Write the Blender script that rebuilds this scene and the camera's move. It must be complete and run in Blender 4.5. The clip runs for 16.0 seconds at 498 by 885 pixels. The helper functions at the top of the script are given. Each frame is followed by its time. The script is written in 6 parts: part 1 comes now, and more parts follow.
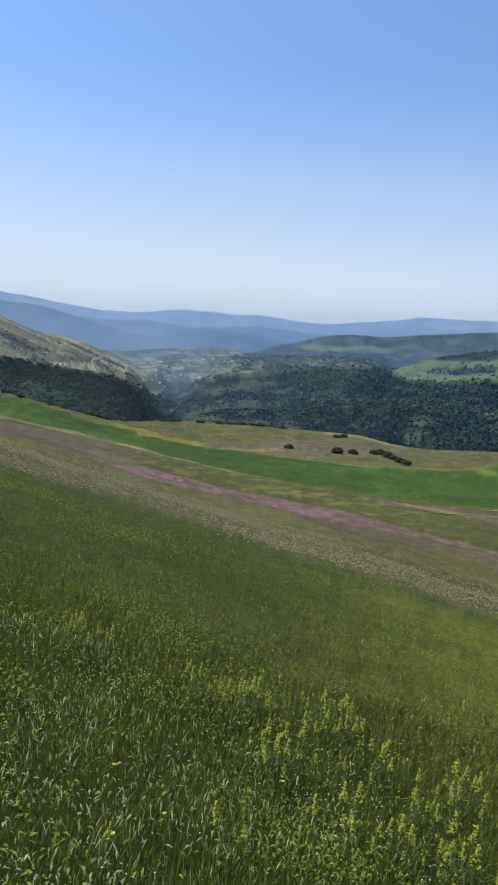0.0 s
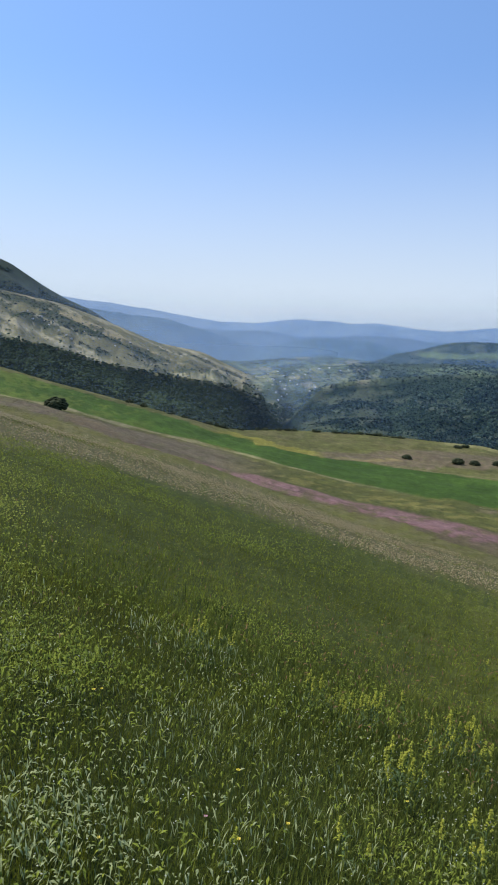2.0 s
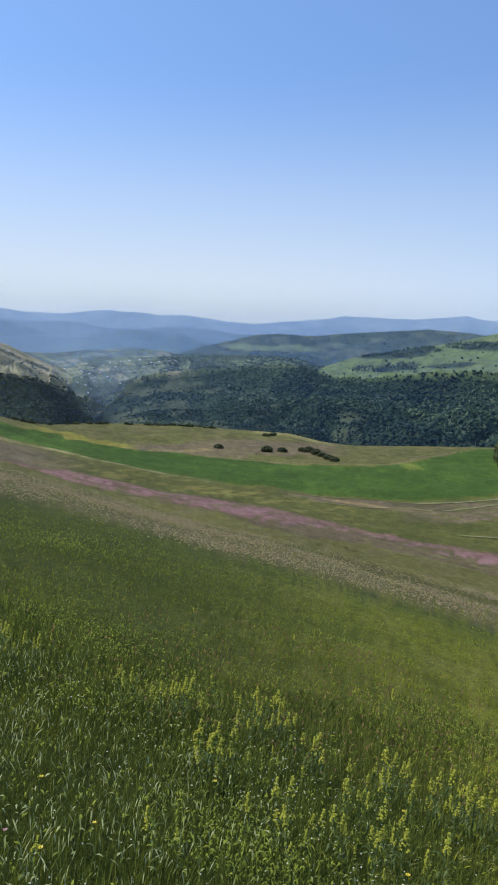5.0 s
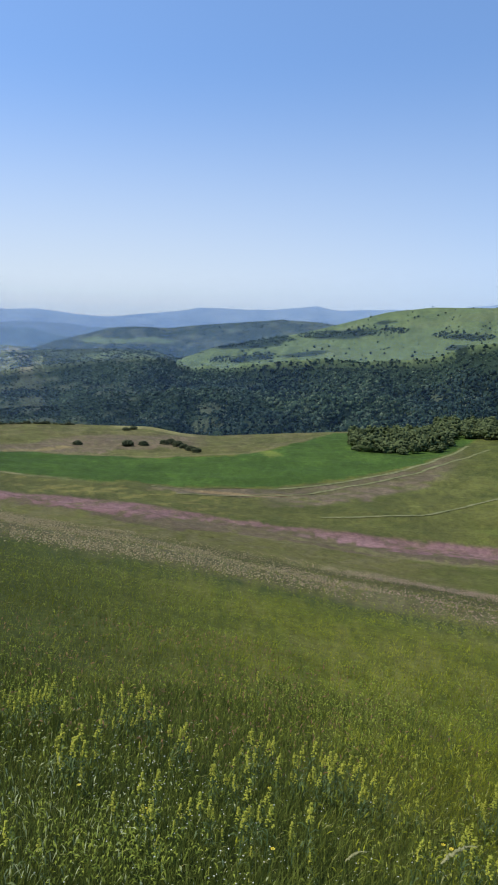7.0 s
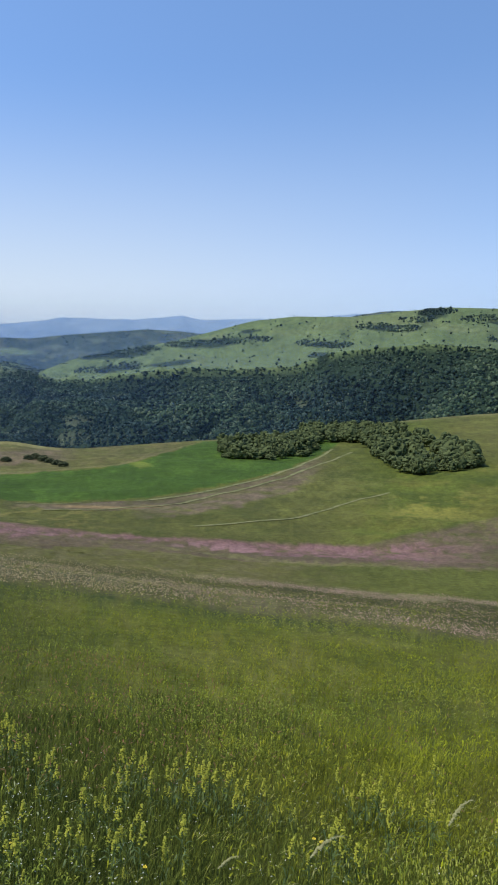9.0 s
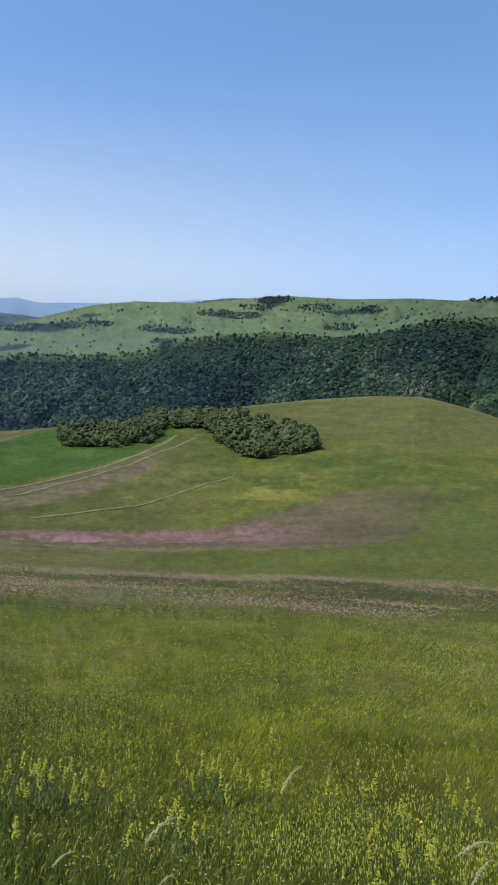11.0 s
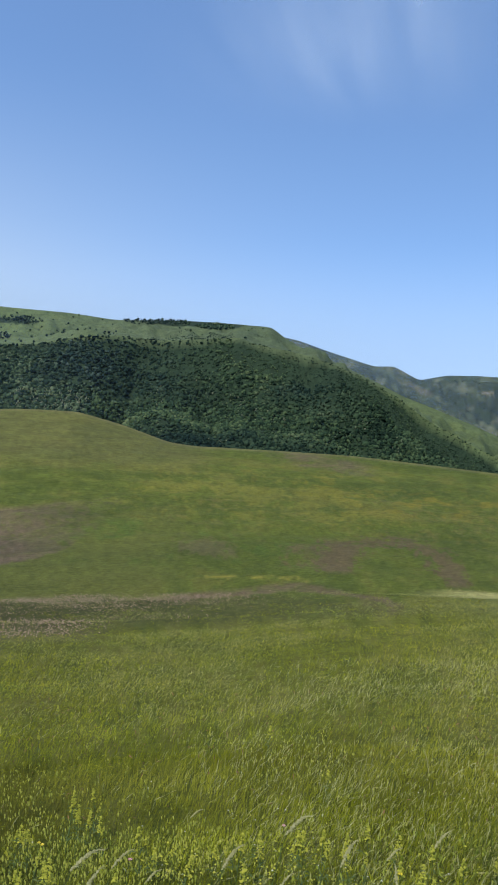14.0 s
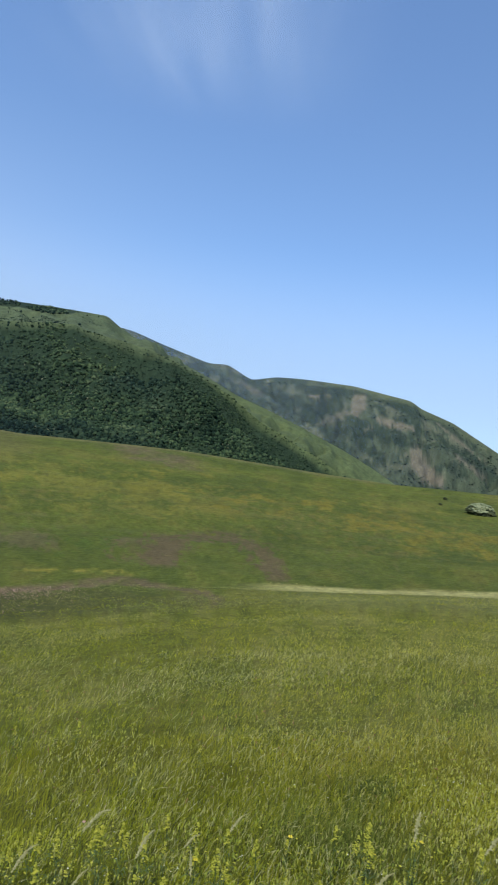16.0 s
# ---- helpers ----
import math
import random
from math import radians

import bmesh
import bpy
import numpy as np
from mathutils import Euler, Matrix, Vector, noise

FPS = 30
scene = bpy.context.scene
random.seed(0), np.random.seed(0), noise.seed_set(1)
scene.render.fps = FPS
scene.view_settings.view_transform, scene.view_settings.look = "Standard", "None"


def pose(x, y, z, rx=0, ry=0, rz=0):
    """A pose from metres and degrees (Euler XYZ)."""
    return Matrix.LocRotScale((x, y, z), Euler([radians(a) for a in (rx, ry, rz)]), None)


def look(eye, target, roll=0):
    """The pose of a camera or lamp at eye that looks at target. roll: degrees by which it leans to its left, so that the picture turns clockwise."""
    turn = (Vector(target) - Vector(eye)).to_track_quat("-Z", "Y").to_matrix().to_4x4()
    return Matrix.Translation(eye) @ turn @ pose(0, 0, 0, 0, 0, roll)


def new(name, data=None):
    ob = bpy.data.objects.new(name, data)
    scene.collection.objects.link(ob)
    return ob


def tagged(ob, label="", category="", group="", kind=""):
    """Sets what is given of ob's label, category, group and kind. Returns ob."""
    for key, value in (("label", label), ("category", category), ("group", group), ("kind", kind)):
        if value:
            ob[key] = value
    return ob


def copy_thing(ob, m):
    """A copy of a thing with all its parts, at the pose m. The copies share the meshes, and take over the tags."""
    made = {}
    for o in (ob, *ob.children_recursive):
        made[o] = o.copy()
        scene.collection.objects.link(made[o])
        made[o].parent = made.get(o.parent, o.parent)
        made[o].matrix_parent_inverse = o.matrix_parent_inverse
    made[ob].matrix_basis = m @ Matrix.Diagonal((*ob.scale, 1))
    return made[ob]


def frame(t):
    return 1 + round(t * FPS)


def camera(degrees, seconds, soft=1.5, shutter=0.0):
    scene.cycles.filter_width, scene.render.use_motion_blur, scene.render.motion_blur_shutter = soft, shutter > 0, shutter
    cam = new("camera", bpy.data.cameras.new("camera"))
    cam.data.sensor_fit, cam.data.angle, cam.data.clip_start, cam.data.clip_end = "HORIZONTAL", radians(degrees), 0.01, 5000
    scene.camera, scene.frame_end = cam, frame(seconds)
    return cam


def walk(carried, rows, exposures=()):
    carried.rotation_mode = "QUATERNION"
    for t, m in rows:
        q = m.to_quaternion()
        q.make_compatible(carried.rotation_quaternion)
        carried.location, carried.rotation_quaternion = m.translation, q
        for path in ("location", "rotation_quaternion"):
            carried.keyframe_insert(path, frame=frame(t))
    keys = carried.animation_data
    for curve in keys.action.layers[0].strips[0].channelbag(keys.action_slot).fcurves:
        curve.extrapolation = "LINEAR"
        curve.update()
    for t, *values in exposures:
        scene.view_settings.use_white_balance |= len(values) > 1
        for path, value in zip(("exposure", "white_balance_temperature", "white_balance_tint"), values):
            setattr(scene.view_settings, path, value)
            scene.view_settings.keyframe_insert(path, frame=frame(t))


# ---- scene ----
EYE = Vector((0.0, 0.0, 1.6))


def heading(az, pitch=0.0):
    a, p = radians(az), radians(pitch)
    return Vector((math.sin(a) * math.cos(p), math.cos(a) * math.cos(p), math.sin(p)))


cam = camera(38.7, 16.0, soft=1.8, shutter=0.2)
PATH = [  # seconds, azimuth to the right, pitch, lean to the left
    (0.0, 0.05, -5.91, 2.18), (0.5, -4.23, -5.36, 1.55), (1.0, -8.99, -6.32, 1.09), (1.5, -10.32, -6.31, 1.56),
    (2.0, -9.34, -5.47, 1.76), (2.5, -7.19, -5.51, 1.92), (3.0, -3.98, -5.67, 1.73), (3.5, -0.43, -5.67, 1.54),
    (6.0, 10.17, -6.04, 0.71), (6.5, 13.61, -6.18, 0.20), (7.0, 16.96, -6.30, -0.24), (7.5, 20.01, -6.19, -0.73),
    (8.0, 22.42, -5.81, -1.10), (10.5, 36.77, -6.69, -0.92), (11.0, 40.10, -7.07, -0.87), (11.5, 42.89, -7.55, -0.67),
    (12.0, 46.00, -7.95, -0.50), (12.5, 50.79, -7.86, -0.23), (13.0, 57.76, -6.84, 0.45), (13.5, 63.49, -5.99, 1.74),
    (14.0, 67.65, -5.33, 3.13), (14.5, 70.51, -5.14, 3.78), (15.0, 72.70, -4.65, 4.33), (15.5, 76.21, -4.49, 5.39),
    (16.0, 81.23, -4.62, 7.00),
]
# held at arm's length, the camera swings round the body
walk(cam, [(t, look(EYE + heading(az) * 0.3, EYE + heading(az) * 0.3 + heading(az, p), lean)) for t, az, p, lean in PATH],
     exposures=[(0.0, 0.62), (12.0, 0.62), (14.0, 0.57), (16.0, 0.55)])

# ---- world, sun ----
SUN_AZ, SUN_EL = -78.0, 60.0
world = bpy.data.worlds.new("sky")
scene.world = world
world.use_nodes = True
wn, wl = world.node_tree.nodes, world.node_tree.links
sky = wn.new("ShaderNodeTexSky")
sky.sky_type, sky.sun_disc = "NISHITA", False
sky.sun_elevation, sky.sun_rotation = radians(SUN_EL), radians(SUN_AZ)
sky.altitude, sky.air_density, sky.dust_density, sky.ozone_density = 900.0, 1.0, 0.5, 2.5
way = wn.new("ShaderNodeTexCoord")
lift = wn.new("ShaderNodeVectorMath")        # mountains hide the lowest, whitest sky
lift.operation = "ADD"
lift.inputs[1].default_value = (0.0, 0.0, 0.17)
unit = wn.new("ShaderNodeVectorMath")
unit.operation = "NORMALIZE"
wl.new(way.outputs["Generated"], lift.inputs[0])
wl.new(lift.outputs[0], unit.inputs[0])
wl.new(unit.outputs[0], sky.inputs["Vector"])
blue = wn.new("ShaderNodeHueSaturation")
blue.inputs["Saturation"].default_value = 1.05
clean = wn.new("ShaderNodeMix")                    # clear mountain air, a shade less violet than the model's
clean.data_type, clean.blend_type = "RGBA", "MULTIPLY"
clean.inputs[0].default_value = 1.0
clean.inputs[7].default_value = (0.975, 1.005, 1.03, 1)
wl.new(sky.outputs["Color"], clean.inputs[6])
wl.new(clean.outputs[2], blue.inputs["Color"])
# dusty air whitens the low sky towards the sun's side
parts = wn.new("ShaderNodeSeparateXYZ")
wl.new(way.outputs["Generated"], parts.inputs[0])
low_sky, sun_side = wn.new("ShaderNodeMapRange"), wn.new("ShaderNodeMapRange")
low_sky.interpolation_type = sun_side.interpolation_type = "SMOOTHSTEP"
for node, values in ((low_sky, (0.04, 0.39, 0.95, 0.0)), (sun_side, (-0.70, 0.75, 0.0, 1.0))):
    for key, v in zip(("From Min", "From Max", "To Min", "To Max"), values):
        node.inputs[key].default_value = v
toward = wn.new("ShaderNodeVectorMath")
toward.operation = "DOT_PRODUCT"
toward.inputs[1].default_value = heading(SUN_AZ + 30)
wl.new(way.outputs["Generated"], toward.inputs[0])
wl.new(parts.outputs["Z"], low_sky.inputs["Value"])
wl.new(toward.outputs["Value"], sun_side.inputs["Value"])
dusty = wn.new("ShaderNodeMath")
dusty.operation = "MULTIPLY"
wl.new(low_sky.outputs[0], dusty.inputs[0])
wl.new(sun_side.outputs[0], dusty.inputs[1])
whiten = wn.new("ShaderNodeMix")
whiten.data_type = "RGBA"
whiten.inputs[7].default_value = (3.02, 3.40, 3.72, 1)
wl.new(dusty.outputs[0], whiten.inputs[0])
far_low, away = wn.new("ShaderNodeMapRange"), wn.new("ShaderNodeMix")     # and a pale blue band low down all round
far_low.interpolation_type = "SMOOTHSTEP"
for key, v in zip(("From Min", "From Max", "To Min", "To Max"), (0.0, 0.20, 0.62, 0.0)):
    far_low.inputs[key].default_value = v
away.data_type = "RGBA"
away.inputs[7].default_value = (2.1, 2.75, 3.8, 1)
wl.new(parts.outputs["Z"], far_low.inputs["Value"])
wl.new(far_low.outputs[0], away.inputs[0])
wl.new(blue.outputs["Color"], away.inputs[6])
wl.new(away.outputs[2], whiten.inputs[6])
wl.new(whiten.outputs[2], wn["Background"].inputs["Color"])
wn["Background"].inputs["Strength"].default_value = 0.150
sun_data = bpy.data.lights.new("sun", "SUN")
sun_data.energy, sun_data.angle, sun_data.color = 2.7, radians(0.5), (1.0, 0.95, 0.87)
sun = new("sun", sun_data)
sun.matrix_world = look(heading(SUN_AZ, SUN_EL) * 100, (0, 0, 0))


# ---- materials ----
def material(name, rough=0.9, spec=0.2):
    m = bpy.data.materials.new(name)
    m.use_nodes = True
    b = m.node_tree.nodes["Principled BSDF"]
    b.inputs["Roughness"].default_value = rough
    b.inputs["Specular IOR Level"].default_value = spec
    return m, m.node_tree.nodes, m.node_tree.links, b


def noise_node(nodes, links, scale, detail=4.0, rough=0.6, stretch=None, space="Object"):
    tc = nodes.new("ShaderNodeTexCoord")
    n = nodes.new("ShaderNodeTexNoise")
    n.inputs["Scale"].default_value = scale
    n.inputs["Detail"].default_value = detail
    n.inputs["Roughness"].default_value = rough
    if stretch:
        mp = nodes.new("ShaderNodeMapping")
        mp.inputs["Scale"].default_value = stretch
        links.new(tc.outputs[space], mp.inputs["Vector"])
        links.new(mp.outputs["Vector"], n.inputs["Vector"])
    else:
        links.new(tc.outputs[space], n.inputs["Vector"])
    return n


def ramp(nodes, links, source, stops):
    r = nodes.new("ShaderNodeValToRGB")
    el = r.color_ramp.elements
    el[0].position, el[0].color = stops[0][0], (*stops[0][1], 1)
    el[1].position, el[1].color = stops[-1][0], (*stops[-1][1], 1)
    for p, c in stops[1:-1]:
        e = el.new(p)
        e.color = (*c, 1)
    links.new(source, r.inputs["Fac"])
    return r.outputs["Color"]


def mixed(nodes, links, kind, fac, a, b):
    m = nodes.new("ShaderNodeMix")
    m.data_type, m.blend_type = "RGBA", kind
    for key, v in ((0, fac), (6, a), (7, b)):
        if hasattr(v, "is_linked"):
            links.new(v, m.inputs[key])
        elif key == 0:
            m.inputs[0].default_value = v
        else:
            m.inputs[key].default_value = (*v, 1)
    return m.outputs[2]


def bump(nodes, links, bsdf, source, strength, distance):
    b = nodes.new("ShaderNodeBump")
    b.inputs["Strength"].default_value, b.inputs["Distance"].default_value = strength, distance
    links.new(source, b.inputs["Height"])
    links.new(b.outputs["Normal"], bsdf.inputs["Normal"])


def grey(v):
    return (v, v, v)


# the open ground: its cover (grass, crop, flowers, scree) comes as a colour on the sheet, worn by noise at three sizes
MAT_GROUND, n_, l_, b_ = material("ground_cover", 0.95, 0.1)
cover = n_.new("ShaderNodeVertexColor")
cover.layer_name = "cover"
fine = noise_node(n_, l_, 2.2, 5, 0.75)
lay = n_.new("ShaderNodeAttribute")                   # growth follows the lie of the slopes
lay.attribute_name = "lay"
mid = noise_node(n_, l_, 5.0, 5, 0.65)
l_.new(lay.outputs["Vector"], mid.inputs["Vector"])
large = noise_node(n_, l_, 0.02, 4, 0.6)
c_ = mixed(n_, l_, "MULTIPLY", 1.0, cover.outputs["Color"], ramp(n_, l_, fine.outputs["Fac"], [(0.25, grey(0.68)), (0.75, grey(1.32))]))
c_ = mixed(n_, l_, "MULTIPLY", 1.0, c_, ramp(n_, l_, mid.outputs["Fac"], [(0.3, (0.83, 0.86, 0.80)), (0.72, (1.18, 1.15, 1.05))]))
c_ = mixed(n_, l_, "MULTIPLY", 1.0, c_, ramp(n_, l_, large.outputs["Fac"], [(0.3, (0.85, 0.88, 0.9)), (0.7, (1.15, 1.12, 1.05))]))
l_.new(c_, b_.inputs["Base Color"])
clumps = noise_node(n_, l_, 1.5, 4, 0.6)
l_.new(lay.outputs["Vector"], clumps.inputs["Vector"])
l_.new(mixed(n_, l_, "MULTIPLY", 1.0, c_, ramp(n_, l_, clumps.outputs["Fac"], [(0.34, grey(0.87)), (0.66, grey(1.13))])), b_.inputs["Base Color"])
bump(n_, l_, b_, fine.outputs["Fac"], 0.6, 0.2)
for scale, stretch, low, high in ((7.0, (0.40, 1.0, 1.0), 0.84, 1.16), (22.0, (0.8, 1.0, 1.0), 0.82, 1.18)):   # swathes and single tufts, laid along the slope
    grow, run_ = noise_node(n_, l_, scale, 3, 0.6), n_.new("ShaderNodeMapping")
    run_.inputs["Scale"].default_value = stretch
    l_.new(lay.outputs["Vector"], run_.inputs["Vector"])
    l_.new(run_.outputs["Vector"], grow.inputs["Vector"])
    before = b_.inputs["Base Color"].links[0].from_socket
    l_.new(mixed(n_, l_, "MULTIPLY", 1.0, before, ramp(n_, l_, grow.outputs["Fac"], [(0.32, grey(low)), (0.68, grey(high))])), b_.inputs["Base Color"])


def leaf_material(name, dark, light, rough=0.6, spec=0.3, through_light=0.25, scale=3.0, upright=0.0, single=0.6, stops=None, dry=None, stands=False):
    """Foliage: colour by island and by noise, part of the light passes through."""
    m, nodes, links, b = material(name, rough, spec)
    geo = nodes.new("ShaderNodeNewGeometry")
    n = noise_node(nodes, links, scale, 3)
    mixf = nodes.new("ShaderNodeMath")
    mixf.operation = "MULTIPLY_ADD"
    links.new(geo.outputs["Random Per Island"], mixf.inputs[0])
    mixf.inputs[1].default_value = single
    half = nodes.new("ShaderNodeMath")
    half.operation = "MULTIPLY"
    half.inputs[1].default_value = 1.0 - single
    links.new(n.outputs["Fac"], half.inputs[0])
    links.new(half.outputs[0], mixf.inputs[2])
    c = ramp(nodes, links, mixf.outputs[0], stops or [(0.05, dark), (0.95, light)])
    if stands:                                       # broad stands: sunlit rises and dark bluish bowls put into the leaf colour
        stand = noise_node(nodes, links, 0.0042, 3, 0.55)
        c = mixed(nodes, links, "MULTIPLY", 1.0, c, ramp(nodes, links, stand.outputs["Fac"], [(0.42, (0.48, 0.58, 0.74)), (0.57, (1.15, 1.15, 1.0))]))
    if dry:                                          # browner stretches where the grass has ripened
        wide = noise_node(nodes, links, 0.22, 4, 0.6, (1.0, 1.0, 0.3))
        part_dry = ramp(nodes, links, wide.outputs["Fac"], [(0.42, grey(0.0)), (0.66, grey(0.55))])
        c = mixed(nodes, links, "MIX", part_dry, c, dry)
        patchy = noise_node(nodes, links, 0.9, 4, 0.6)
        c = mixed(nodes, links, "MULTIPLY", 1.0, c, ramp(nodes, links, patchy.outputs["Fac"], [(0.32, grey(0.62)), (0.68, grey(1.3))]))
    links.new(c, b.inputs["Base Color"])
    if upright:                                      # thin blades of all slants take the light like the sward they make up
        part_up, sum_up = nodes.new("ShaderNodeVectorMath"), nodes.new("ShaderNodeVectorMath")
        part_up.operation, sum_up.operation = "MULTIPLY_ADD", "NORMALIZE"
        links.new(geo.outputs["Normal"], part_up.inputs[0])
        part_up.inputs[1].default_value = (1 - upright,) * 3
        part_up.inputs[2].default_value = (0, 0, upright)
        links.new(part_up.outputs[0], sum_up.inputs[0])
        links.new(sum_up.outputs[0], b.inputs["Normal"])
    if through_light:
        t = nodes.new("ShaderNodeBsdfTranslucent")
        links.new(c, t.inputs["Color"])
        s = nodes.new("ShaderNodeMixShader")
        s.inputs[0].default_value = through_light
        links.new(b.outputs[0], s.inputs[1])
        links.new(t.outputs[0], s.inputs[2])
        links.new(s.outputs[0], nodes["Material Output"].inputs["Surface"])
    return m


MAT_FOREST = leaf_material("forest_leaves", (0, 0, 0), (0, 0, 0), 0.9, 0.05, 0.0, 0.02, 0.0, 0.55,
                           [(0.25, (0.006, 0.015, 0.012)), (0.48, (0.024, 0.044, 0.029)), (0.66, (0.052, 0.080, 0.046)), (0.82, (0.112, 0.138, 0.086))], None, True)
MAT_BEECH = leaf_material("beech_leaves", (0, 0, 0), (0, 0, 0), 0.9, 0.05, 0.0, 0.012, 0.0, 0.34,
                          [(0.30, (0.007, 0.016, 0.011)), (0.50, (0.027, 0.049, 0.027)), (0.68, (0.058, 0.086, 0.042)), (0.82, (0.115, 0.140, 0.076))], None, True)
MAT_POPLAR = leaf_material("poplar_leaves", (0.085, 0.105, 0.060), (0.210, 0.225, 0.140), 0.9, 0.05, 0.0, 0.05, 0.0, 0.7)
MAT_BUSH = leaf_material("bush_leaves", (0.007, 0.016, 0.005), (0.125, 0.150, 0.056), 0.8, 0.1, 0.0, 2.5, 0.0, 0.5)
MAT_HAWTHORN = leaf_material("hawthorn_blossom", (0.08, 0.105, 0.04), (0.31, 0.335, 0.19), 0.8, 0.1, 0.1, 2.0)
MAT_GRASS = leaf_material("meadow_grass", (0.022, 0.040, 0.004), (0.375, 0.410, 0.026), 0.8, 0.03, 0.3, 0.45, 0.72, 0.40, None, (0.285, 0.262, 0.040))
MAT_RIPE = leaf_material("ripe_grass", (0.040, 0.058, 0.006), (0.500, 0.500, 0.050), 0.8, 0.03, 0.3, 0.45, 0.72, 0.40, None, (0.400, 0.360, 0.075))
MAT_LUSH = leaf_material("lush_grass", (0.018, 0.036, 0.005), (0.262, 0.290, 0.033), 0.8, 0.03, 0.3, 0.45, 0.6, 0.4, None, (0.200, 0.190, 0.046))
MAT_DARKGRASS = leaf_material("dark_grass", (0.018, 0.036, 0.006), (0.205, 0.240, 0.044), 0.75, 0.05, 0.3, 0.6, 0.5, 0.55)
MAT_TUSSOCK = leaf_material("tussock_grass", (0.016, 0.032, 0.006), (0.130, 0.165, 0.034), 0.75, 0.05, 0.2, 0.6, 0.4, 0.6)
MAT_TUFT, n_, l_, b_ = material("grass_tufts", 0.9, 0.05)
tint = n_.new("ShaderNodeVertexColor")
tint.layer_name = "cover"
rand_ = n_.new("ShaderNodeNewGeometry")
l_.new(mixed(n_, l_, "MULTIPLY", 1.0, tint.outputs["Color"], ramp(n_, l_, rand_.outputs["Random Per Island"], [(0.0, grey(0.95)), (0.6, grey(1.15)), (1.0, grey(1.4))])), b_.inputs["Base Color"])
up_, norm_ = n_.new("ShaderNodeVectorMath"), n_.new("ShaderNodeVectorMath")
up_.operation, norm_.operation = "MULTIPLY_ADD", "NORMALIZE"
up_.inputs[1].default_value, up_.inputs[2].default_value = (0.2, 0.2, 0.2), (0, 0, 0.85)
l_.new(rand_.outputs["Normal"], up_.inputs[0])
l_.new(up_.outputs[0], norm_.inputs[0])
l_.new(norm_.outputs[0], b_.inputs["Normal"])
glow_through, both_sides = n_.new("ShaderNodeBsdfTranslucent"), n_.new("ShaderNodeMixShader")
l_.new(b_.inputs["Base Color"].links[0].from_socket, glow_through.inputs["Color"])
both_sides.inputs[0].default_value = 0.45
l_.new(b_.outputs[0], both_sides.inputs[1])
l_.new(glow_through.outputs[0], both_sides.inputs[2])
l_.new(both_sides.outputs[0], n_["Material Output"].inputs["Surface"])
MAT_THORN = leaf_material("blackthorn_leaves", (0.014, 0.021, 0.010), (0.085, 0.095, 0.042), 0.8, 0.1, 0.0, 0.8)
MAT_WOOD = leaf_material("scrub_oak_leaves", (0.010, 0.021, 0.014), (0.064, 0.086, 0.044), 0.9, 0.05, 0.0, 0.02, 0.0, 0.5, None, None, True)
MAT_RUST = leaf_material("sorrel_seed", (0.10, 0.075, 0.03), (0.30, 0.17, 0.08), 0.8, 0.1, 0.3, 3.0, 0.4)
MAT_PALE = leaf_material("pale_glint_leaves", (0.13, 0.17, 0.045), (0.50, 0.53, 0.25), 0.6, 0.15, 0.3, 2.0, 0.3)
MAT_STRAW = leaf_material("ripe_ears", (0.25, 0.25, 0.09), (0.48, 0.46, 0.22), 0.6, 0.3, 0.3, 9.0, 0.5)
MAT_SEED = leaf_material("grass_seed", (0.17, 0.18, 0.04), (0.38, 0.37, 0.13), 0.8, 0.1, 0.3, 0.6, 0.5)
MAT_YELLOW = leaf_material("yellow_bloom", (0.24, 0.28, 0.028), (0.58, 0.55, 0.070), 0.7, 0.2, 0.3, 20.0, 0.4)
MAT_WEED = leaf_material("weed_leaves", (0.09, 0.135, 0.02), (0.34, 0.38, 0.05), 0.7, 0.1, 0.3, 3.0, 0.3)
MAT_WHITE = leaf_material("white_florets", (0.42, 0.44, 0.32), (0.72, 0.72, 0.58), 0.7, 0.1, 0.2, 9.0, 0.3)
MAT_AWN = leaf_material("awned_heads", (0.24, 0.26, 0.08), (0.46, 0.45, 0.20), 0.6, 0.2, 0.3, 1.0, 0.5)
MAT_HERB = leaf_material("herb_leaves", (0.035, 0.060, 0.010), (0.260, 0.290, 0.042), 0.75, 0.04, 0.3, 1.2, 0.4)
MAT_LIME = leaf_material("lime_heads", (0.19, 0.24, 0.03), (0.50, 0.50, 0.09), 0.7, 0.2, 0.3, 2.0, 0.4)
MAT_BUTTER = leaf_material("buttercup_petals", (0.70, 0.50, 0.02), (0.80, 0.64, 0.05), 0.4, 0.4, 0.2, 20.0)
MAT_STEM = leaf_material("green_stems", (0.05, 0.09, 0.02), (0.12, 0.17, 0.05), 0.6, 0.3, 0.2, 9.0)
MAT_CREAM = leaf_material("cream_flower_heads", (0.18, 0.135, 0.058), (0.57, 0.47, 0.27), 0.8, 0.2, 0.2, 0.3)
MAT_TAN = leaf_material("tan_pink_flower_heads", (0.21, 0.13, 0.085), (0.56, 0.40, 0.31), 0.8, 0.2, 0.2, 0.3)
MAT_CLOVER = leaf_material("pink_petals", (0.50, 0.20, 0.28), (0.62, 0.32, 0.40), 0.7, 0.2, 0.2, 9.0)
MAT_TRACK, n_, l_, b_ = material("worn_track", 0.95, 0.1)
l_.new(ramp(n_, l_, noise_node(n_, l_, 0.5, 5, 0.7).outputs["Fac"], [(0.36, (0.10, 0.115, 0.040)), (0.62, (0.225, 0.215, 0.100))]), b_.inputs["Base Color"])
MAT_PLASTER, n_, l_, b_ = material("house_plaster", 0.9, 0.2)
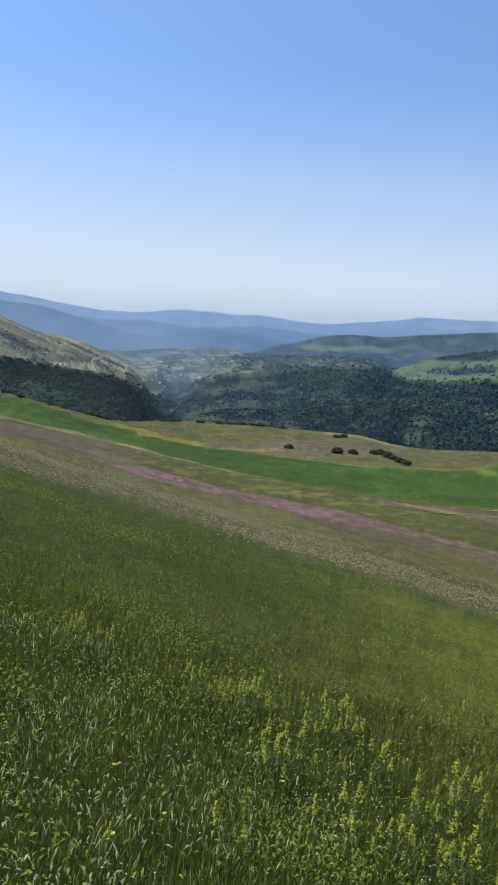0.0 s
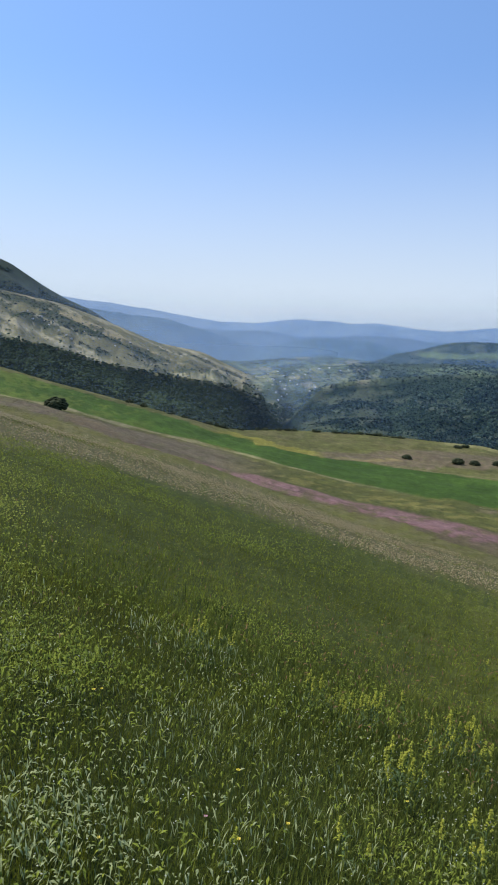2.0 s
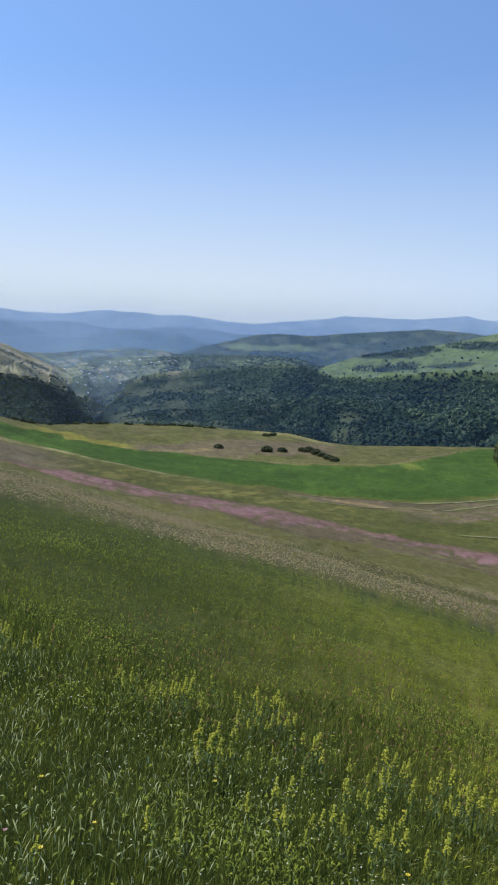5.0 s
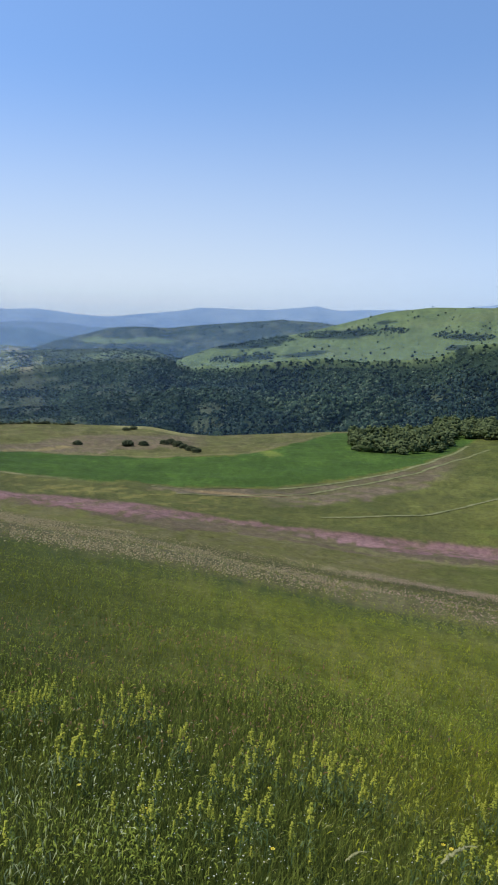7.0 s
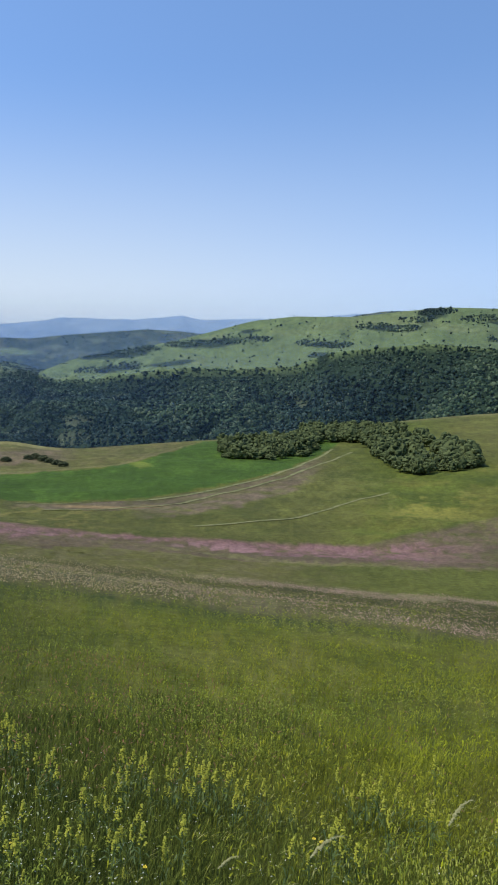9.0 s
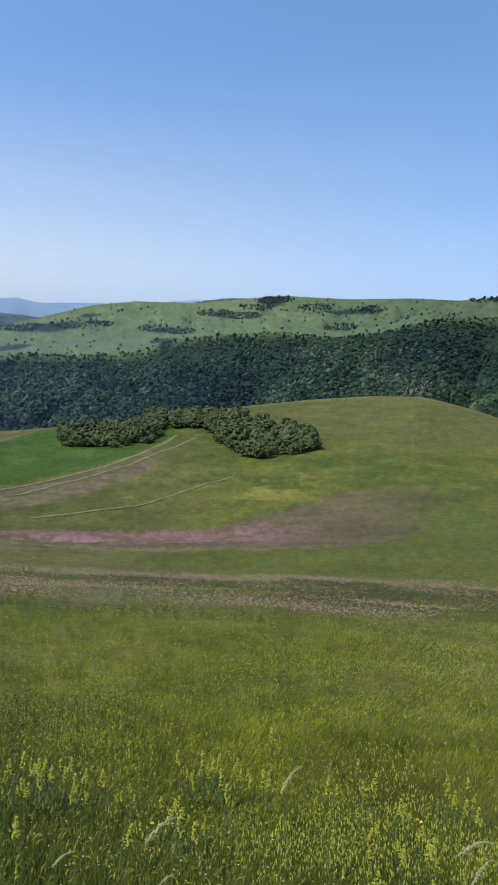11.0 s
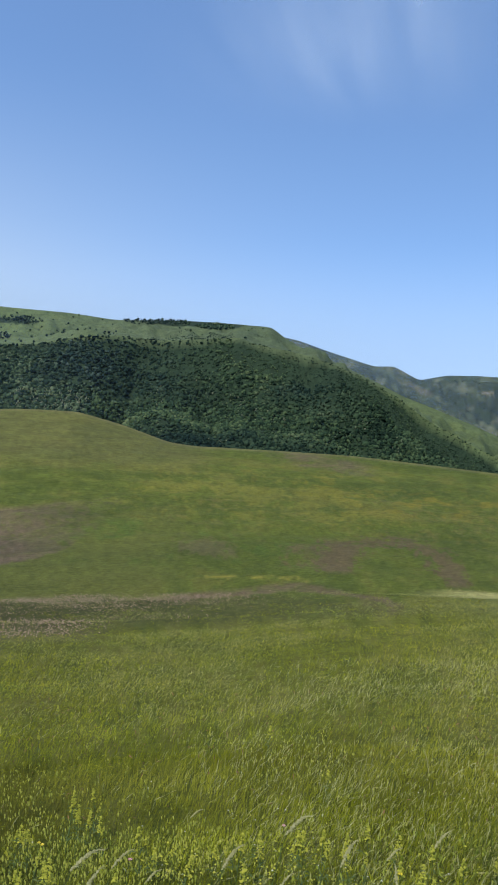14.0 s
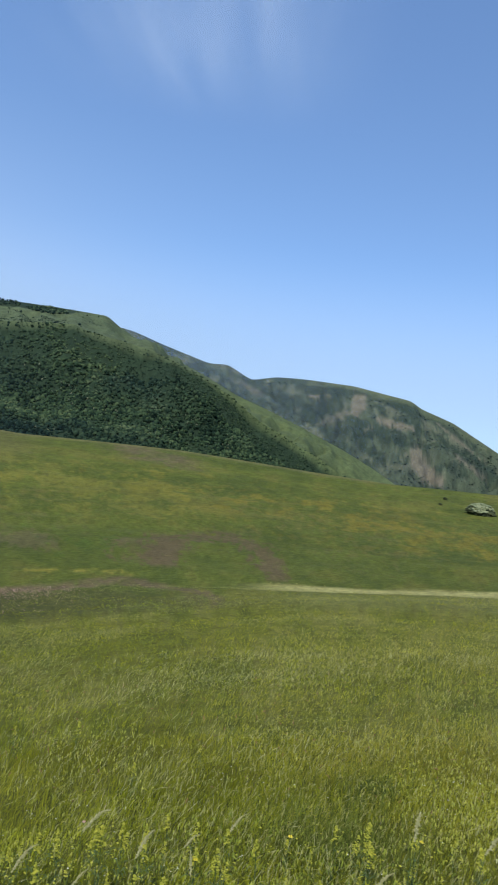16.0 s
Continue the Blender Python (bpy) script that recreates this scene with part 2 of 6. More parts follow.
l_.new(ramp(n_, l_, noise_node(n_, l_, 1.5, 4).outputs["Fac"], [(0.3, (0.48, 0.45, 0.40)), (0.7, (0.72, 0.70, 0.66))]), b_.inputs["Base Color"])
MAT_ROOF, n_, l_, b_ = material("sheet_roof", 0.6, 0.3)
l_.new(ramp(n_, l_, noise_node(n_, l_, 0.8, 4).outputs["Fac"], [(0.3, (0.30, 0.27, 0.25)), (0.7, (0.55, 0.53, 0.52))]), b_.inputs["Base Color"])
MAT_GLASS, n_, l_, b_ = material("window_glass", 0.15, 0.5)
l_.new(ramp(n_, l_, noise_node(n_, l_, 0.7, 2).outputs["Fac"], [(0.3, (0.02, 0.025, 0.03)), (0.7, (0.06, 0.07, 0.08))]), b_.inputs["Base Color"])
MAT_BARK, n_, l_, b_ = material("bark", 0.95, 0.1)
l_.new(ramp(n_, l_, noise_node(n_, l_, 8.0, 4, 0.7, (1, 1, 0.2)).outputs["Fac"], [(0.3, (0.03, 0.022, 0.016)), (0.7, (0.10, 0.08, 0.06))]), b_.inputs["Base Color"])


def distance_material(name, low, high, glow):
    """Far ranges seen through kilometres of air: a plain backdrop with that haze put into its colour and glow."""
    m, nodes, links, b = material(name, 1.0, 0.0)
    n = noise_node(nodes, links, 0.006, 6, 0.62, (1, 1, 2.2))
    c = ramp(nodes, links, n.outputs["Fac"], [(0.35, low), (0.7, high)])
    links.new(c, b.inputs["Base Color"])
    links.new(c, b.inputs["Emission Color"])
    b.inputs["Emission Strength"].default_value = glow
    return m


MAT_FAR = distance_material("hazed_far_range", (0.116, 0.166, 0.240), (0.158, 0.208, 0.272), 0.66)
MAT_RIDGES = [distance_material("hazed_ridge", low, high, 0.5) for low, high in (((0.052, 0.086, 0.112), (0.092, 0.128, 0.140)), ((0.062, 0.098, 0.138), (0.098, 0.136, 0.168)), ((0.084, 0.124, 0.172), (0.118, 0.158, 0.202)))]


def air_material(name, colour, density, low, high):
    """A see-through sheet in place of hazy air or thin cloud: mostly clear, a little of it scatters the sun and the
    sky; it thins out upwards.
    """
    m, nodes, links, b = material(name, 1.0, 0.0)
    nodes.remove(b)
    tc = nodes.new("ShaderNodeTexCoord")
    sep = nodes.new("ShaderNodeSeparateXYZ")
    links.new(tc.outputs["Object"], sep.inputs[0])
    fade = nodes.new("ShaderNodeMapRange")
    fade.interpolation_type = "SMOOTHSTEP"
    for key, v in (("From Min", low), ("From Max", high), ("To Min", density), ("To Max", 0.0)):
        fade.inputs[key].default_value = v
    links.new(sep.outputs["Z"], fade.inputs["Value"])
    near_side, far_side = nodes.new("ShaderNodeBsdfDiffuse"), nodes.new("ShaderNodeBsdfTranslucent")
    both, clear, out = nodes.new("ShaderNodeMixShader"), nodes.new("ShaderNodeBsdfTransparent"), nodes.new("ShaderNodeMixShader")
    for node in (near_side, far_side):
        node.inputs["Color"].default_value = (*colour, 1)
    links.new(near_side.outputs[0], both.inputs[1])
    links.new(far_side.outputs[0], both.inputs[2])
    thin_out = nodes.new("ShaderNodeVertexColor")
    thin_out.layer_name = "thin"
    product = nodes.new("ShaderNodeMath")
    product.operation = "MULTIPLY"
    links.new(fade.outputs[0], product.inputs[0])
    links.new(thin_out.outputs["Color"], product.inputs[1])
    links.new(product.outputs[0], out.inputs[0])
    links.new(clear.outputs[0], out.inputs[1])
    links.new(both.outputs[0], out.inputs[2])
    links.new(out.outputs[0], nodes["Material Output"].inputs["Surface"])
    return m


# ---- helpers for shapes ----
def mesh_object(name, verts, faces, mat, parent=None, smooth=True):
    me = bpy.data.meshes.new(name)
    verts, faces = np.asarray(verts, np.float32), np.asarray(faces, np.int32)
    me.vertices.add(len(verts))
    me.vertices.foreach_set("co", verts.ravel())
    k = faces.shape[1]
    me.loops.add(faces.size)
    me.loops.foreach_set("vertex_index", faces.ravel())
    me.polygons.add(len(faces))
    me.polygons.foreach_set("loop_start", np.arange(0, faces.size, k, dtype=np.int32))
    me.polygons.foreach_set("use_smooth", np.full(len(faces), smooth))
    me.update(calc_edges=True)
    me.materials.append(mat)
    ob = new(name, me)
    if parent:
        ob.parent = parent
    return ob


def hash2(ix, iy, seed):
    h = (ix.astype(np.int64) * 374761393 + iy.astype(np.int64) * 668265263 + seed * 974711) & 0x7FFFFFFF
    h = ((h ^ (h >> 13)) * 1274126177) & 0x7FFFFFFF
    return ((h ^ (h >> 16)) & 0xFFFF) / 65535.0


def value_noise(x, y, seed):
    ix, iy = np.floor(x), np.floor(y)
    fx, fy = x - ix, y - iy
    fx, fy = fx * fx * (3 - 2 * fx), fy * fy * (3 - 2 * fy)
    a, b = hash2(ix, iy, seed), hash2(ix + 1, iy, seed)
    c, d = hash2(ix, iy + 1, seed), hash2(ix + 1, iy + 1, seed)
    return (a * (1 - fx) + b * fx) * (1 - fy) + (c * (1 - fx) + d * fx) * fy - 0.5


def fbm(x, y, size, octaves=4, seed=1):
    total, amp = 0.0, 1.0
    for k in range(octaves):
        total = total + amp * value_noise(x / size * 2 ** k + 17.3 * k, y / size * 2 ** k - 9.1 * k, seed + k)
        amp *= 0.5
    return total


# ---- the lie of the land: heights of eye of each crest, by azimuth (degrees) ----
BACK = -125.0


def curve(pts, back, soft=0.5):
    """A smooth line through (azimuth, value) pairs that closes behind the hill."""
    a = [p[0] for p in pts]
    v = [p[1] for p in pts]
    grid = np.arange(-180.0, 180.0, 0.1)
    xs = [a[-1] - 360.0, BACK] + a + [BACK + 360.0, a[0] + 360.0]
    ys = [v[-1], back] + v + [back, v[0]]
    val = np.interp(grid, xs, ys)
    k = np.exp(-0.5 * (np.arange(-30, 31) * 0.1 / soft) ** 2)
    val = np.convolve(np.pad(val, 30, mode="wrap"), k / k.sum(), "valid")
    return lambda az: np.interp(az, grid, val, period=360.0)


STRIP = curve([(-30, -3.6), (-19.4, -7.2), (-10.8, -10.1), (-1.6, -12.6), (7, -14.6), (16, -16.5), (24, -18.1), (33, -18.9), (43, -19.6),
               (56, -20.1), (66, -19.6), (80, -17.6), (91, -16.2), (102, -14.5)], 14, 2.0)
BREAK = curve([(-30, -3.1), (-19.4, -6.0), (-10.8, -8.8), (-1.6, -11.3), (7, -13.2), (16, -15.0), (24, -16.3), (33, -17.1), (40, -17.7),
               (52, -18.1), (65, -17.7), (80, -16.3), (91, -15.1), (102, -13.4)], 15, 2.0)
PINK = curve([(-30, -2.6), (-23.4, -3.9), (-16.8, -5.9), (-12.2, -7.5), (-6.3, -9.1), (-1.7, -10.1), (3, -11.0), (8, -11.75), (15, -12.8), (22, -13.6),
              (28, -14.2), (34, -14.7), (40, -14.4), (45, -13.8), (54, -13.2), (65, -12.8), (80, -12.0), (102, -10.5)], 15, 1.5)
CROP_LOW = curve([(-30, -1.9), (-25, -2.8), (-19.4, -4.3), (-13.1, -5.6), (-6.4, -7.3), (-2.6, -8.05), (3.8, -9.1), (10.5, -9.75), (19, -10.0),
                  (24.3, -9.3), (28.7, -8.5), (31.8, -7.5), (33.7, -6.7), (36, -5.0)], 14, 0.6)
MID = curve([(-30, -1.9), (-25, -2.8), (-19.4, -4.3), (-13.1, -5.6), (-6.4, -7.3), (-2.6, -8.05), (3.8, -9.1), (10.5, -9.75), (20, -10.1),
             (30, -10.2), (40, -10.2), (50, -9.8), (60, -9.6), (75, -9.2), (90, -8.8), (102, -8.5)], 14.5, 2.0)
CROP_TOP = curve([(-30, 0.1), (-25, -1.2), (-19.4, -2.65), (-15.2, -3.75), (-10.9, -5.0), (-5.5, -6.15), (-1, -6.65), (5, -7.15), (9.6, -7.45),
                  (14, -7.35), (17.4, -7.2), (20.6, -6.4), (24.2, -5.55), (36, -5.0)], 14, 0.6)
MID_FAR = curve([(-30, -0.3), (-25, -1.6), (-19.4, -2.9), (-15.2, -3.9), (-10.9, -5.0), (-5.5, -6.1), (-1, -6.6), (5, -7.0), (12, -7.3),
                 (20, -7.3), (30, -7.2), (40, -7.0), (50, -6.7), (60, -7.0), (75, -7.1), (90, -7.3), (102, -7.0)], 14.5, 2.0)
CREST = curve([(-30, 0.4), (-25.6, -0.85), (-21.3, -1.9), (-16.8, -3.05), (-12.2, -4.2), (-10, -4.5), (-7, -4.35), (0.4, -4.45), (5.2, -4.75), (9, -4.92),
               (11.5, -5.5), (14, -5.75), (25, -5.4), (33, -4.8), (39.6, -4.15), (45, -3.68), (50, -3.42), (54, -3.5), (57.5, -4.4), (61.3, -5.65),
               (63.4, -5.85), (76, -5.9), (86.7, -6.35), (93, -6.45), (102, -6.0)], 14, 0.45)
FOREST = curve([(-30, 2.5), (-25.6, 1.9), (-21.3, 0.65), (-16.9, -0.1), (-11.4, -0.8), (-10, -1.25), (-9.1, -1.75), (-8.2, -2.6), (-7.3, -3.5), (-6.4, -3.75),
                (-5, -2.3), (-3.7, -0.9), (-2.2, -0.4), (0, -0.1), (2, 0.1), (6.2, 0.42), (9, 0.55), (10.5, 0.4), (11.4, 0.05), (12.2, -0.3), (15, -0.4), (18, 0.0),
                (22.4, 0.4), (26, 0.15), (31.5, 0.35), (34, 1.3), (38, 1.65), (42, 1.8), (47, 1.25), (50.8, 1.55), (53, 2.2),
                (57, 2.65), (60, 2.4), (66.6, 3.02), (67.6, 2.58), (71.2, 2.05), (74.4, 1.2), (77.4, -0.05), (79.4, -1.2), (81.5, -2.6), (84.6, -4.15), (87.0, -5.2),
                (89.3, -6.45), (92, -8), (102, -9)], 6, 0.3)
PASTURE = curve([(-30, 6.0), (-24.3, 5.0), (-21.3, 4.0), (-16.9, 2.3), (-13.3, 1.7), (-11.5, 0.85), (-9.8, 0.1), (-8.6, -0.2), (-7.4, 0.5), (-6, 0.85), (-4, 1.0), (2, 1.2),
                 (6, 1.3), (9, 1.15), (10.6, 0.75), (11.4, 0.4), (12.5, 0.8), (14, 1.3), (18, 1.9), (22, 2.6), (25, 3.3), (28, 4.0), (31.4, 4.28),
                 (36, 4.1), (40, 4.4), (43, 4.58), (48, 4.2), (53, 4.12), (56.6, 3.82), (62, 4.1), (65, 4.1), (69, 3.98),
                 (69.8, 3.35), (71.4, 2.5), (74.4, 1.4), (77.4, 0.15), (79.6, -0.9), (82.1, -1.73), (84.4, -2.55), (86.7, -3.45), (89.0, -4.36), (91.4, -5.45), (93.2, -6.4), (98, -9)], 6, 0.3)
RANGE = curve([(-30, 8.45), (-28, 7.75), (-25.6, 6.25), (-24, 5.4), (-22, 4.6), (-19, 2.8), (-14, 1.15), (-10, 1.05), (-7, 1.4), (-4, 1.6), (-1.5, 1.5), (0.2, 1.3),
               (1.9, 1.9), (4.1, 2.38), (6.2, 2.92), (8, 3.0), (10.7, 2.88), (13, 3.12), (19.6, 3.5), (22.3, 3.3), (24.1, 3.03), (26.3, 3.5), (28.5, 4.0), (35, 4.0), (38.2, 4.45), (41, 4.4),
               (45, 4.1), (60, 3.5), (69, 3.3), (71, 3.1), (73.6, 2.3), (77.3, 1.3), (78.8, 1.4), (80.8, 0.4), (82.8, 0.88), (85, 0.97),
               (89, 0.9), (93.7, 0.25), (94.3, -0.2), (97, -1.05), (100.6, -2.9), (105, -5.0)], 7, 0.25)
R_CREST = curve([(-30, 230), (-15, 300), (-5, 430), (20, 450), (35, 480), (50, 520), (57, 490), (62, 410), (70, 370), (90, 350), (102, 340)], 300, 2.0)
R_FOREST = curve([(-30, 620), (-9, 720), (-4.5, 1300), (30, 1250), (60, 1150), (75, 1050), (90, 900), (102, 800)], 700, 0.9)


R_PASTURE = curve([(-30, 1850), (-5, 1950), (30, 1900), (60, 1800), (75, 1700), (90, 1550), (102, 1450)], 1500, 2.0)


def knots(az):
    """Distances and heights of the ground's main lines along the azimuths given."""
    rc, rf = R_CREST(az), R_FOREST(az)
    rows = [(0 * az + 0.02, 0 * az), ]
    r30 = 0 * az + 30.0
    lines = [(r30, STRIP), (0 * az + 48.0, BREAK), (np.minimum(120.0, 0.45 * rc), PINK), (np.minimum(200.0, 0.62 * rc), MID),
             (np.minimum(300.0, 0.8 * rc), MID_FAR), (rc, CREST)]
    for r, line in lines:
        rows.append((r, 1.6 + r * np.tan(np.radians(line(az)))))
    zc = rows[-1][1]
    rows.append((rc * 1.12, zc - 0.05 * rc))
    zf = 1.6 + rf * np.tan(np.radians(FOREST(az)))
    rows.append((rc + 0.35 * (rf - rc), np.minimum(zc, zf) - 50.0))
    rows.append((rf, zf))
    rp = R_PASTURE(az)
    zp = 1.6 + rp * np.tan(np.radians(PASTURE(az)))
    rows.append((rf + 120.0, np.minimum(zf + 120 * np.tan(np.radians(FOREST(az) + 0.1)), zp - 10) - np.where(az < 11.5, 45.0, 0.0) * np.where(az > -60, 1, 0) * np.where((az > -10) & (az < 0), 0.15, 1.0)))
    rows.append((rp, zp))
    rr = rp + 900.0
    zr = 1.6 + rr * np.tan(np.radians(RANGE(az)))
    rows.append((rp + 220.0, np.minimum(zp, zr) - 70.0))
    rows.append((rr, zr))
    rows.append((rr + 300.0, zr - 90.0))
    rows.append((0 * az + 4900.0, np.minimum(zr - 150, 0.0)))
    return rows


STEPS = [36, 22, 44, 42, 42, 60, 3, 5, 46, 4, 40, 4, 46, 3, 4]
DAZ = 0.14
AZ = np.concatenate([np.arange(-34.0, 106.01, DAZ), np.arange(110.0, 325.0, 5.0)])
J_LAST = int(140.0 / DAZ) - 1
KN = knots(AZ)
cols_r, cols_z, zone = [], [], []
for k, n in enumerate(STEPS):
    (r0, z0), (r1, z1) = KN[k], KN[k + 1]
    for i in range(n):
        u = i / n
        if k == 0:
            r = 0.3 * (100.0 ** u) - 0.28 + u * 0.28
            r = r0 + (r1 - r0) * (0.3 * (100.0 ** u) - 0.3) / 29.7
        else:
            r = r0 + (r1 - r0) * u
        cols_r.append(r)
        cols_z.append(z0 + (z1 - z0) * (r - r0) / (r1 - r0))
        zone.append(k + u)
cols_r.append(KN[-1][0]), cols_z.append(KN[-1][1]), zone.append(float(len(STEPS)))
R, Z = np.array(cols_r), np.array(cols_z)          # rows outwards, columns by azimuth
ZONE = np.array(zone)[:, None] + 0 * R
for _ in range(2):                                   # round the breaks of slope on the near hillside
    Z[8:240] = 0.25 * Z[7:239] + 0.5 * Z[8:240] + 0.25 * Z[9:241]
AA = AZ[None, :] + 0 * R
X, Y = R * np.sin(np.radians(AA)), R * np.cos(np.radians(AA))
EL = np.degrees(np.arctan2(Z - 1.6, R))
# folds and gullies on the far slopes, small swells on the near ones; the crests stay
fade = np.sin(np.pi * np.clip(ZONE - np.floor(ZONE), 0, 1))
gully = np.abs(fbm(X, Y, 260, 4, 5))
amp = np.where((ZONE >= 8) & (ZONE < 13), np.where((ZONE >= 12) & (AA > 70), 120.0, np.where(ZONE < 9, 22.0, 70.0)), 0.0)
spur = np.abs(fbm(AA * 1.0 + fbm(X, Y, 500, 3, 6) * 3, R / 260, 2.4, 4, 7))    # ribs and gullies that run downhill
Z = Z - fade * amp * ((0.30 - gully) * 0.7 + (0.28 - spur) * np.where((AA > 70) & (ZONE >= 12), 0.3, np.where(AA > 70, 0.8, 0.45)))
ledge = fbm((AA - 0.9 * EL) * 0.42, (EL + 0.5 * AA) * 0.8, 1.0, 3, 62)
Z = Z + np.where((ZONE >= 12) & (ZONE < 13) & (AA > 70) & (AA < 106), fade * 95.0 * (0.22 - np.abs(ledge)), 0)
dale = np.clip(np.abs(fbm(AA + 0.012 * R, R / 40, 9.0, 3, 12)) * 2.2, 0, 1)      # side valleys in the wooded face
hump = fbm(X, Y, 230, 4, 14)                          # and rounded knolls between them
knoll = fbm(X, Y, 85, 3, 15)
Z = Z - np.where((ZONE >= 8) & (ZONE < 9) & (AA < -7) & (AA > -40), np.clip(fade, 0, 1) * 26.0 * np.clip(0.25 - knoll, 0, 1), 0)
Z = Z - np.where((ZONE >= 8) & (ZONE < 9) & (AA > -40), np.where(AA > -7, 1.0, 0.55) * np.sqrt(np.clip(fade, 0, 1)) * (16.0 * (1 - dale) ** 2 + 62.0 * np.clip(0.30 - hump, 0, 1)), 0)
face = (ZONE >= 8) & (ZONE < 9)
for a0, e0, a1, e1, deep, wide in ((58.4, 2.2, 54.9, -3.6, 55.0, 2.2), (29.5, -0.6, 19.0, -4.9, 32.0, 1.8), (72.5, 1.0, 80.5, -4.6, 20.0, 1.4), (41.0, 0.4, 36.5, -3.0, 16.0, 1.6),
                                   (10.5, -0.8, 4.5, -4.4, 18.0, 1.5), (63.5, 0.6, 66.5, -5.0, 14.0, 1.1), (48.5, 0.3, 46.0, -3.0, 14.0, 1.2), (24.0, -0.6, 13.0, -4.6, 12.0, 1.3)):
    line = a0 + (EL - e0) * (a1 - a0) / (e1 - e0) + 0.8 * fbm(X, Y, 120, 3, 16)      # the beds of the larger gullies
    Z = Z - np.where(face, np.sqrt(np.clip(fade, 0, 1)) * deep * np.exp(-np.abs(AA - line) / wide) * (1 - np.clip((EL - e0) / 1.2, 0, 1)), 0)
Z = Z + np.where(ZONE < 6, fbm(X, Y, 14, 3, 9) * np.clip(R / 60, 0, 1) * 0.7 * np.where(ZONE > 5.7, 0.3, 1), 0)

# ---- what covers the ground ----
EL = np.where(ZONE >= 8, np.degrees(np.arctan2(Z - 1.6, R)), EL)
SWAY = fbm(AA, EL * 3, 2.2, 3, 21)                    # wavers the edges of the fields
ELJ = EL + SWAY * 0.35
STREAK = fbm(AA * 0.55, EL * 1.6, 1.0, 4, 33)         # drawn out along the slope
PATCH = fbm(X, Y, 45, 4, 41)
TUFTS = fbm(X, Y, 16, 4, 44)
GRAIN = 0.6 * fbm(X, Y, 9, 3, 35) + 0.5 * fbm(AA * 2.6, EL * 4.2, 1.0, 3, 36)    # tussocks and short streaks
BLOTCH = fbm(AA * 0.5 + 0.25 * EL, EL * 1.7, 1.0, 3, 38)          # herds of taller growth
COVER = np.zeros((*R.shape, 3))


def smooth(v, a, b):
    t = np.clip((v - a) / (b - a), 0, 1)
    return t * t * (3 - 2 * t)


def band(v, lo, hi, soft):
    return smooth(v, lo - soft, lo + soft) * (1 - smooth(v, hi - soft, hi + soft))


def paint(colour, mask):
    m = np.clip(mask, 0, 1)[..., None]
    COVER[:] = COVER * (1 - m) + np.array(colour) * m


near_zone = ZONE < 6.3
FINE = fbm(AA * 3.2, EL * 7.0, 1.0, 3, 47)            # short strokes of taller and drier growth
DASH = fbm(AA * 0.9, EL * 5.5, 1.0, 3, 48)            # long thin swathes
EDGE = EL + 0.12 * SWAY + 0.10 * FINE + 0.16 * DASH
PINK_TOP = curve([(-30, -2.2), (-23, -3.8), (-15, -6.8), (-10.8, -7.75), (-6.2, -8.6), (-1.6, -9.55), (2, -10.1), (6, -10.7), (10, -11.4), (15, -12.3), (19.8, -13.0),
                  (24.4, -13.5), (28.8, -13.9), (33.3, -14.0), (38, -13.8), (40.4, -13.0), (43.7, -12.4), (46, -11.7), (48, -11.0), (54, -10.6)], 15, 0.6)
PINK_LOW = curve([(-30, -2.6), (-23, -4.3), (-14, -7.4), (-10.8, -8.35), (-6.2, -9.6), (-2, -10.45), (2, -11.25), (6, -12.0), (10.4, -12.7), (15, -13.0), (20, -13.65),
                  (24.4, -14.4), (28.8, -15.0), (33.3, -15.35), (38, -15.6), (42.7, -15.6), (47.4, -15.4), (52, -14.7), (54.6, -13.5), (57, -11.5)], 15, 0.6)
FLOWER_TOP = curve([(-28.4, -3.4), (-24.3, -4.9), (-19.9, -6.2), (-15.4, -7.3), (-10.8, -8.65), (-6.2, -9.95), (-2, -11.1), (1.5, -12.0), (5.9, -12.95), (10.4, -14.0), (15, -15.3),
                    (19.7, -16.3), (24.3, -17.0), (29, -17.9), (33.3, -18.4), (37, -18.7), (42.7, -19.2), (47.4, -19.4), (55.6, -19.7), (66, -19.4)], 15, 1.0)
FLOWER_LOW = curve([(-28.4, -5.7), (-24.3, -6.65), (-19.9, -7.8), (-15.4, -9.2), (-10.8, -10.5), (-6.2, -12.0), (-2, -13.2), (1.4, -14.2), (5.8, -15.2), (10.4, -16.15), (15, -16.95),
                    (19.7, -17.65), (24.3, -18.6), (29, -19.2), (33.4, -19.7), (37, -19.9), (42.7, -20.35), (47, -20.6), (55.6, -20.7), (66, -20.4)], 15, 1.0)
west = 1 - smooth(AA, 28, 40)                         # the strips run out where the far meadow begins
paint((0.105, 0.128, 0.026), near_zone * 1.0)
paint((0.134, 0.140, 0.034), near_zone * smooth(0.5 * PATCH + BLOTCH * 0.8 + TUFTS * 0.4 + 0.3 * FINE, 0.02, 0.34))
paint((0.088, 0.112, 0.024), near_zone * smooth(-0.5 * PATCH - BLOTCH * 0.8 - TUFTS * 0.4 + 0.3 * FINE, 0.05, 0.36))
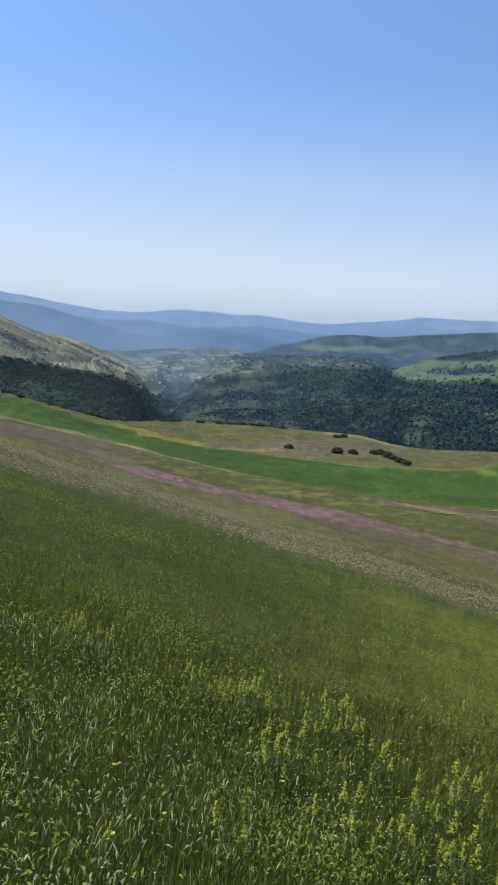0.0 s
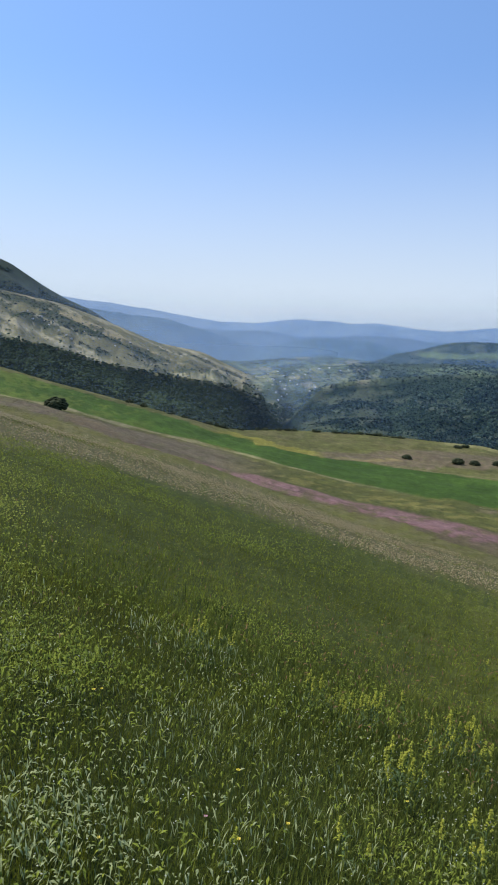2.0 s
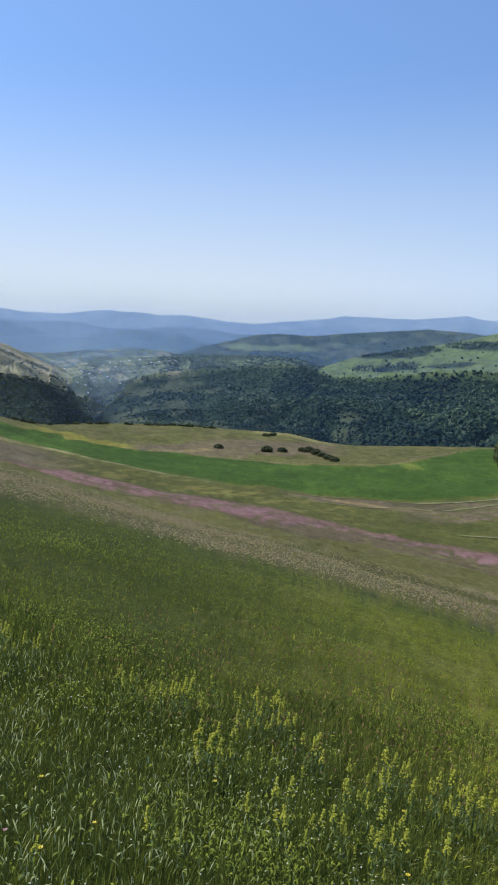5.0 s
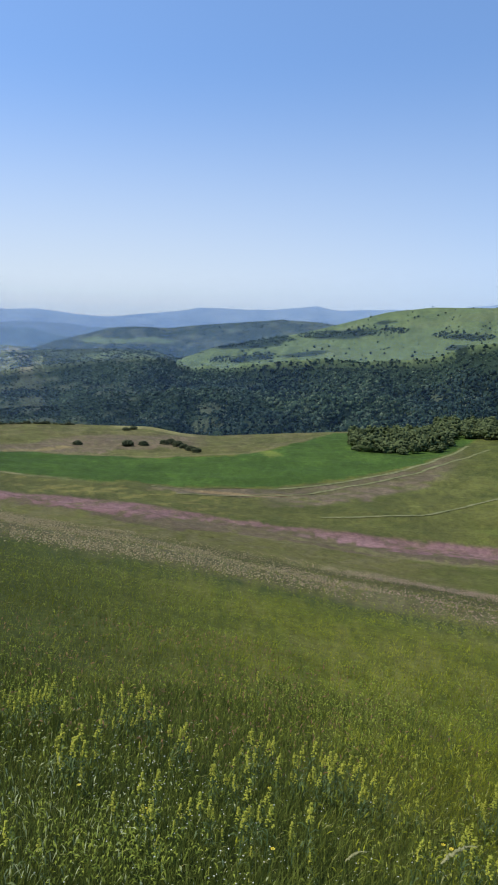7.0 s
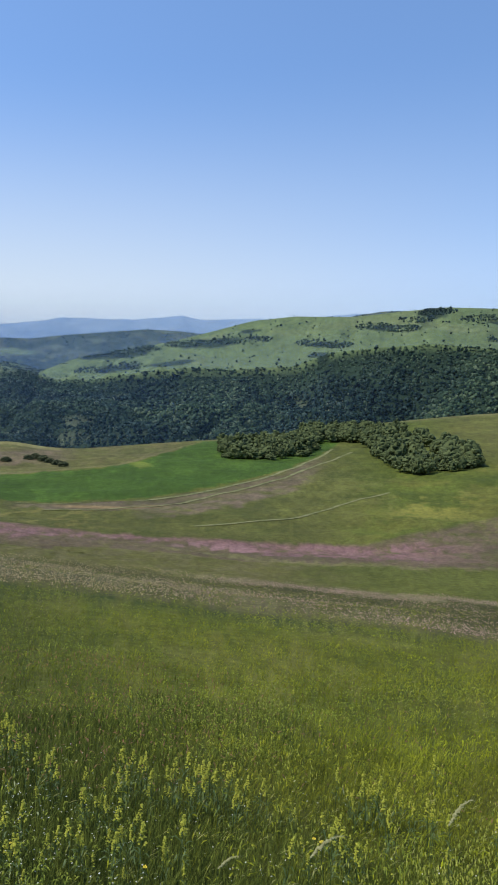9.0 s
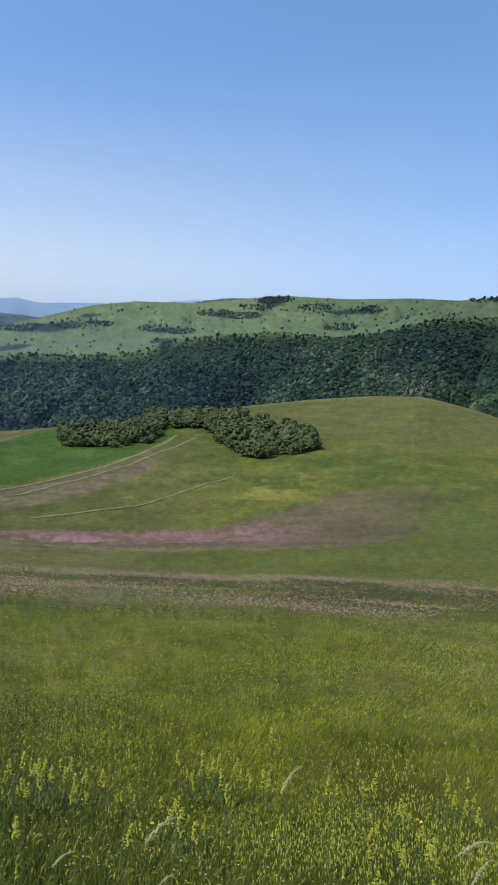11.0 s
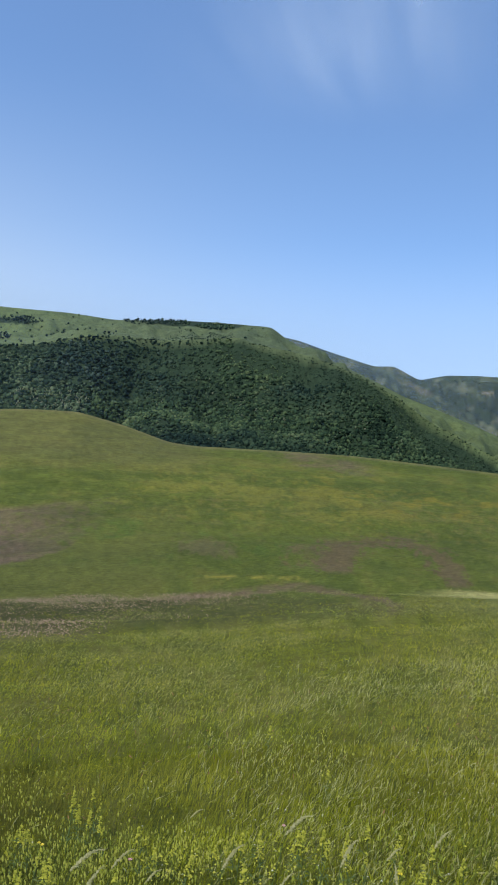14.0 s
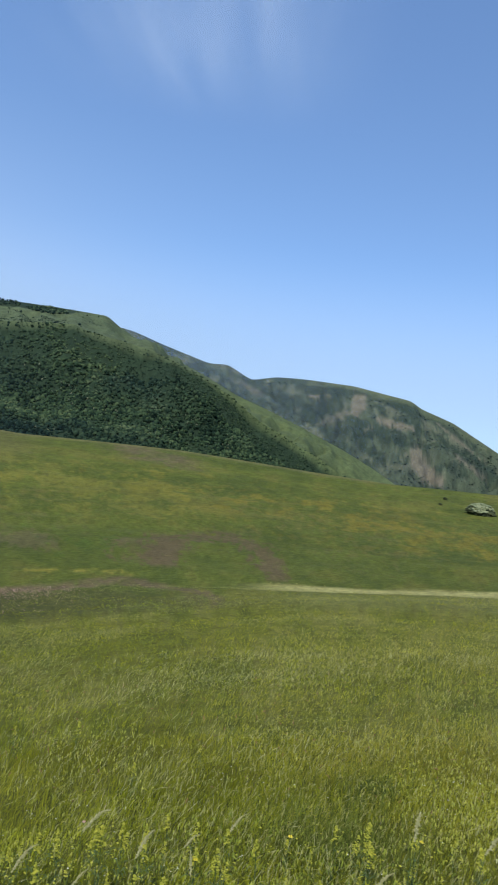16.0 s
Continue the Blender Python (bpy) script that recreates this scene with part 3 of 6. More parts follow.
# hay meadow above the flower strip
paint((0.140, 0.152, 0.026), (ZONE < 1.0) * 1.0)
paint((0.178, 0.174, 0.048), (ZONE < 1.0) * smooth(BLOTCH + 0.7 * DASH + 0.3 * FINE, 0.05, 0.40) * 0.8)
paint((0.096, 0.116, 0.022), (ZONE < 1.0) * smooth(-BLOTCH - 0.5 * DASH + 0.4 * FINE, 0.06, 0.36) * 0.8)
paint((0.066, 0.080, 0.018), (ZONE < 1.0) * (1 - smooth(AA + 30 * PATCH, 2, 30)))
# dark thatch and the shade between near blades, put into the ground's colour
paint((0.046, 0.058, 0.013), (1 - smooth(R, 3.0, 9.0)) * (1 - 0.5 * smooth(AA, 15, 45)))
# yellowing grass from the flowers up to the crop
brow = BREAK(AA)
paint((0.150, 0.136, 0.052), band(EDGE, FLOWER_TOP(AA), CROP_LOW(AA), 0.12) * west * (0.9 + 0.5 * DASH))
paint((0.088, 0.098, 0.030), band(EDGE, PINK_TOP(AA), CROP_LOW(AA) - 0.05, 0.10) * west * (0.85 + 0.6 * DASH + 0.5 * BLOTCH))
paint((0.190, 0.168, 0.060), band(EDGE, PINK_TOP(AA) + 0.2, CROP_LOW(AA) - 0.05, 0.12) * west * smooth(DASH + 0.4 * BLOTCH, 0.02, 0.22) * band(AA, -20, 16, 4) * 0.85)
paint((0.170, 0.152, 0.075), band(EDGE, brow, PINK_LOW(AA), 0.12) * west * smooth(DASH + 0.4 * FINE, -0.05, 0.25) * 0.8)
paint((0.132, 0.140, 0.038), band(EDGE, brow, PINK_LOW(AA) + 0.1, 0.10) * smooth(AA, 30, 40) * (1 - smooth(AA, 58, 66)) * 0.8)
paint((0.150, 0.118, 0.094), band(EDGE, PINK_TOP(AA) - 0.4, CROP_LOW(AA) - 0.15, 0.10) * (1 - smooth(AA, -13, -5)) * (0.85 + 0.4 * DASH))
# strip of pale flowers and the dark rough grass past it
paint((0.080, 0.079, 0.032), band(EDGE, FLOWER_TOP(AA) - 0.1, brow - 0.05, 0.12) * smooth(AA, 8, 16) * (1 - smooth(AA, 62, 74)) * (0.9 + 0.5 * FINE))
paint((0.148, 0.128, 0.074), band(EDGE, FLOWER_LOW(AA), FLOWER_TOP(AA), 0.14) * (1 - smooth(AA, 52, 60)) * (0.85 + 0.8 * FINE))
paint((0.060, 0.078, 0.024), band(EDGE, FLOWER_LOW(AA) - 0.7, FLOWER_LOW(AA), 0.2) * (1 - smooth(AA, 34, 58)) * (0.7 + FINE))
paint((0.230, 0.190, 0.118), band(EDGE, brow - 0.10, brow + 0.26, 0.08) * band(AA, 24, 70, 3) * (0.75 + 1.2 * DASH))
paint((0.150, 0.115, 0.072), band(EDGE, np.interp(AA, [62, 72, 80], [-18.2, -17.0, -17.2]), np.interp(AA, [62, 72, 80], [-17.6, -16.4, -16.8]), 0.12) * band(AA, 62, 81, 2) * (0.8 + 1.2 * DASH))
paint((0.092, 0.098, 0.034), band(EDGE, np.interp(AA, [60, 66, 80], [-19.6, -19.3, -17.4]), np.interp(AA, [60, 66, 80], [-18.2, -17.8, -17.0]), 0.25) * band(AA, 58, 79, 3) * (0.8 + FINE))
paint((0.430, 0.400, 0.180), band(EL + 0.05 * DASH, brow - 0.20, brow + 0.34, 0.06) * smooth(AA, 80, 88) * 0.9)
paint((0.190, 0.190, 0.070), band(EL + 0.2 * DASH, brow - 0.9, brow - 0.10, 0.25) * smooth(AA, 82, 90) * 0.7)
# pink sainfoin
paint((0.150, 0.112, 0.080), band(EDGE, PINK_LOW(AA) - 0.35 * band(AA, 6, 28, 4), PINK_TOP(AA), 0.09) * (AA > -24) * (1 - smooth(AA + 6 * FINE + 4 * DASH, 49, 58)) * (0.9 + 0.5 * DASH + 0.4 * FINE))
core = np.interp(AA, [-16, -8, 0, 8, 12, 20, 26, 34, 42, 47], [0.35, 0.9, 1.0, 1.0, 0.65, 0.6, 0.95, 1.0, 0.8, 0.0])
span = (EDGE - PINK_LOW(AA)) / np.maximum(PINK_TOP(AA) - PINK_LOW(AA), 0.2)
paint((0.240, 0.134, 0.154), band(span, np.interp(AA, [-16, 8, 14, 22, 30, 42], [0.1, 0.15, 0.62, 0.6, 0.3, 0.15]), np.interp(AA, [30, 36, 42, 46], [1.0, 0.95, 0.6, 0.45]), 0.10) * core * (AA > -18) * (AA < 57) * (0.80 + 1.3 * DASH + 0.5 * FINE))
paint((0.305, 0.180, 0.208), band(span, 0.35, 0.80, 0.2) * core * (AA > -18) * smooth(DASH + 0.5 * FINE, 0.0, 0.2) * 0.7)
paint((0.200, 0.180, 0.085), band(EDGE, PINK_LOW(AA) - 0.12, PINK_LOW(AA) + 0.06, 0.05) * band(AA, 20, 48, 3) * (0.7 + DASH))
blot = (1 - 0.3 * smooth(AA, 47, 56)) * band(span, 0.0, 1.0, 0.14) * band(AA + SWAY * 3 + 5 * FINE, 41, 55.0, 1.5)
paint((0.125, 0.128, 0.040), blot * smooth(BLOTCH * 0.5 + TUFTS * 0.6 + FINE * 1.2 + 0.7 * (span - 0.75), 0.06, 0.30) * 0.9)
paint((0.165, 0.118, 0.086), blot * smooth(DASH + 0.5 * FINE + 0.5 * GRAIN, 0.06, 0.25) * 0.6)
# patches on the far meadow
ring = np.hypot((AA - 80.0) / 5.4, (EDGE + 15.2) / 3.0)
paint((0.155, 0.122, 0.076), band(AA + 2 * FINE, 70.3, 77.3, 0.8) * band(EDGE + 0.09 * (AA - 74), -7.1, -6.1, 0.12) * (0.55 + 0.8 * DASH + 0.5 * FINE))
paint((0.255, 0.230, 0.050), band(AA + SWAY * 4, 64, 73, 1) * band(EDGE, -16.2 + 0.02 * (70 - AA), -15.9, 0.06) * (0.3 + DASH * 3))
paint((0.074, 0.120, 0.022), band(AA, 54, 72, 4) * band(EDGE, -15.2, -11.8, 0.5) * smooth(0.5 * BLOTCH + PATCH * 0.6 + GRAIN * 0.5 + 0.2 * FINE, -0.12, 0.20) * 0.75)
paint((0.190, 0.162, 0.028), band(AA, 72, 104, 5) * band(EDGE + 0.05 * (AA - 88), -11.0, -8.2, 0.6) * smooth(0.3 * PATCH + 0.8 * BLOTCH + GRAIN * 0.4 + 0.5 * FINE + 0.4 * DASH, 0.08, 0.40) * 0.8)
paint((0.205, 0.175, 0.034), band(AA, 58, 104, 5) * band(EDGE, -12.0, -7.6, 0.8) * smooth(1.0 * FINE + 0.7 * DASH - 0.2 * BLOTCH, 0.20, 0.42) * 0.4)
paint((0.165, 0.138, 0.060), band(AA, 58, 98, 5) * band(EDGE, -13.6, -9.0, 0.8) * smooth(GRAIN - 0.4 * BLOTCH + 0.5 * FINE, 0.16, 0.42) * 0.35)
paint((0.172, 0.172, 0.036), band(AA, 56, 78, 4) * band(EDGE, -11.2, -7.6, 0.6) * smooth(0.4 * PATCH + BLOTCH + FINE * 0.8, 0.06, 0.38) * 0.6)
paint((0.132, 0.104, 0.056), band(ring + 0.3 * FINE, 0.82 - 0.10 * (AA > 82), 1.06, 0.05) * (1.1 + 0.6 * TUFTS + 0.9 * FINE) * smooth(EDGE, -15.4, -14.9) * (AA > 74))
paint((0.128, 0.100, 0.056), band(AA + 2.5 * FINE, 73.9, 76.6, 0.35) * band(EDGE, -15.4, -12.5, 0.2) * (1.0 + 0.6 * DASH))
paint((0.145, 0.118, 0.058), band(AA + 2.5 * FINE, 71.9, 73.4, 0.3) * band(EDGE, -15.1, -13.2, 0.3) * (0.6 + 0.8 * FINE))
paint((0.150, 0.122, 0.070), band(np.hypot((AA - 64.6) / 2.2, (EDGE + 13.9) / 0.7) + FINE, -1, 0.9, 0.25) * 0.6)
paint((0.215, 0.205, 0.052), band(AA, 38, 46, 2) * band(EDGE, -11.9, -9.6, 0.4) * smooth(0.6 * PATCH + DASH * 0.6 + TUFTS * 0.7 + 0.5 * FINE, 0.0, 0.28) * 0.8)
paint((0.160, 0.165, 0.050), band(AA, 29, 39, 2) * band(EDGE, -11.9, -8.2, 0.5) * smooth(BLOTCH + DASH * 0.6 + 0.5 * FINE, 0.02, 0.24) * 0.7)
paint((0.134, 0.132, 0.048), band(AA, 42, 64, 3) * band(EL, -7.5, -3.0, 1.2) * 0.75)
paint((0.175, 0.160, 0.080), band(EL, CREST(AA) - 0.14, CREST(AA) + 0.3, 0.06) * band(AA, 38, 92, 3) * 0.6 * near_zone)
# the green corn and the fallow beyond it
crop = band(EDGE, CROP_LOW(AA) + 0.1, CROP_TOP(AA), 0.06) * (AA < 36.0)
over = (EL > CROP_TOP(AA)) * near_zone * (1 - smooth(AA, 23, 27))
paint((0.122, 0.122, 0.046), over * 1.0)
paint((0.150, 0.138, 0.064), over * smooth(DASH + STREAK * 0.5 + 0.3 * FINE, 0.0, 0.22))
paint((0.168, 0.128, 0.098), over * band(EDGE, np.interp(AA, [-8, 4, 13], [-6.5, -6.9, -6.6]), np.interp(AA, [-8, 0, 4, 13], [-6.2, -5.9, -5.5, -5.7]), 0.10) * band(AA, -6, 13, 1.5) * (0.8 + 0.6 * FINE))
paint((0.260, 0.205, 0.110), over * band(EDGE, -6.55, -6.38, 0.06) * band(AA + 4 * DASH, -2, 2.5, 0.5))
paint((0.260, 0.240, 0.115), over * band(EL, CREST(AA) - 0.22, CREST(AA) + 0.3, 0.06) * band(AA, 6, 12.5, 1.0) * 0.9)
paint((0.250, 0.225, 0.055), band(EDGE, CROP_TOP(AA) - 0.05, CROP_TOP(AA) + 0.32, 0.07) * band(AA, -11.5, -3.5, 1.0) * 0.9)
paint((0.175, 0.155, 0.082), over * band(EL, CROP_TOP(AA) + 0.02, CROP_TOP(AA) + 0.14, 0.04) * smooth(AA, -4, 0) * 0.8)
paint((0.058, 0.106, 0.020), crop * 1.0)
paint((0.078, 0.138, 0.026), crop * smooth(PATCH + STREAK + 0.4 * DASH, 0.08, 0.4) * 0.7)
paint((0.170, 0.205, 0.045), crop * band(np.abs(EDGE + 7.1 + 0.18 * (AA - 18.5)) + 0.3 * np.abs(AA - 18.6), -1, 0.33, 0.10) * 0.85)
paint((0.125, 0.165, 0.036), crop * (1 - smooth(AA, -22, -14)) * smooth(BLOTCH + FINE * 0.6, -0.05, 0.2) * 0.8)
paint((0.270, 0.235, 0.150), band(EL, CROP_LOW(AA) - 0.06, CROP_LOW(AA) + 0.10, 0.04) * (1 - smooth(AA, -4, 6)) * (0.75 + DASH))
lower_track = np.interp(AA, [8, 10.5, 17.4, 22.4, 26.5, 31.4, 33.5], [-9.9, -10.0, -10.7, -10.65, -10.1, -8.9, -7.8])
paint((0.158, 0.124, 0.090), band(EDGE, lower_track - 0.10, CROP_LOW(AA) - 0.12, 0.06) * band(AA, 9, 33, 1.5) * (0.75 + 0.9 * DASH))
paint((0.170, 0.128, 0.104), band(EDGE, lower_track - 0.75, lower_track + 0.05, 0.12) * band(AA, 19, 32, 2) * (0.6 + 1.1 * DASH))
paint((0.290, 0.205, 0.120), band(EL + 0.04 * DASH, lower_track + 0.02, lower_track + 0.16, 0.04) * band(AA, 12, 20, 1.5))
# woods, pastures and scree across the valley
far_noise = fbm(X, Y, 150, 4, 52)
fine_noise = fbm(X, Y, 55, 4, 57)
paint((0.026, 0.046, 0.027), (ZONE >= 6.3) * 1.0)
thin_wood = (ZONE >= 8) * (ZONE < 9) * smooth(0.8 * far_noise + 0.5 * fbm(X, Y, 60, 3, 53) + np.interp(AA, [-5, 8, 14, 30, 50], [0.06, 0.04, -0.08, -0.16, -0.5]) + np.interp(EL - FOREST(AA), [-3.5, -1.4, -0.4], [-0.1, 0.05, -0.2]) + 0.75 * (1 - smooth(AA, 10, 24)) * fbm(AA * 0.42, (EL - 0.08 * AA) * 3.2, 1.0, 3, 55), 0.05, 0.26)
paint((0.074, 0.090, 0.054), thin_wood)
paint((0.122, 0.164, 0.068), (ZONE >= 9) * (ZONE < 11.4) * (AA > 11.2))
paint((0.150, 0.182, 0.080), (ZONE >= 9) * (ZONE < 11.4) * (AA > 11.2) * smooth(far_noise, 0.0, 0.4))
paint((0.092, 0.122, 0.064), (ZONE >= 9) * (ZONE < 11.4) * smooth(AA, 40, 62))
paint((0.102, 0.134, 0.058), (ZONE >= 9) * (ZONE < 11.4) * smooth(AA, 76, 80))
left = (ZONE >= 9) * (ZONE < 11.4) * (AA <= -8.5)
band_noise = fbm((AA + 2.2 * EL) * 0.35, (EL + 0.42 * AA) * 1.9, 1.0, 4, 58)      # strips of stubble and scrub along the slope
paint((0.150, 0.140, 0.078), left * 1.0)
paint((0.095, 0.100, 0.052), left * smooth(far_noise + 0.6 * band_noise + 0.3 * fine_noise, -0.06, 0.10))
paint((0.300, 0.250, 0.150), left * smooth(band_noise - 0.3 * far_noise + 0.4 * fine_noise, 0.08, 0.26) * 0.9)
paint((0.056, 0.068, 0.042), left * smooth(fine_noise + 0.5 * far_noise - 0.3 * band_noise, 0.09, 0.20))
paint((0.330, 0.290, 0.190), left * band(EL + 0.25 * SWAY, PASTURE(AA) - 0.4, PASTURE(AA) + 0.2, 0.2) * band(AA, -24, -9, 2) * (0.25 + band_noise + fine_noise))
paint((0.330, 0.300, 0.180), left * band(EL + 0.5 * SWAY, FOREST(AA) - 0.3, FOREST(AA) + 0.45, 0.15) * smooth(band_noise + fine_noise * 0.4, -0.15, 0.2))
lanes = fbm((AA + 2.2 * EL) * 0.8, (EL + 0.42 * AA) * 4.2, 1.0, 4, 61)             # hedges, banks and paths across the slope
paint((0.058, 0.068, 0.042), left * smooth(lanes + 0.3 * far_noise, 0.12, 0.22) * 0.8)
paint((0.340, 0.300, 0.200), left * smooth(-lanes + 0.3 * fine_noise, 0.20, 0.30) * 0.8)
vale = (ZONE >= 9) * (ZONE < 11.4) * (AA > -8.5) * (AA <= 11.2)
paint((0.070, 0.094, 0.056), vale * 1.0)
paint((0.185, 0.205, 0.115), vale * smooth(band_noise + far_noise * 0.5 + 0.3 * fine_noise, -0.02, 0.12) * (AA < 1.0))
paint((0.044, 0.066, 0.042), vale * (1 - smooth(EL + SWAY * 0.6, -1.3, -0.3)) * (0.8 + band_noise))
paint((0.170, 0.210, 0.090), vale * band(AA + SWAY, 3.0, 9.5, 0.6) * band(ELJ, 0.5, 0.95, 0.1) * 0.6)
parcel_u, parcel_v = (AA + 1.6 * EL) * 0.75 + 0.5 * SWAY, (EL - 0.10 * AA) * 3.4 + 0.5 * SWAY
parcel = hash2(np.floor(parcel_u), np.floor(parcel_v), 91)                         # hedged fields on the valley floor
hedge_row = np.minimum(np.abs(parcel_u - np.round(parcel_u)) * 1.4, np.abs(parcel_v - np.round(parcel_v)))
floor_of_vale = band(AA + 0.6 * SWAY, -9.3, 0.6, 0.5) * band(EL, -1.1, 1.6, 0.25) * (ZONE >= 9)
low_vale = vale * band(AA, -8.5, -1.0, 0.6) * band(EL + 0.3 * SWAY, -0.75, 0.2, 0.15)
paint((0.165, 0.185, 0.090), low_vale * smooth(fine_noise + 0.5 * far_noise, -0.06, 0.10) * 0.8)
paint((0.255, 0.240, 0.155), vale * band(AA + 0.5 * EL + 0.3 * SWAY, -9.15, -8.35, 0.2) * band(EL, -3.7, -2.2, 0.3))
paint((0.250, 0.235, 0.160), vale * band(AA, -7.0, -4.4, 0.5) * band(EL + 0.06 * SWAY, -3.75, -3.45, 0.08))
high = (ZONE >= 11.4)
paint((0.046, 0.066, 0.044), high * 1.0)
paint((0.105, 0.122, 0.078), high * smooth(fine_noise + 0.5 * band_noise, 0.06, 0.22) * (AA > 3) * 0.8)
paint((0.036, 0.054, 0.040), high * (AA < -12))
paint((0.048, 0.068, 0.046), high * band(AA, -12, 3, 1))
paint((0.170, 0.195, 0.105), high * band(AA, -11, 0, 1.5) * smooth(band_noise + 0.5 * far_noise, 0.0, 0.22))
paint((0.200, 0.215, 0.130), floor_of_vale * (parcel > 0.70) * 0.9)
paint((0.120, 0.150, 0.080), floor_of_vale * (parcel < 0.70) * (parcel > 0.38) * 0.9)
paint((0.270, 0.255, 0.170), floor_of_vale * (parcel < 0.10) * 0.9)
paint((0.032, 0.050, 0.032), floor_of_vale * (1 - smooth(hedge_row + 0.12 * fine_noise, 0.05, 0.11)) * 0.9)
paint((0.160, 0.200, 0.085), high * band(AA + SWAY * 2, 4, 11, 0.8) * band(ELJ, 1.65, 2.15, 0.12))
grey_hill = high * smooth(AA, 70, 72)
rib = fbm((AA - 1.1 * EL) * 0.5, (EL + 0.55 * AA) * 1.1, 1.0, 4, 59)               # strata that dip across the face
scrub_noise = fbm(X, Y, 17, 3, 66)
speck = fbm(AA * 5.0, EL * 7.0, 1.0, 2, 68)            # single shrubs and stones
paint((0.076, 0.098, 0.064), grey_hill * 1.0)
paint((0.122, 0.134, 0.092), grey_hill * smooth(rib + fine_noise * 0.4 + 0.2 * speck, 0.05, 0.16) * 0.8)
paint((0.036, 0.056, 0.040), grey_hill * smooth(fine_noise - rib * 0.6 + 0.3 * far_noise + 0.3 * speck, 0.0, 0.14) * 0.9)
paint((0.098, 0.120, 0.066), grey_hill * band(EL, RANGE(AA) - 0.40, RANGE(AA) + 0.5, 0.15) * smooth(AA, 84, 88) * 0.8)
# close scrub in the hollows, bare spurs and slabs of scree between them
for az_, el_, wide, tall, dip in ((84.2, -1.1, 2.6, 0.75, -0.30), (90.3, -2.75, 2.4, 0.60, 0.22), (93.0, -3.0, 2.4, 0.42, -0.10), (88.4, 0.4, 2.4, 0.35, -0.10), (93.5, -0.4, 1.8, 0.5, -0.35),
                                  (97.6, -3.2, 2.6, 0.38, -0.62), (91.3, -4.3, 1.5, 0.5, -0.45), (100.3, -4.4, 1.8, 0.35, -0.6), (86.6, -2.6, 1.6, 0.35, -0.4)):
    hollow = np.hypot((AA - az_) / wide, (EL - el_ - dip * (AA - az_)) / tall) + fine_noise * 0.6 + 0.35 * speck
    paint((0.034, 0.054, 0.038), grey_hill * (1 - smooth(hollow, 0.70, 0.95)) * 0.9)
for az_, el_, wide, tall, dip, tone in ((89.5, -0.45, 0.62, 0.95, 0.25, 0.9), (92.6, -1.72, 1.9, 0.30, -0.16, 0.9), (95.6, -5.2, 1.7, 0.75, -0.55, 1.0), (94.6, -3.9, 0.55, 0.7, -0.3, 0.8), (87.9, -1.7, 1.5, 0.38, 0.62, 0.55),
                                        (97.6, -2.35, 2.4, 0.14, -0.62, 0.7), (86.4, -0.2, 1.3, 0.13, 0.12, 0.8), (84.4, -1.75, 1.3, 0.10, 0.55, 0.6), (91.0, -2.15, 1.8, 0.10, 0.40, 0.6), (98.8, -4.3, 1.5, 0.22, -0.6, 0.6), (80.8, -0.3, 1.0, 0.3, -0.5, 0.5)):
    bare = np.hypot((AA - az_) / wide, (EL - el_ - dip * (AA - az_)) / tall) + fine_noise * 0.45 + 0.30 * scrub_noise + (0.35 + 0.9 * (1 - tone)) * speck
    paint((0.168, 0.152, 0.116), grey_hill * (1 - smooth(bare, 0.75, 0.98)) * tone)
paint((0.035, 0.050, 0.034), high * (AA < -12) * smooth(far_noise * 0.5 + fine_noise, 0.0, 0.15))


def sheet(name, x, y, z, colours, mat):
    """One sheet over a grid of rows and columns that closes on itself all round."""
    rows, cols = x.shape
    verts = np.stack([x, y, z], -1).reshape(-1, 3)
    i, j = np.meshgrid(np.arange(rows - 1), np.arange(cols), indexing="ij")
    jn = (j + 1) % cols
    faces = np.stack([i * cols + j, i * cols + jn, (i + 1) * cols + jn, (i + 1) * cols + j], -1).reshape(-1, 4)[:, ::-1]
    verts[:cols, :2] = 0.0                            # the innermost row meets in one point
    ob = mesh_object(name, verts, faces, mat)
    att = ob.data.color_attributes.new("cover", "FLOAT_COLOR", "POINT")
    att.data.foreach_set("color", np.concatenate([colours.reshape(-1, 3), np.ones((rows * cols, 1))], 1).astype(np.float32).ravel())
    run = np.stack([np.radians(AA) * 40, np.log(np.maximum(R, 0.05)) * 10, 0 * R], -1)
    ob.data.attributes.new("lay", "FLOAT_VECTOR", "POINT").data.foreach_set("vector", run.astype(np.float32).ravel())
    return ob


for az_, el_, wide, tall in ((17.2, 1.62, 2.7, 0.22), (25.0, 2.35, 3.2, 0.20), (17.0, 0.5, 1.7, 0.14), (21.6, 0.8, 1.8, 0.12), (33.5, 2.03, 1.6, 0.13), (38.2, 3.2, 1.3, 0.13),
                             (33.2, 1.2, 0.9, 0.10), (28.0, 3.2, 1.1, 0.08), (42.3, 4.1, 1.2, 0.25), (48.5, 3.2, 2.0, 0.10), (62.5, 3.95, 3.6, 0.16)):
    wooded = np.hypot((AA - az_) / wide, (EL - el_ - 0.09 * (AA - az_) * (AA < 30)) / (1.9 * tall)) + fine_noise * 0.6
    paint((0.024, 0.042, 0.026), (ZONE >= 9) * (ZONE < 11.4) * (1 - smooth(wooded, 0.8, 1.1)))
COVER *= (np.where(ZONE < 6.3, 0.75, 0.80) + np.interp(AA, [45, 60], [0.30, 0.15]) * GRAIN * (ZONE < 6.3))[..., None]
COVER[..., 2] *= np.where(ZONE < 6.3, 0.88, 1.0)
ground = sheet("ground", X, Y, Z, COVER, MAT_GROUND)
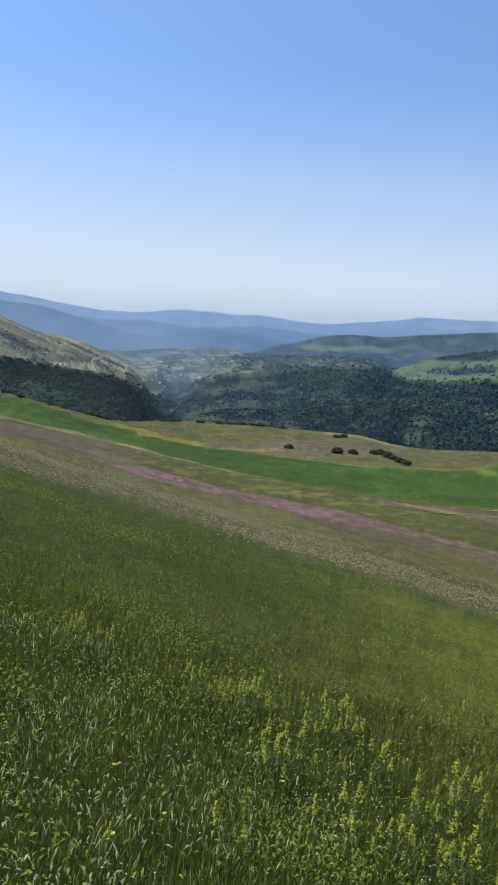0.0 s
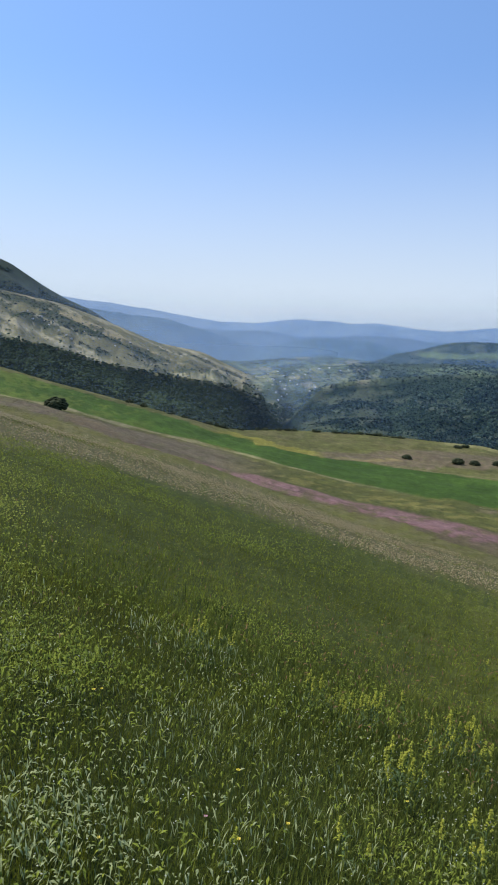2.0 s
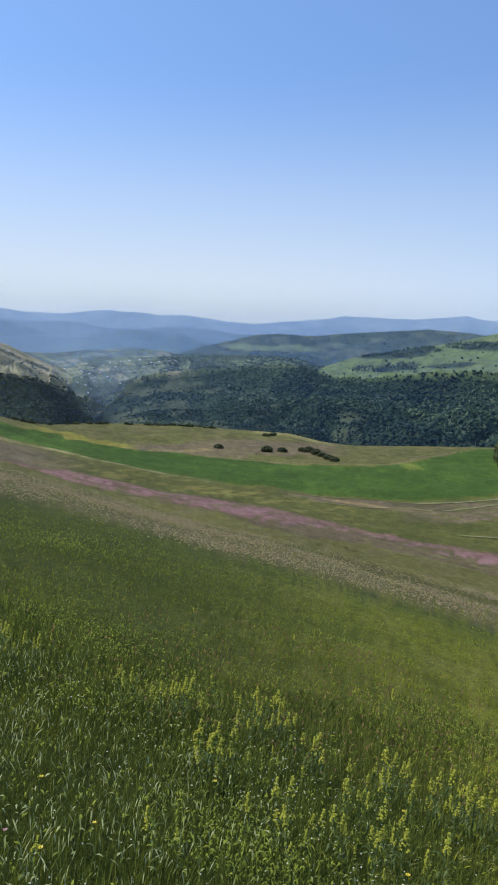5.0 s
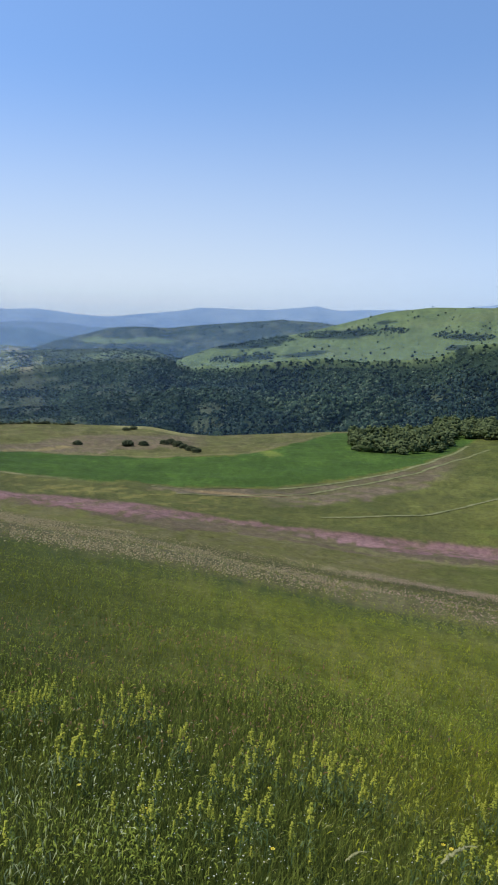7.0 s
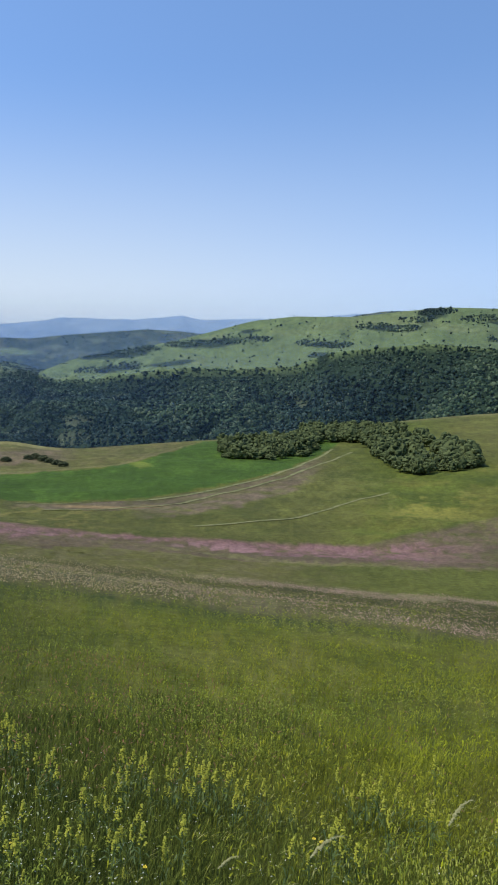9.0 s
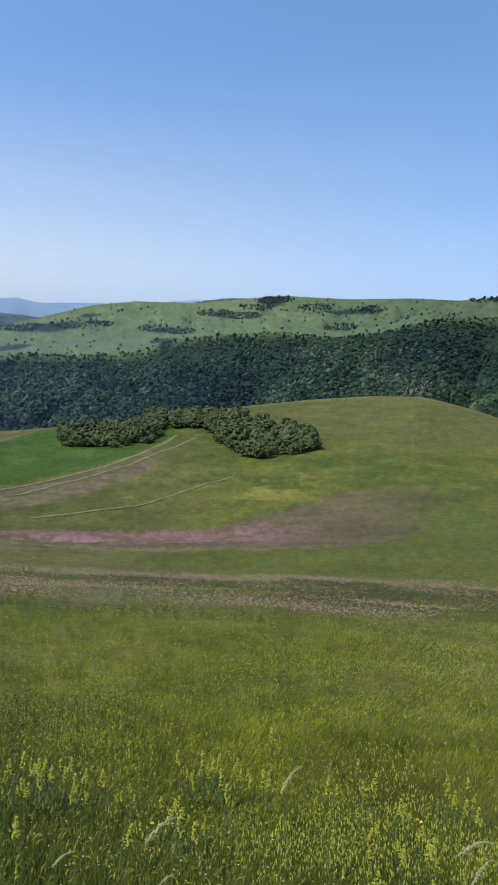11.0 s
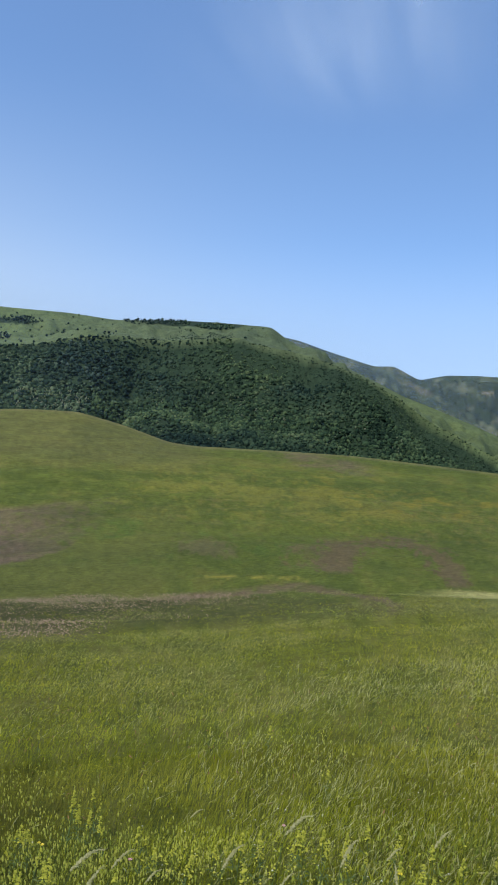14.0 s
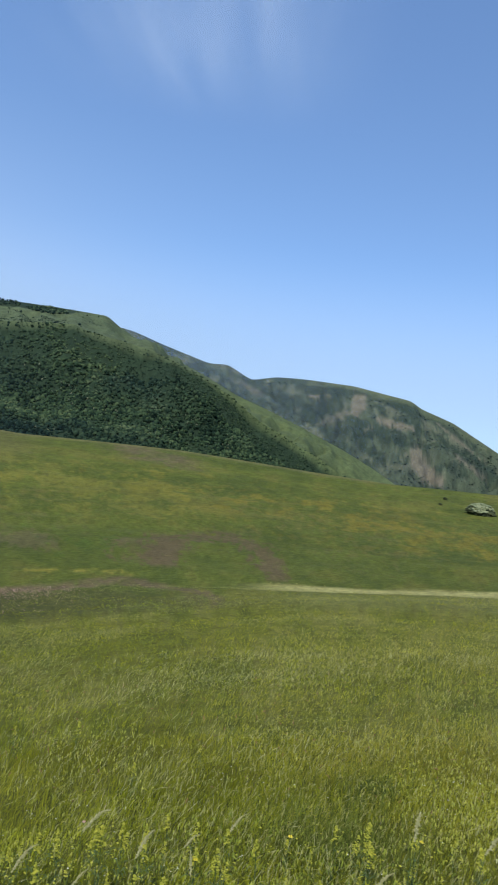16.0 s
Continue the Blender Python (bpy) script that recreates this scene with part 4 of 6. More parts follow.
tagged(ground, "grassy hillside with flowering strips, green crops and far wooded slopes", "ground", kind="structure")


def land(az, r):
    """Height of the ground at a distance along an azimuth in front."""
    j = (az + 34.0) / DAZ
    j0 = int(np.clip(j, 0, J_LAST - 1))
    f = j - j0
    a = np.interp(r, R[:, j0], Z[:, j0])
    b = np.interp(r, R[:, j0 + 1], Z[:, j0 + 1])
    return a * (1 - f) + b * f


def spot(az, el):
    """The place on the near hillsides that lies at that azimuth and height of eye."""
    j = int(np.clip(round((az + 34.0) / DAZ), 0, J_LAST))
    last = sum(STEPS[:6])
    r = float(np.interp(el, np.maximum.accumulate(EL[:last + 1, j]), R[:last + 1, j]))
    return Vector((r * math.sin(radians(az)), r * math.cos(radians(az)), float(land(az, r)))), r


def trail(name, line, width, label, mat):
    """A worn path that follows the ground, raised a hand's breadth at its verges."""
    pts = [spot(az, el)[0] for az, el in line]
    fine_pts = []
    for a, b in zip(pts, pts[1:]):
        n = max(2, int((b - a).length / 3))
        fine_pts += [a + (b - a) * (q / n) for q in range(n)]
    verts, faces = [], []
    for q, p in enumerate(fine_pts):
        d = (fine_pts[min(q + 1, len(fine_pts) - 1)] - fine_pts[max(q - 1, 0)]).normalized()
        side = Vector((d.y, -d.x, 0)) * width * (0.5 + 0.22 * noise.noise(p * 0.13))
        for sgn in (-1, 0, 1):
            v = p + side * sgn
            az, r = math.degrees(math.atan2(v.x, v.y)), math.hypot(v.x, v.y)
            verts.append((v.x, v.y, float(land(az, r)) + 0.12 - 0.05 * (sgn == 0)))
        if q:
            o = (q - 1) * 3
            faces += [(o, o + 1, o + 4, o + 3), (o + 1, o + 2, o + 5, o + 4)]
    return tagged(mesh_object(name, verts, faces, mat), label, "path", kind="structure")


trail("path", [(22.8, -12.25), (26, -12.25), (29.0, -12.1), (31.5, -11.7), (33.5, -11.25), (36.5, -10.45), (39.2, -9.7)], 1.1, "narrow pale footpath worn through the grass below the thicket", MAT_TRACK)
trail("path", [(9, -9.75), (14, -9.98), (19, -10.1), (22.5, -9.75), (25, -9.3), (28.5, -8.62), (31, -7.85), (33.2, -7.0), (34.3, -6.3)], 1.6, "pale grassy farm track along the edge of the crop", MAT_TRACK)
trail("path", [(11, -10.35), (16, -10.6), (20, -10.6), (24, -10.0), (27.5, -9.3), (30.5, -8.5), (33.5, -7.5), (36.0, -6.6)], 1.4, "pale grassy farm track along the edge of the crop", MAT_TRACK)


# ---- far ranges ----
def backdrop(name, line, r, mat, label, a0, a1, seed):
    az = np.arange(a0, a1, 0.12)
    top = 1.6 + r * np.tan(np.radians(line(az) + 0.11 * fbm(az, 0 * az, 1.1, 5, seed)))
    rows = np.linspace(0, 1, 14)[:, None]
    rr = r - 500 * (1 - rows) + 0 * az
    zz = (-160 + (top + 160) * rows ** 0.85)
    rel = fbm(az[None] * 40 + 0 * rr, rr, 130, 4, seed + 3) * 60 * np.sin(np.pi * rows)
    x, y = (rr + rel) * np.sin(np.radians(az)), (rr + rel) * np.cos(np.radians(az))
    n = len(az)
    verts = np.stack([x, y, zz], -1).reshape(-1, 3)
    i, j = np.meshgrid(np.arange(13), np.arange(n - 1), indexing="ij")
    faces = np.stack([i * n + j, (i + 1) * n + j, (i + 1) * n + j + 1, i * n + j + 1], -1).reshape(-1, 4)[:, ::-1]
    return tagged(mesh_object(name, verts, faces, mat), label, "mountain range", kind="structure")


RIDGES = [  # nearer ridges stand lower, with less haze put into their colour
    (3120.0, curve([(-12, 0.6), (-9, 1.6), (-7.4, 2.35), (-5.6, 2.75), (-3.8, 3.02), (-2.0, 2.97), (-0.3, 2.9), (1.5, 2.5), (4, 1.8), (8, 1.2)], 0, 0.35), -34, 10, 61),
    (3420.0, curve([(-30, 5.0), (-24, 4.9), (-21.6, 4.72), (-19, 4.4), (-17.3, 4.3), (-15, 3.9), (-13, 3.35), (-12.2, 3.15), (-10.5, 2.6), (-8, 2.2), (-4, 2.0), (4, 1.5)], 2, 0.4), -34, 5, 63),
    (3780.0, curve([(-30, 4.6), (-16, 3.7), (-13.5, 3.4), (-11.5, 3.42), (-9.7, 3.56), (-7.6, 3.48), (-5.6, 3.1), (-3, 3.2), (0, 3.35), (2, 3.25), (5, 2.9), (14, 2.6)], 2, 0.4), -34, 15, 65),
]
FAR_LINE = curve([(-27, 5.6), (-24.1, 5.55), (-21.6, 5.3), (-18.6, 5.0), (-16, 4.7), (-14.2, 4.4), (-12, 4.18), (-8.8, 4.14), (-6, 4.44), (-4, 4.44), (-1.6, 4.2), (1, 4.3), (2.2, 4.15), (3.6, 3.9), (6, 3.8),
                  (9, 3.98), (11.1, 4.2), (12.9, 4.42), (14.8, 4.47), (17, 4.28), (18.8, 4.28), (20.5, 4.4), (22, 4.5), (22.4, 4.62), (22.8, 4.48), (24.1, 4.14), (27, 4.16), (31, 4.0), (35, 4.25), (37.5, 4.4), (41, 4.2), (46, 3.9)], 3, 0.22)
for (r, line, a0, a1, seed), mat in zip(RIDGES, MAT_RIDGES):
    backdrop("backdrop", line, r, mat, "backdrop of a forested ridge, summer haze put into its blue colour, behind the valley", a0, a1, seed)
backdrop("backdrop", FAR_LINE, 4600.0, MAT_FAR, "backdrop of a mountain range, haze put into its pale blue glow, on the horizon", -36, 48, 71)


# ---- thin haze over the valleys: upright see-through sheets added to imitate it ----
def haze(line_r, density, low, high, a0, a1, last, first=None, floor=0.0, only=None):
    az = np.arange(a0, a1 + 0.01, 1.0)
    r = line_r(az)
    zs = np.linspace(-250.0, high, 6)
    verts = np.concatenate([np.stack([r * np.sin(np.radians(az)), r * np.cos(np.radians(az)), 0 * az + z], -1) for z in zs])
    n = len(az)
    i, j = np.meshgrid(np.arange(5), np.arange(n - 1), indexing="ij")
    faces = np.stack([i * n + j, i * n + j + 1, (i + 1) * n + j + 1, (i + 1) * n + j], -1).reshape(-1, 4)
    mat = air_material("haze_sheet", (0.62, 0.78, 1.0), density, low, high)
    ob = tagged(mesh_object("valley_haze_sheet", verts, faces, mat), "upright see-through sheet that veils the valley like blue summer haze", "haze", kind="stuff")
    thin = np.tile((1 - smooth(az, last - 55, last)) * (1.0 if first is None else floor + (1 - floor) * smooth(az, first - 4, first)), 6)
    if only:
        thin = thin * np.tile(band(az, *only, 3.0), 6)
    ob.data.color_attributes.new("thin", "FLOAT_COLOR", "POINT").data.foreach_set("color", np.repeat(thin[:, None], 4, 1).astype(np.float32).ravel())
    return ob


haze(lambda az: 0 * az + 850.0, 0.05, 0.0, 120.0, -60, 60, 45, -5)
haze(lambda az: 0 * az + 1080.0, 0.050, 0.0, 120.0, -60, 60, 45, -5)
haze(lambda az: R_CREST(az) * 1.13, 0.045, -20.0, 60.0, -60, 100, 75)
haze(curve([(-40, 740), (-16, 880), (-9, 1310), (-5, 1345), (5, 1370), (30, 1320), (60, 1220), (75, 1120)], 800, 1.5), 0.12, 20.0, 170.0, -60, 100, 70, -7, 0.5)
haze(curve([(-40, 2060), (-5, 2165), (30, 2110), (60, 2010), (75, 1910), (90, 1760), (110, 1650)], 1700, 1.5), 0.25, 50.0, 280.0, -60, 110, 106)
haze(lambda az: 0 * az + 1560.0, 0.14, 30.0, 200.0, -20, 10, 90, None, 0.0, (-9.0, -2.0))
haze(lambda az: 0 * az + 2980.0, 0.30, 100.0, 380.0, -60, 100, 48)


# ---- trees ----
def blob(seed, subdiv=1, rough=0.28, flat=0.85):
    """A crown of uneven lobes, about one metre across, its foot at zero."""
    bm = bmesh.new()
    bmesh.ops.create_icosphere(bm, subdivisions=subdiv, radius=0.5)
    for v in bm.verts:
        p = v.co * 3.1 + Vector((seed * 7.7, seed * 3.3, seed))
        v.co *= 1.0 + rough * noise.noise(p) * 1.7 + rough * 0.8 * noise.noise(p * 2.7)
        v.co.z = v.co.z * flat + 0.42
    bm.normal_update()
    vs = np.array([v.co[:] for v in bm.verts])
    fs = np.array([[v.index for v in f.verts] for f in bm.faces])
    bm.free()
    return vs, fs


def scatter(name, shapes, places, mat, label, category):
    """Many small crowns joined into one mesh; places: x, y, z, width, height, turn."""
    vs, fs, base = [], [], 0
    for k, (x, y, z, w, h, turn) in enumerate(places):
        v, f = shapes[k % len(shapes)]
        c, s = math.cos(turn), math.sin(turn)
        vs.append(np.stack([(v[:, 0] * c - v[:, 1] * s) * w + x, (v[:, 0] * s + v[:, 1] * c) * w + y, v[:, 2] * h + z], -1))
        fs.append(f + base)
        base += len(v)
    ob = mesh_object(name, np.concatenate(vs), np.concatenate(fs), mat, smooth=True)
    return tagged(ob, label, category, kind="stuff")


rng = np.random.default_rng(5)


def tree_crown(seed, lobes):
    """An uneven crown of a few lobes, about one metre across."""
    r = random.Random(seed)
    vs, fs, base = [], [], 0
    for n in range(lobes):
        v, f = blob(seed * 13 + n, 1, 0.35, 1.0)
        s = r.uniform(0.42, 0.68)
        a, d = r.uniform(0, 6.28), r.uniform(0.12, 0.3) if n else 0.0
        vs.append(v * s + np.array([math.cos(a) * d, math.sin(a) * d, r.uniform(0.0, 0.35) if n else 0.3]))
        fs.append(f + base)
        base += len(v)
    return np.concatenate(vs), np.concatenate(fs)


def canopy(seed):
    """The top of one crown in a closed wood: an uneven dome, open underneath where its neighbours stand."""
    v, f = blob(seed * 13 + 5, 1, 0.62, 1.0)
    f = f[(v[f][:, :, 2].mean(1) > 0.33)]
    keep_v = np.unique(f)
    index = np.zeros(len(v), int)
    index[keep_v] = np.arange(len(keep_v))
    return v[keep_v], index[f]


CROWNS = [canopy(k) for k in range(14)]
LOW_CROWNS = [tree_crown(k + 20, 1) for k in range(4)] + [tree_crown(k + 30, 2) for k in range(2)]


def wood(count, a0, a1, z0, z1, w0, w1, keep=None, far=0.0, tall=(0.75, 1.15), power=1.0):
    out = []
    first, last = int(np.searchsorted(ZONE[:, 0], z0)), int(np.searchsorted(ZONE[:, 0], z1))
    while len(out) < count:
        az, u = rng.uniform(a0, a1), rng.uniform(first, last)
        j, i = int((az + 34) / DAZ), int(u)
        f = u - i
        r = R[i, j] * (1 - f) + R[i + 1, j] * f
        z = Z[i, j] * (1 - f) + Z[i + 1, j] * f
        if keep and not keep(az, ZONE[i, 0] + 0 * f, r, z):
            continue
        w = (w0 + (w1 - w0) * rng.random() ** power) * ((0.72 if az < 66 else 0.45) if 8.88 < ZONE[i, 0] < 9.1 else 1.0) * (r / far * float(np.interp(az, [-6, 8, 20], [0.58, 0.68, 1.0])) if far else 1.0) * (1.25 if rng.random() < 0.15 else 1.0)
        a = radians(az)
        out.append((r * math.sin(a), r * math.cos(a), z - 0.15 * w, w, w * rng.uniform(*tall), rng.uniform(0, 6.28)))
    return out


def rises(az, r, z):
    """True where a tree's top stands clear of the near hill's crest; the gorge behind it is left bare."""
    return math.degrees(math.atan2(z + 7.0, r)) > float(CREST(az)) - 0.3


def wooded(az, zone, r, z):
    """Trees stand close but for the pale clearings."""
    i, j = int(np.searchsorted(ZONE[:, 0], zone)), int((az + 34) / DAZ)
    return rises(az, r, z) and (az > -4.2 or rng.random() < 0.3) and rng.random() > (0.6 if az > 16 else 0.8) * thin_wood[i, j]


places = wood(44000, -6.4, 90.5, 8.1, 9.0, 2.8, 7.6, wooded, 1200.0, (0.7, 1.2), 1.5)
knoll_trees = [p for p in places if math.degrees(math.atan2(p[0], p[1])) > 56.5 + 0.55 * (p[2] - 1.6) / 18.0]
knoll_set = set(knoll_trees)
scatter("forest", CROWNS, [p for p in places if p not in knoll_set], MAT_FOREST, "dense dark bluish green oak forest on the far slope", "forest")
scatter("forest", CROWNS, knoll_trees, MAT_BEECH, "dense green beech forest on the rounded far hill", "forest")
def pale_stand(az, zone, r, z):
    """Pale poplars: one close stand below the dip in the near hill, else loose groups in the gullies."""
    el = math.degrees(math.atan2(z - 1.6, r))
    if 49.0 < az < 54.8 and -3.5 < el < -1.9:
        return True
    return rises(az, r, z) and rng.random() < 0.16 * (el < 0.5) * (value_noise(np.array(az * 0.55), np.array(el * 0.9), 83) > 0.12)


places = wood(1500, 8.0, 80.0, 8.3, 9.0, 1.6, 3.2, pale_stand, 1200.0, (1.3, 2.2))
scatter("pale_trees", LOW_CROWNS[:4], places, MAT_POPLAR, "slender pale grey-green trees among the dark forest", "trees")
places = wood(6000, -6.0, 16.0, 8.2, 9.0, 2.4, 6.0, wooded, 1200.0, (0.7, 1.2), 1.5)
scatter("forest", CROWNS, places, MAT_FOREST, "small dark trees and scrub on the wooded valley side", "forest")
places = wood(1500, 77.0, 90.5, 8.72, 9.0, 3.0, 6.0, None, 1200.0, (0.7, 1.1))
scatter("forest", CROWNS, places, MAT_BEECH, "dark upper edge of the beech forest along the green ridge", "forest")
places = wood(5200, -1.5, 11.6, 9.35, 11.0, 2.0, 4.4)
scatter("forest", CROWNS, places, MAT_FOREST, "dark forest on the side of the next hill", "forest")
places = wood(2000, -8.6, -2.0, 9.03, 10.3, 1.6, 3.8, lambda az, zone, r, z: value_noise(np.array(az * 1.6), np.array(zone * 9.0), 77) > -0.12)
places += wood(700, -9.0, 0.0, 9.35, 10.9, 1.6, 3.4, lambda az, zone, r, z: value_noise(np.array(az * 1.2), np.array(zone * 6.0), 79) > -0.02)
scatter("valley_trees", CROWNS, places, MAT_FOREST, "hedges and orchard trees round the valley village", "trees")
places = wood(13000, -33.5, -6.6, 7.8, 9.02, 2.0, 4.4, lambda az, zone, r, z: rises(az, r, z), 0.0, (0.45, 0.75))
scatter("forest", CROWNS, places, MAT_WOOD, "dark scrubby wood along the valley edge", "forest")


# ---- bushes, each a thing with stem and crown ----
def tube(points, r0, r1, sides=5):
    pts = [Vector(p) for p in points]
    vs, fs = [], []
    for i, p in enumerate(pts):
        rad = r0 + (r1 - r0) * i / (len(pts) - 1)
        for s in range(sides):
            a = 2 * math.pi * s / sides
            vs.append((p.x + rad * math.cos(a), p.y + rad * math.sin(a), p.z))
    for i in range(len(pts) - 1):
        for s in range(sides):
            t = (s + 1) % sides
            fs.append((i * sides + s, i * sides + t, (i + 1) * sides + t, (i + 1) * sides + s))
    return np.array(vs), np.array(fs)


def make_dome(kind, seed, label, layers, group="", lobe=(0.13, 0.24)):
    """A broad dome of small leafy lobes in layers over short stems, about one metre wide."""
    r = random.Random(seed)
    top = tagged(new(kind), label, "bush", group)
    for name, count, mat, low, high in layers:
        vs, fs, base = [], [], 0
        for n in range(count):
            up = r.uniform(low, high)
            a, ring = r.uniform(0, 6.28), math.sqrt(max(0.0, 1 - up * up)) * (0.5 if name == "inner_leaves" else 1.0)
            uneven = 1 + 0.25 * noise.noise(Vector((math.cos(a) * 2.2, math.sin(a) * 2.2, up * 3 + seed)))
            v, f = blob(seed * 17 + n, 1, 0.45, 0.9)
            s = r.uniform(*lobe) * (1.9 if name == "inner_leaves" else 1.0)
            vs.append(v * s + np.array([math.cos(a) * ring * 0.44 * uneven, math.sin(a) * ring * 0.44 * uneven, 0.30 + up * 0.55 * uneven]))
            fs.append(f + base)
            base += len(v)
        mesh_object(name, np.concatenate(vs), np.concatenate(fs), mat, top, smooth=False)
    for n in range(4):
        a = n * 1.6
        v, f = tube([(0.1 * math.cos(a), 0.1 * math.sin(a), -0.05), (0.2 * math.cos(a), 0.2 * math.sin(a), 0.2), (0.26 * math.cos(a), 0.26 * math.sin(a), 0.5)], 0.02, 0.008)
        mesh_object("stem", v, f, MAT_BARK, top)
    return top


BUSHES = [make_dome("bush", k + 1, "rounded dark green bush in the thicket", [("crown", 34, MAT_BUSH, -0.1, 1.0), ("inner_leaves", 9, MAT_BUSH, -0.2, 0.4)], "thicket on the hillside", (0.14, 0.32)) for k in range(6)]
THORNS = [make_dome("thorn_bush", k + 40, "dark green bush standing alone on the fallow field", [("crown", 120, MAT_THORN, -0.3, 1.0), ("inner_leaves", 30, MAT_THORN, -0.2, 0.4)], "field bushes") for k in range(3)]
HEDGE = [make_dome("hedge_bush", k + 70, "low dark hedge bush along the brow of the hill", [("crown", 45, MAT_THORN, -0.2, 1.0), ("inner_leaves", 12, MAT_THORN, -0.2, 0.4)], "hedge on the brow") for k in range(3)]
LONE = make_dome("thorn_bush", 51, "large dark round bush at the edge of the crop", [("crown", 220, MAT_THORN, -0.4, 1.0), ("inner_leaves", 40, MAT_THORN, -0.2, 0.4)], "field bushes")
used = set()


def plant(k, az, el, width, height=None, label="", group="", protos=BUSHES):
    p, r = spot(az, el)
    m = Matrix.Translation(p - Vector((0, 0, 0.13 * (height or width)))) @ Matrix.Rotation(k * 2.4, 4, "Z")
    src = protos[k % len(protos)]
    ob = copy_thing(src, m) if (src.name in used) else src
    used.add(src.name)
    ob.matrix_basis = m
    ob.scale = (width, width, (height or width * 0.85))
    tagged(ob, label, "", group)
    return ob


k = 0
for n in range(330):
    lobe = n % 3
    if lobe == 0:
        az, el = rng.uniform(25.3, 33.0), rng.uniform(-7.1, -5.8)
        if el < np.interp(az, [25, 28, 33], [-6.9, -7.2, -6.5]):
            continue
    elif lobe == 1:
        az, el = rng.uniform(31.5, 38.5), rng.uniform(-5.9, -4.9)
    else:
        az = rng.uniform(37, 45.3)
        el = rng.uniform(np.interp(az, [37, 38, 40.5, 42, 45.8], [-6.0, -7.2, -8.4, -8.0, -7.6]), np.interp(az, [37, 40, 43, 46], [-5.0, -5.0, -6.0, -7.1]))
    plant(k, az, el, rng.uniform(4.5, 8.0), rng.uniform(5.0, 8.2))
    k += 1
FRONT = [(az, np.interp(az, [25, 28.2, 32.2, 33.2], [-6.85, -7.3, -7.1, -6.3])) for az in np.arange(25.3, 33.0, 0.42)]
FRONT += [(az, np.interp(az, [37.3, 38.2, 39.6, 40.1, 41.4, 44.2, 45.4], [-6.4, -7.25, -7.8, -8.55, -8.45, -7.85, -7.6])) for az in np.arange(37.4, 45.4, 0.40)]
for az, el in FRONT:                                  # the thicket's lower edge
    plant(k, az + rng.uniform(-0.2, 0.2), float(el) + rng.uniform(-0.10, 0.32), rng.uniform(2.6, 6.6), rng.uniform(2.4, 6.2))
    k += 1
for az, el, w, h in ((3.3, -6.25, 4.4, 2.8), (7.2, -6.48, 5.6, 4.0), (8.45, -6.48, 4.6, 3.0), (7.1, -5.2, 4.6, 2.4), (7.7, -5.15, 4.6, 3.0),
                     (10.1, -6.42, 4.2, 3.2), (10.7, -6.42, 5.0, 4.2), (11.2, -6.6, 5.0, 4.2), (11.7, -6.72, 4.4, 3.4), (12.2, -6.9, 4.6, 3.4), (12.7, -7.05, 4.4, 3.2)):
    plant(k, az, el, w, 0.8 * h, "dark green bush standing alone on the fallow field", "field bushes", THORNS)
    k += 1
for n in range(46):                                   # a low hedge along the brow above the valley
    az = rng.uniform(-12.5, 3.0) if n < 40 else rng.uniform(-20, -12)
    k += 1
    plant(k, az, float(CREST(az)) - 0.06, rng.uniform(2.0, 4.2), rng.uniform(0.9, 2.2), "low dark hedge bush along the brow of the hill", "hedge on the brow", HEDGE)
k += 1
plant(k, -24.6, -3.0, 4.6, 2.8, "large dark round bush at the edge of the crop", "field bushes", [LONE])


# ---- tussocks over the fields, coloured as the ground they grow from ----
def tussocks(name, count, i0, i1, size, label, seed):
    g = np.random.default_rng(seed)
    cols = len(np.arange(-34.0, 106.01, DAZ))
    i, j = g.uniform(i0, i1 - 1.01, count), g.uniform(0, cols - 1.01, count)
    ii, jj = i.astype(int), j.astype(int)
    a, b = i - ii, j - jj

    def at(f):
        return (f[ii, jj] * (1 - a) + f[ii + 1, jj] * a) * (1 - b) + (f[ii, jj + 1] * (1 - a) + f[ii + 1, jj + 1] * a) * b

    x, y, z, r = at(X), at(Y), at(Z), at(R)
    base = np.stack([x, y, z - 0.03], -1)
    s = g.uniform(*size, count) * (0.5 + 0.5 * np.clip(r / 250, 0.2, 1.6))
    az = np.arctan2(x, y) + g.normal(0, 0.5, count)
    side = np.stack([np.cos(az), -np.sin(az), 0 * az], -1)
    verts, tris = [], []
    for q in range(3):
        off = (q - 1) * 0.45 + g.normal(0, 0.15, count)
        tip = base + side * ((off * 1.5 + g.normal(0, 0.2, count)) * s)[:, None] + np.stack([0 * s, 0 * s, s * g.uniform(0.5, 1.0, count)], -1)
        verts += [base + side * ((off - 0.33) * s)[:, None], base + side * ((off + 0.33) * s)[:, None], tip]
    verts = np.stack(verts, 1).reshape(-1, 3)
    tris = (np.arange(count)[:, None, None] * 9 + np.arange(9).reshape(3, 3)[None]).reshape(-1, 3)
    ob = tagged(mesh_object(name, verts, tris, MAT_TUFT, smooth=False), label, "grass", kind="stuff")
    colour = np.repeat(COVER[ii, jj] * 1.1, 9, 0)
    ob.data.color_attributes.new("cover", "FLOAT_COLOR", "POINT").data.foreach_set("color", np.concatenate([colour, np.ones((len(colour), 1))], 1).astype(np.float32).ravel())
    return ob


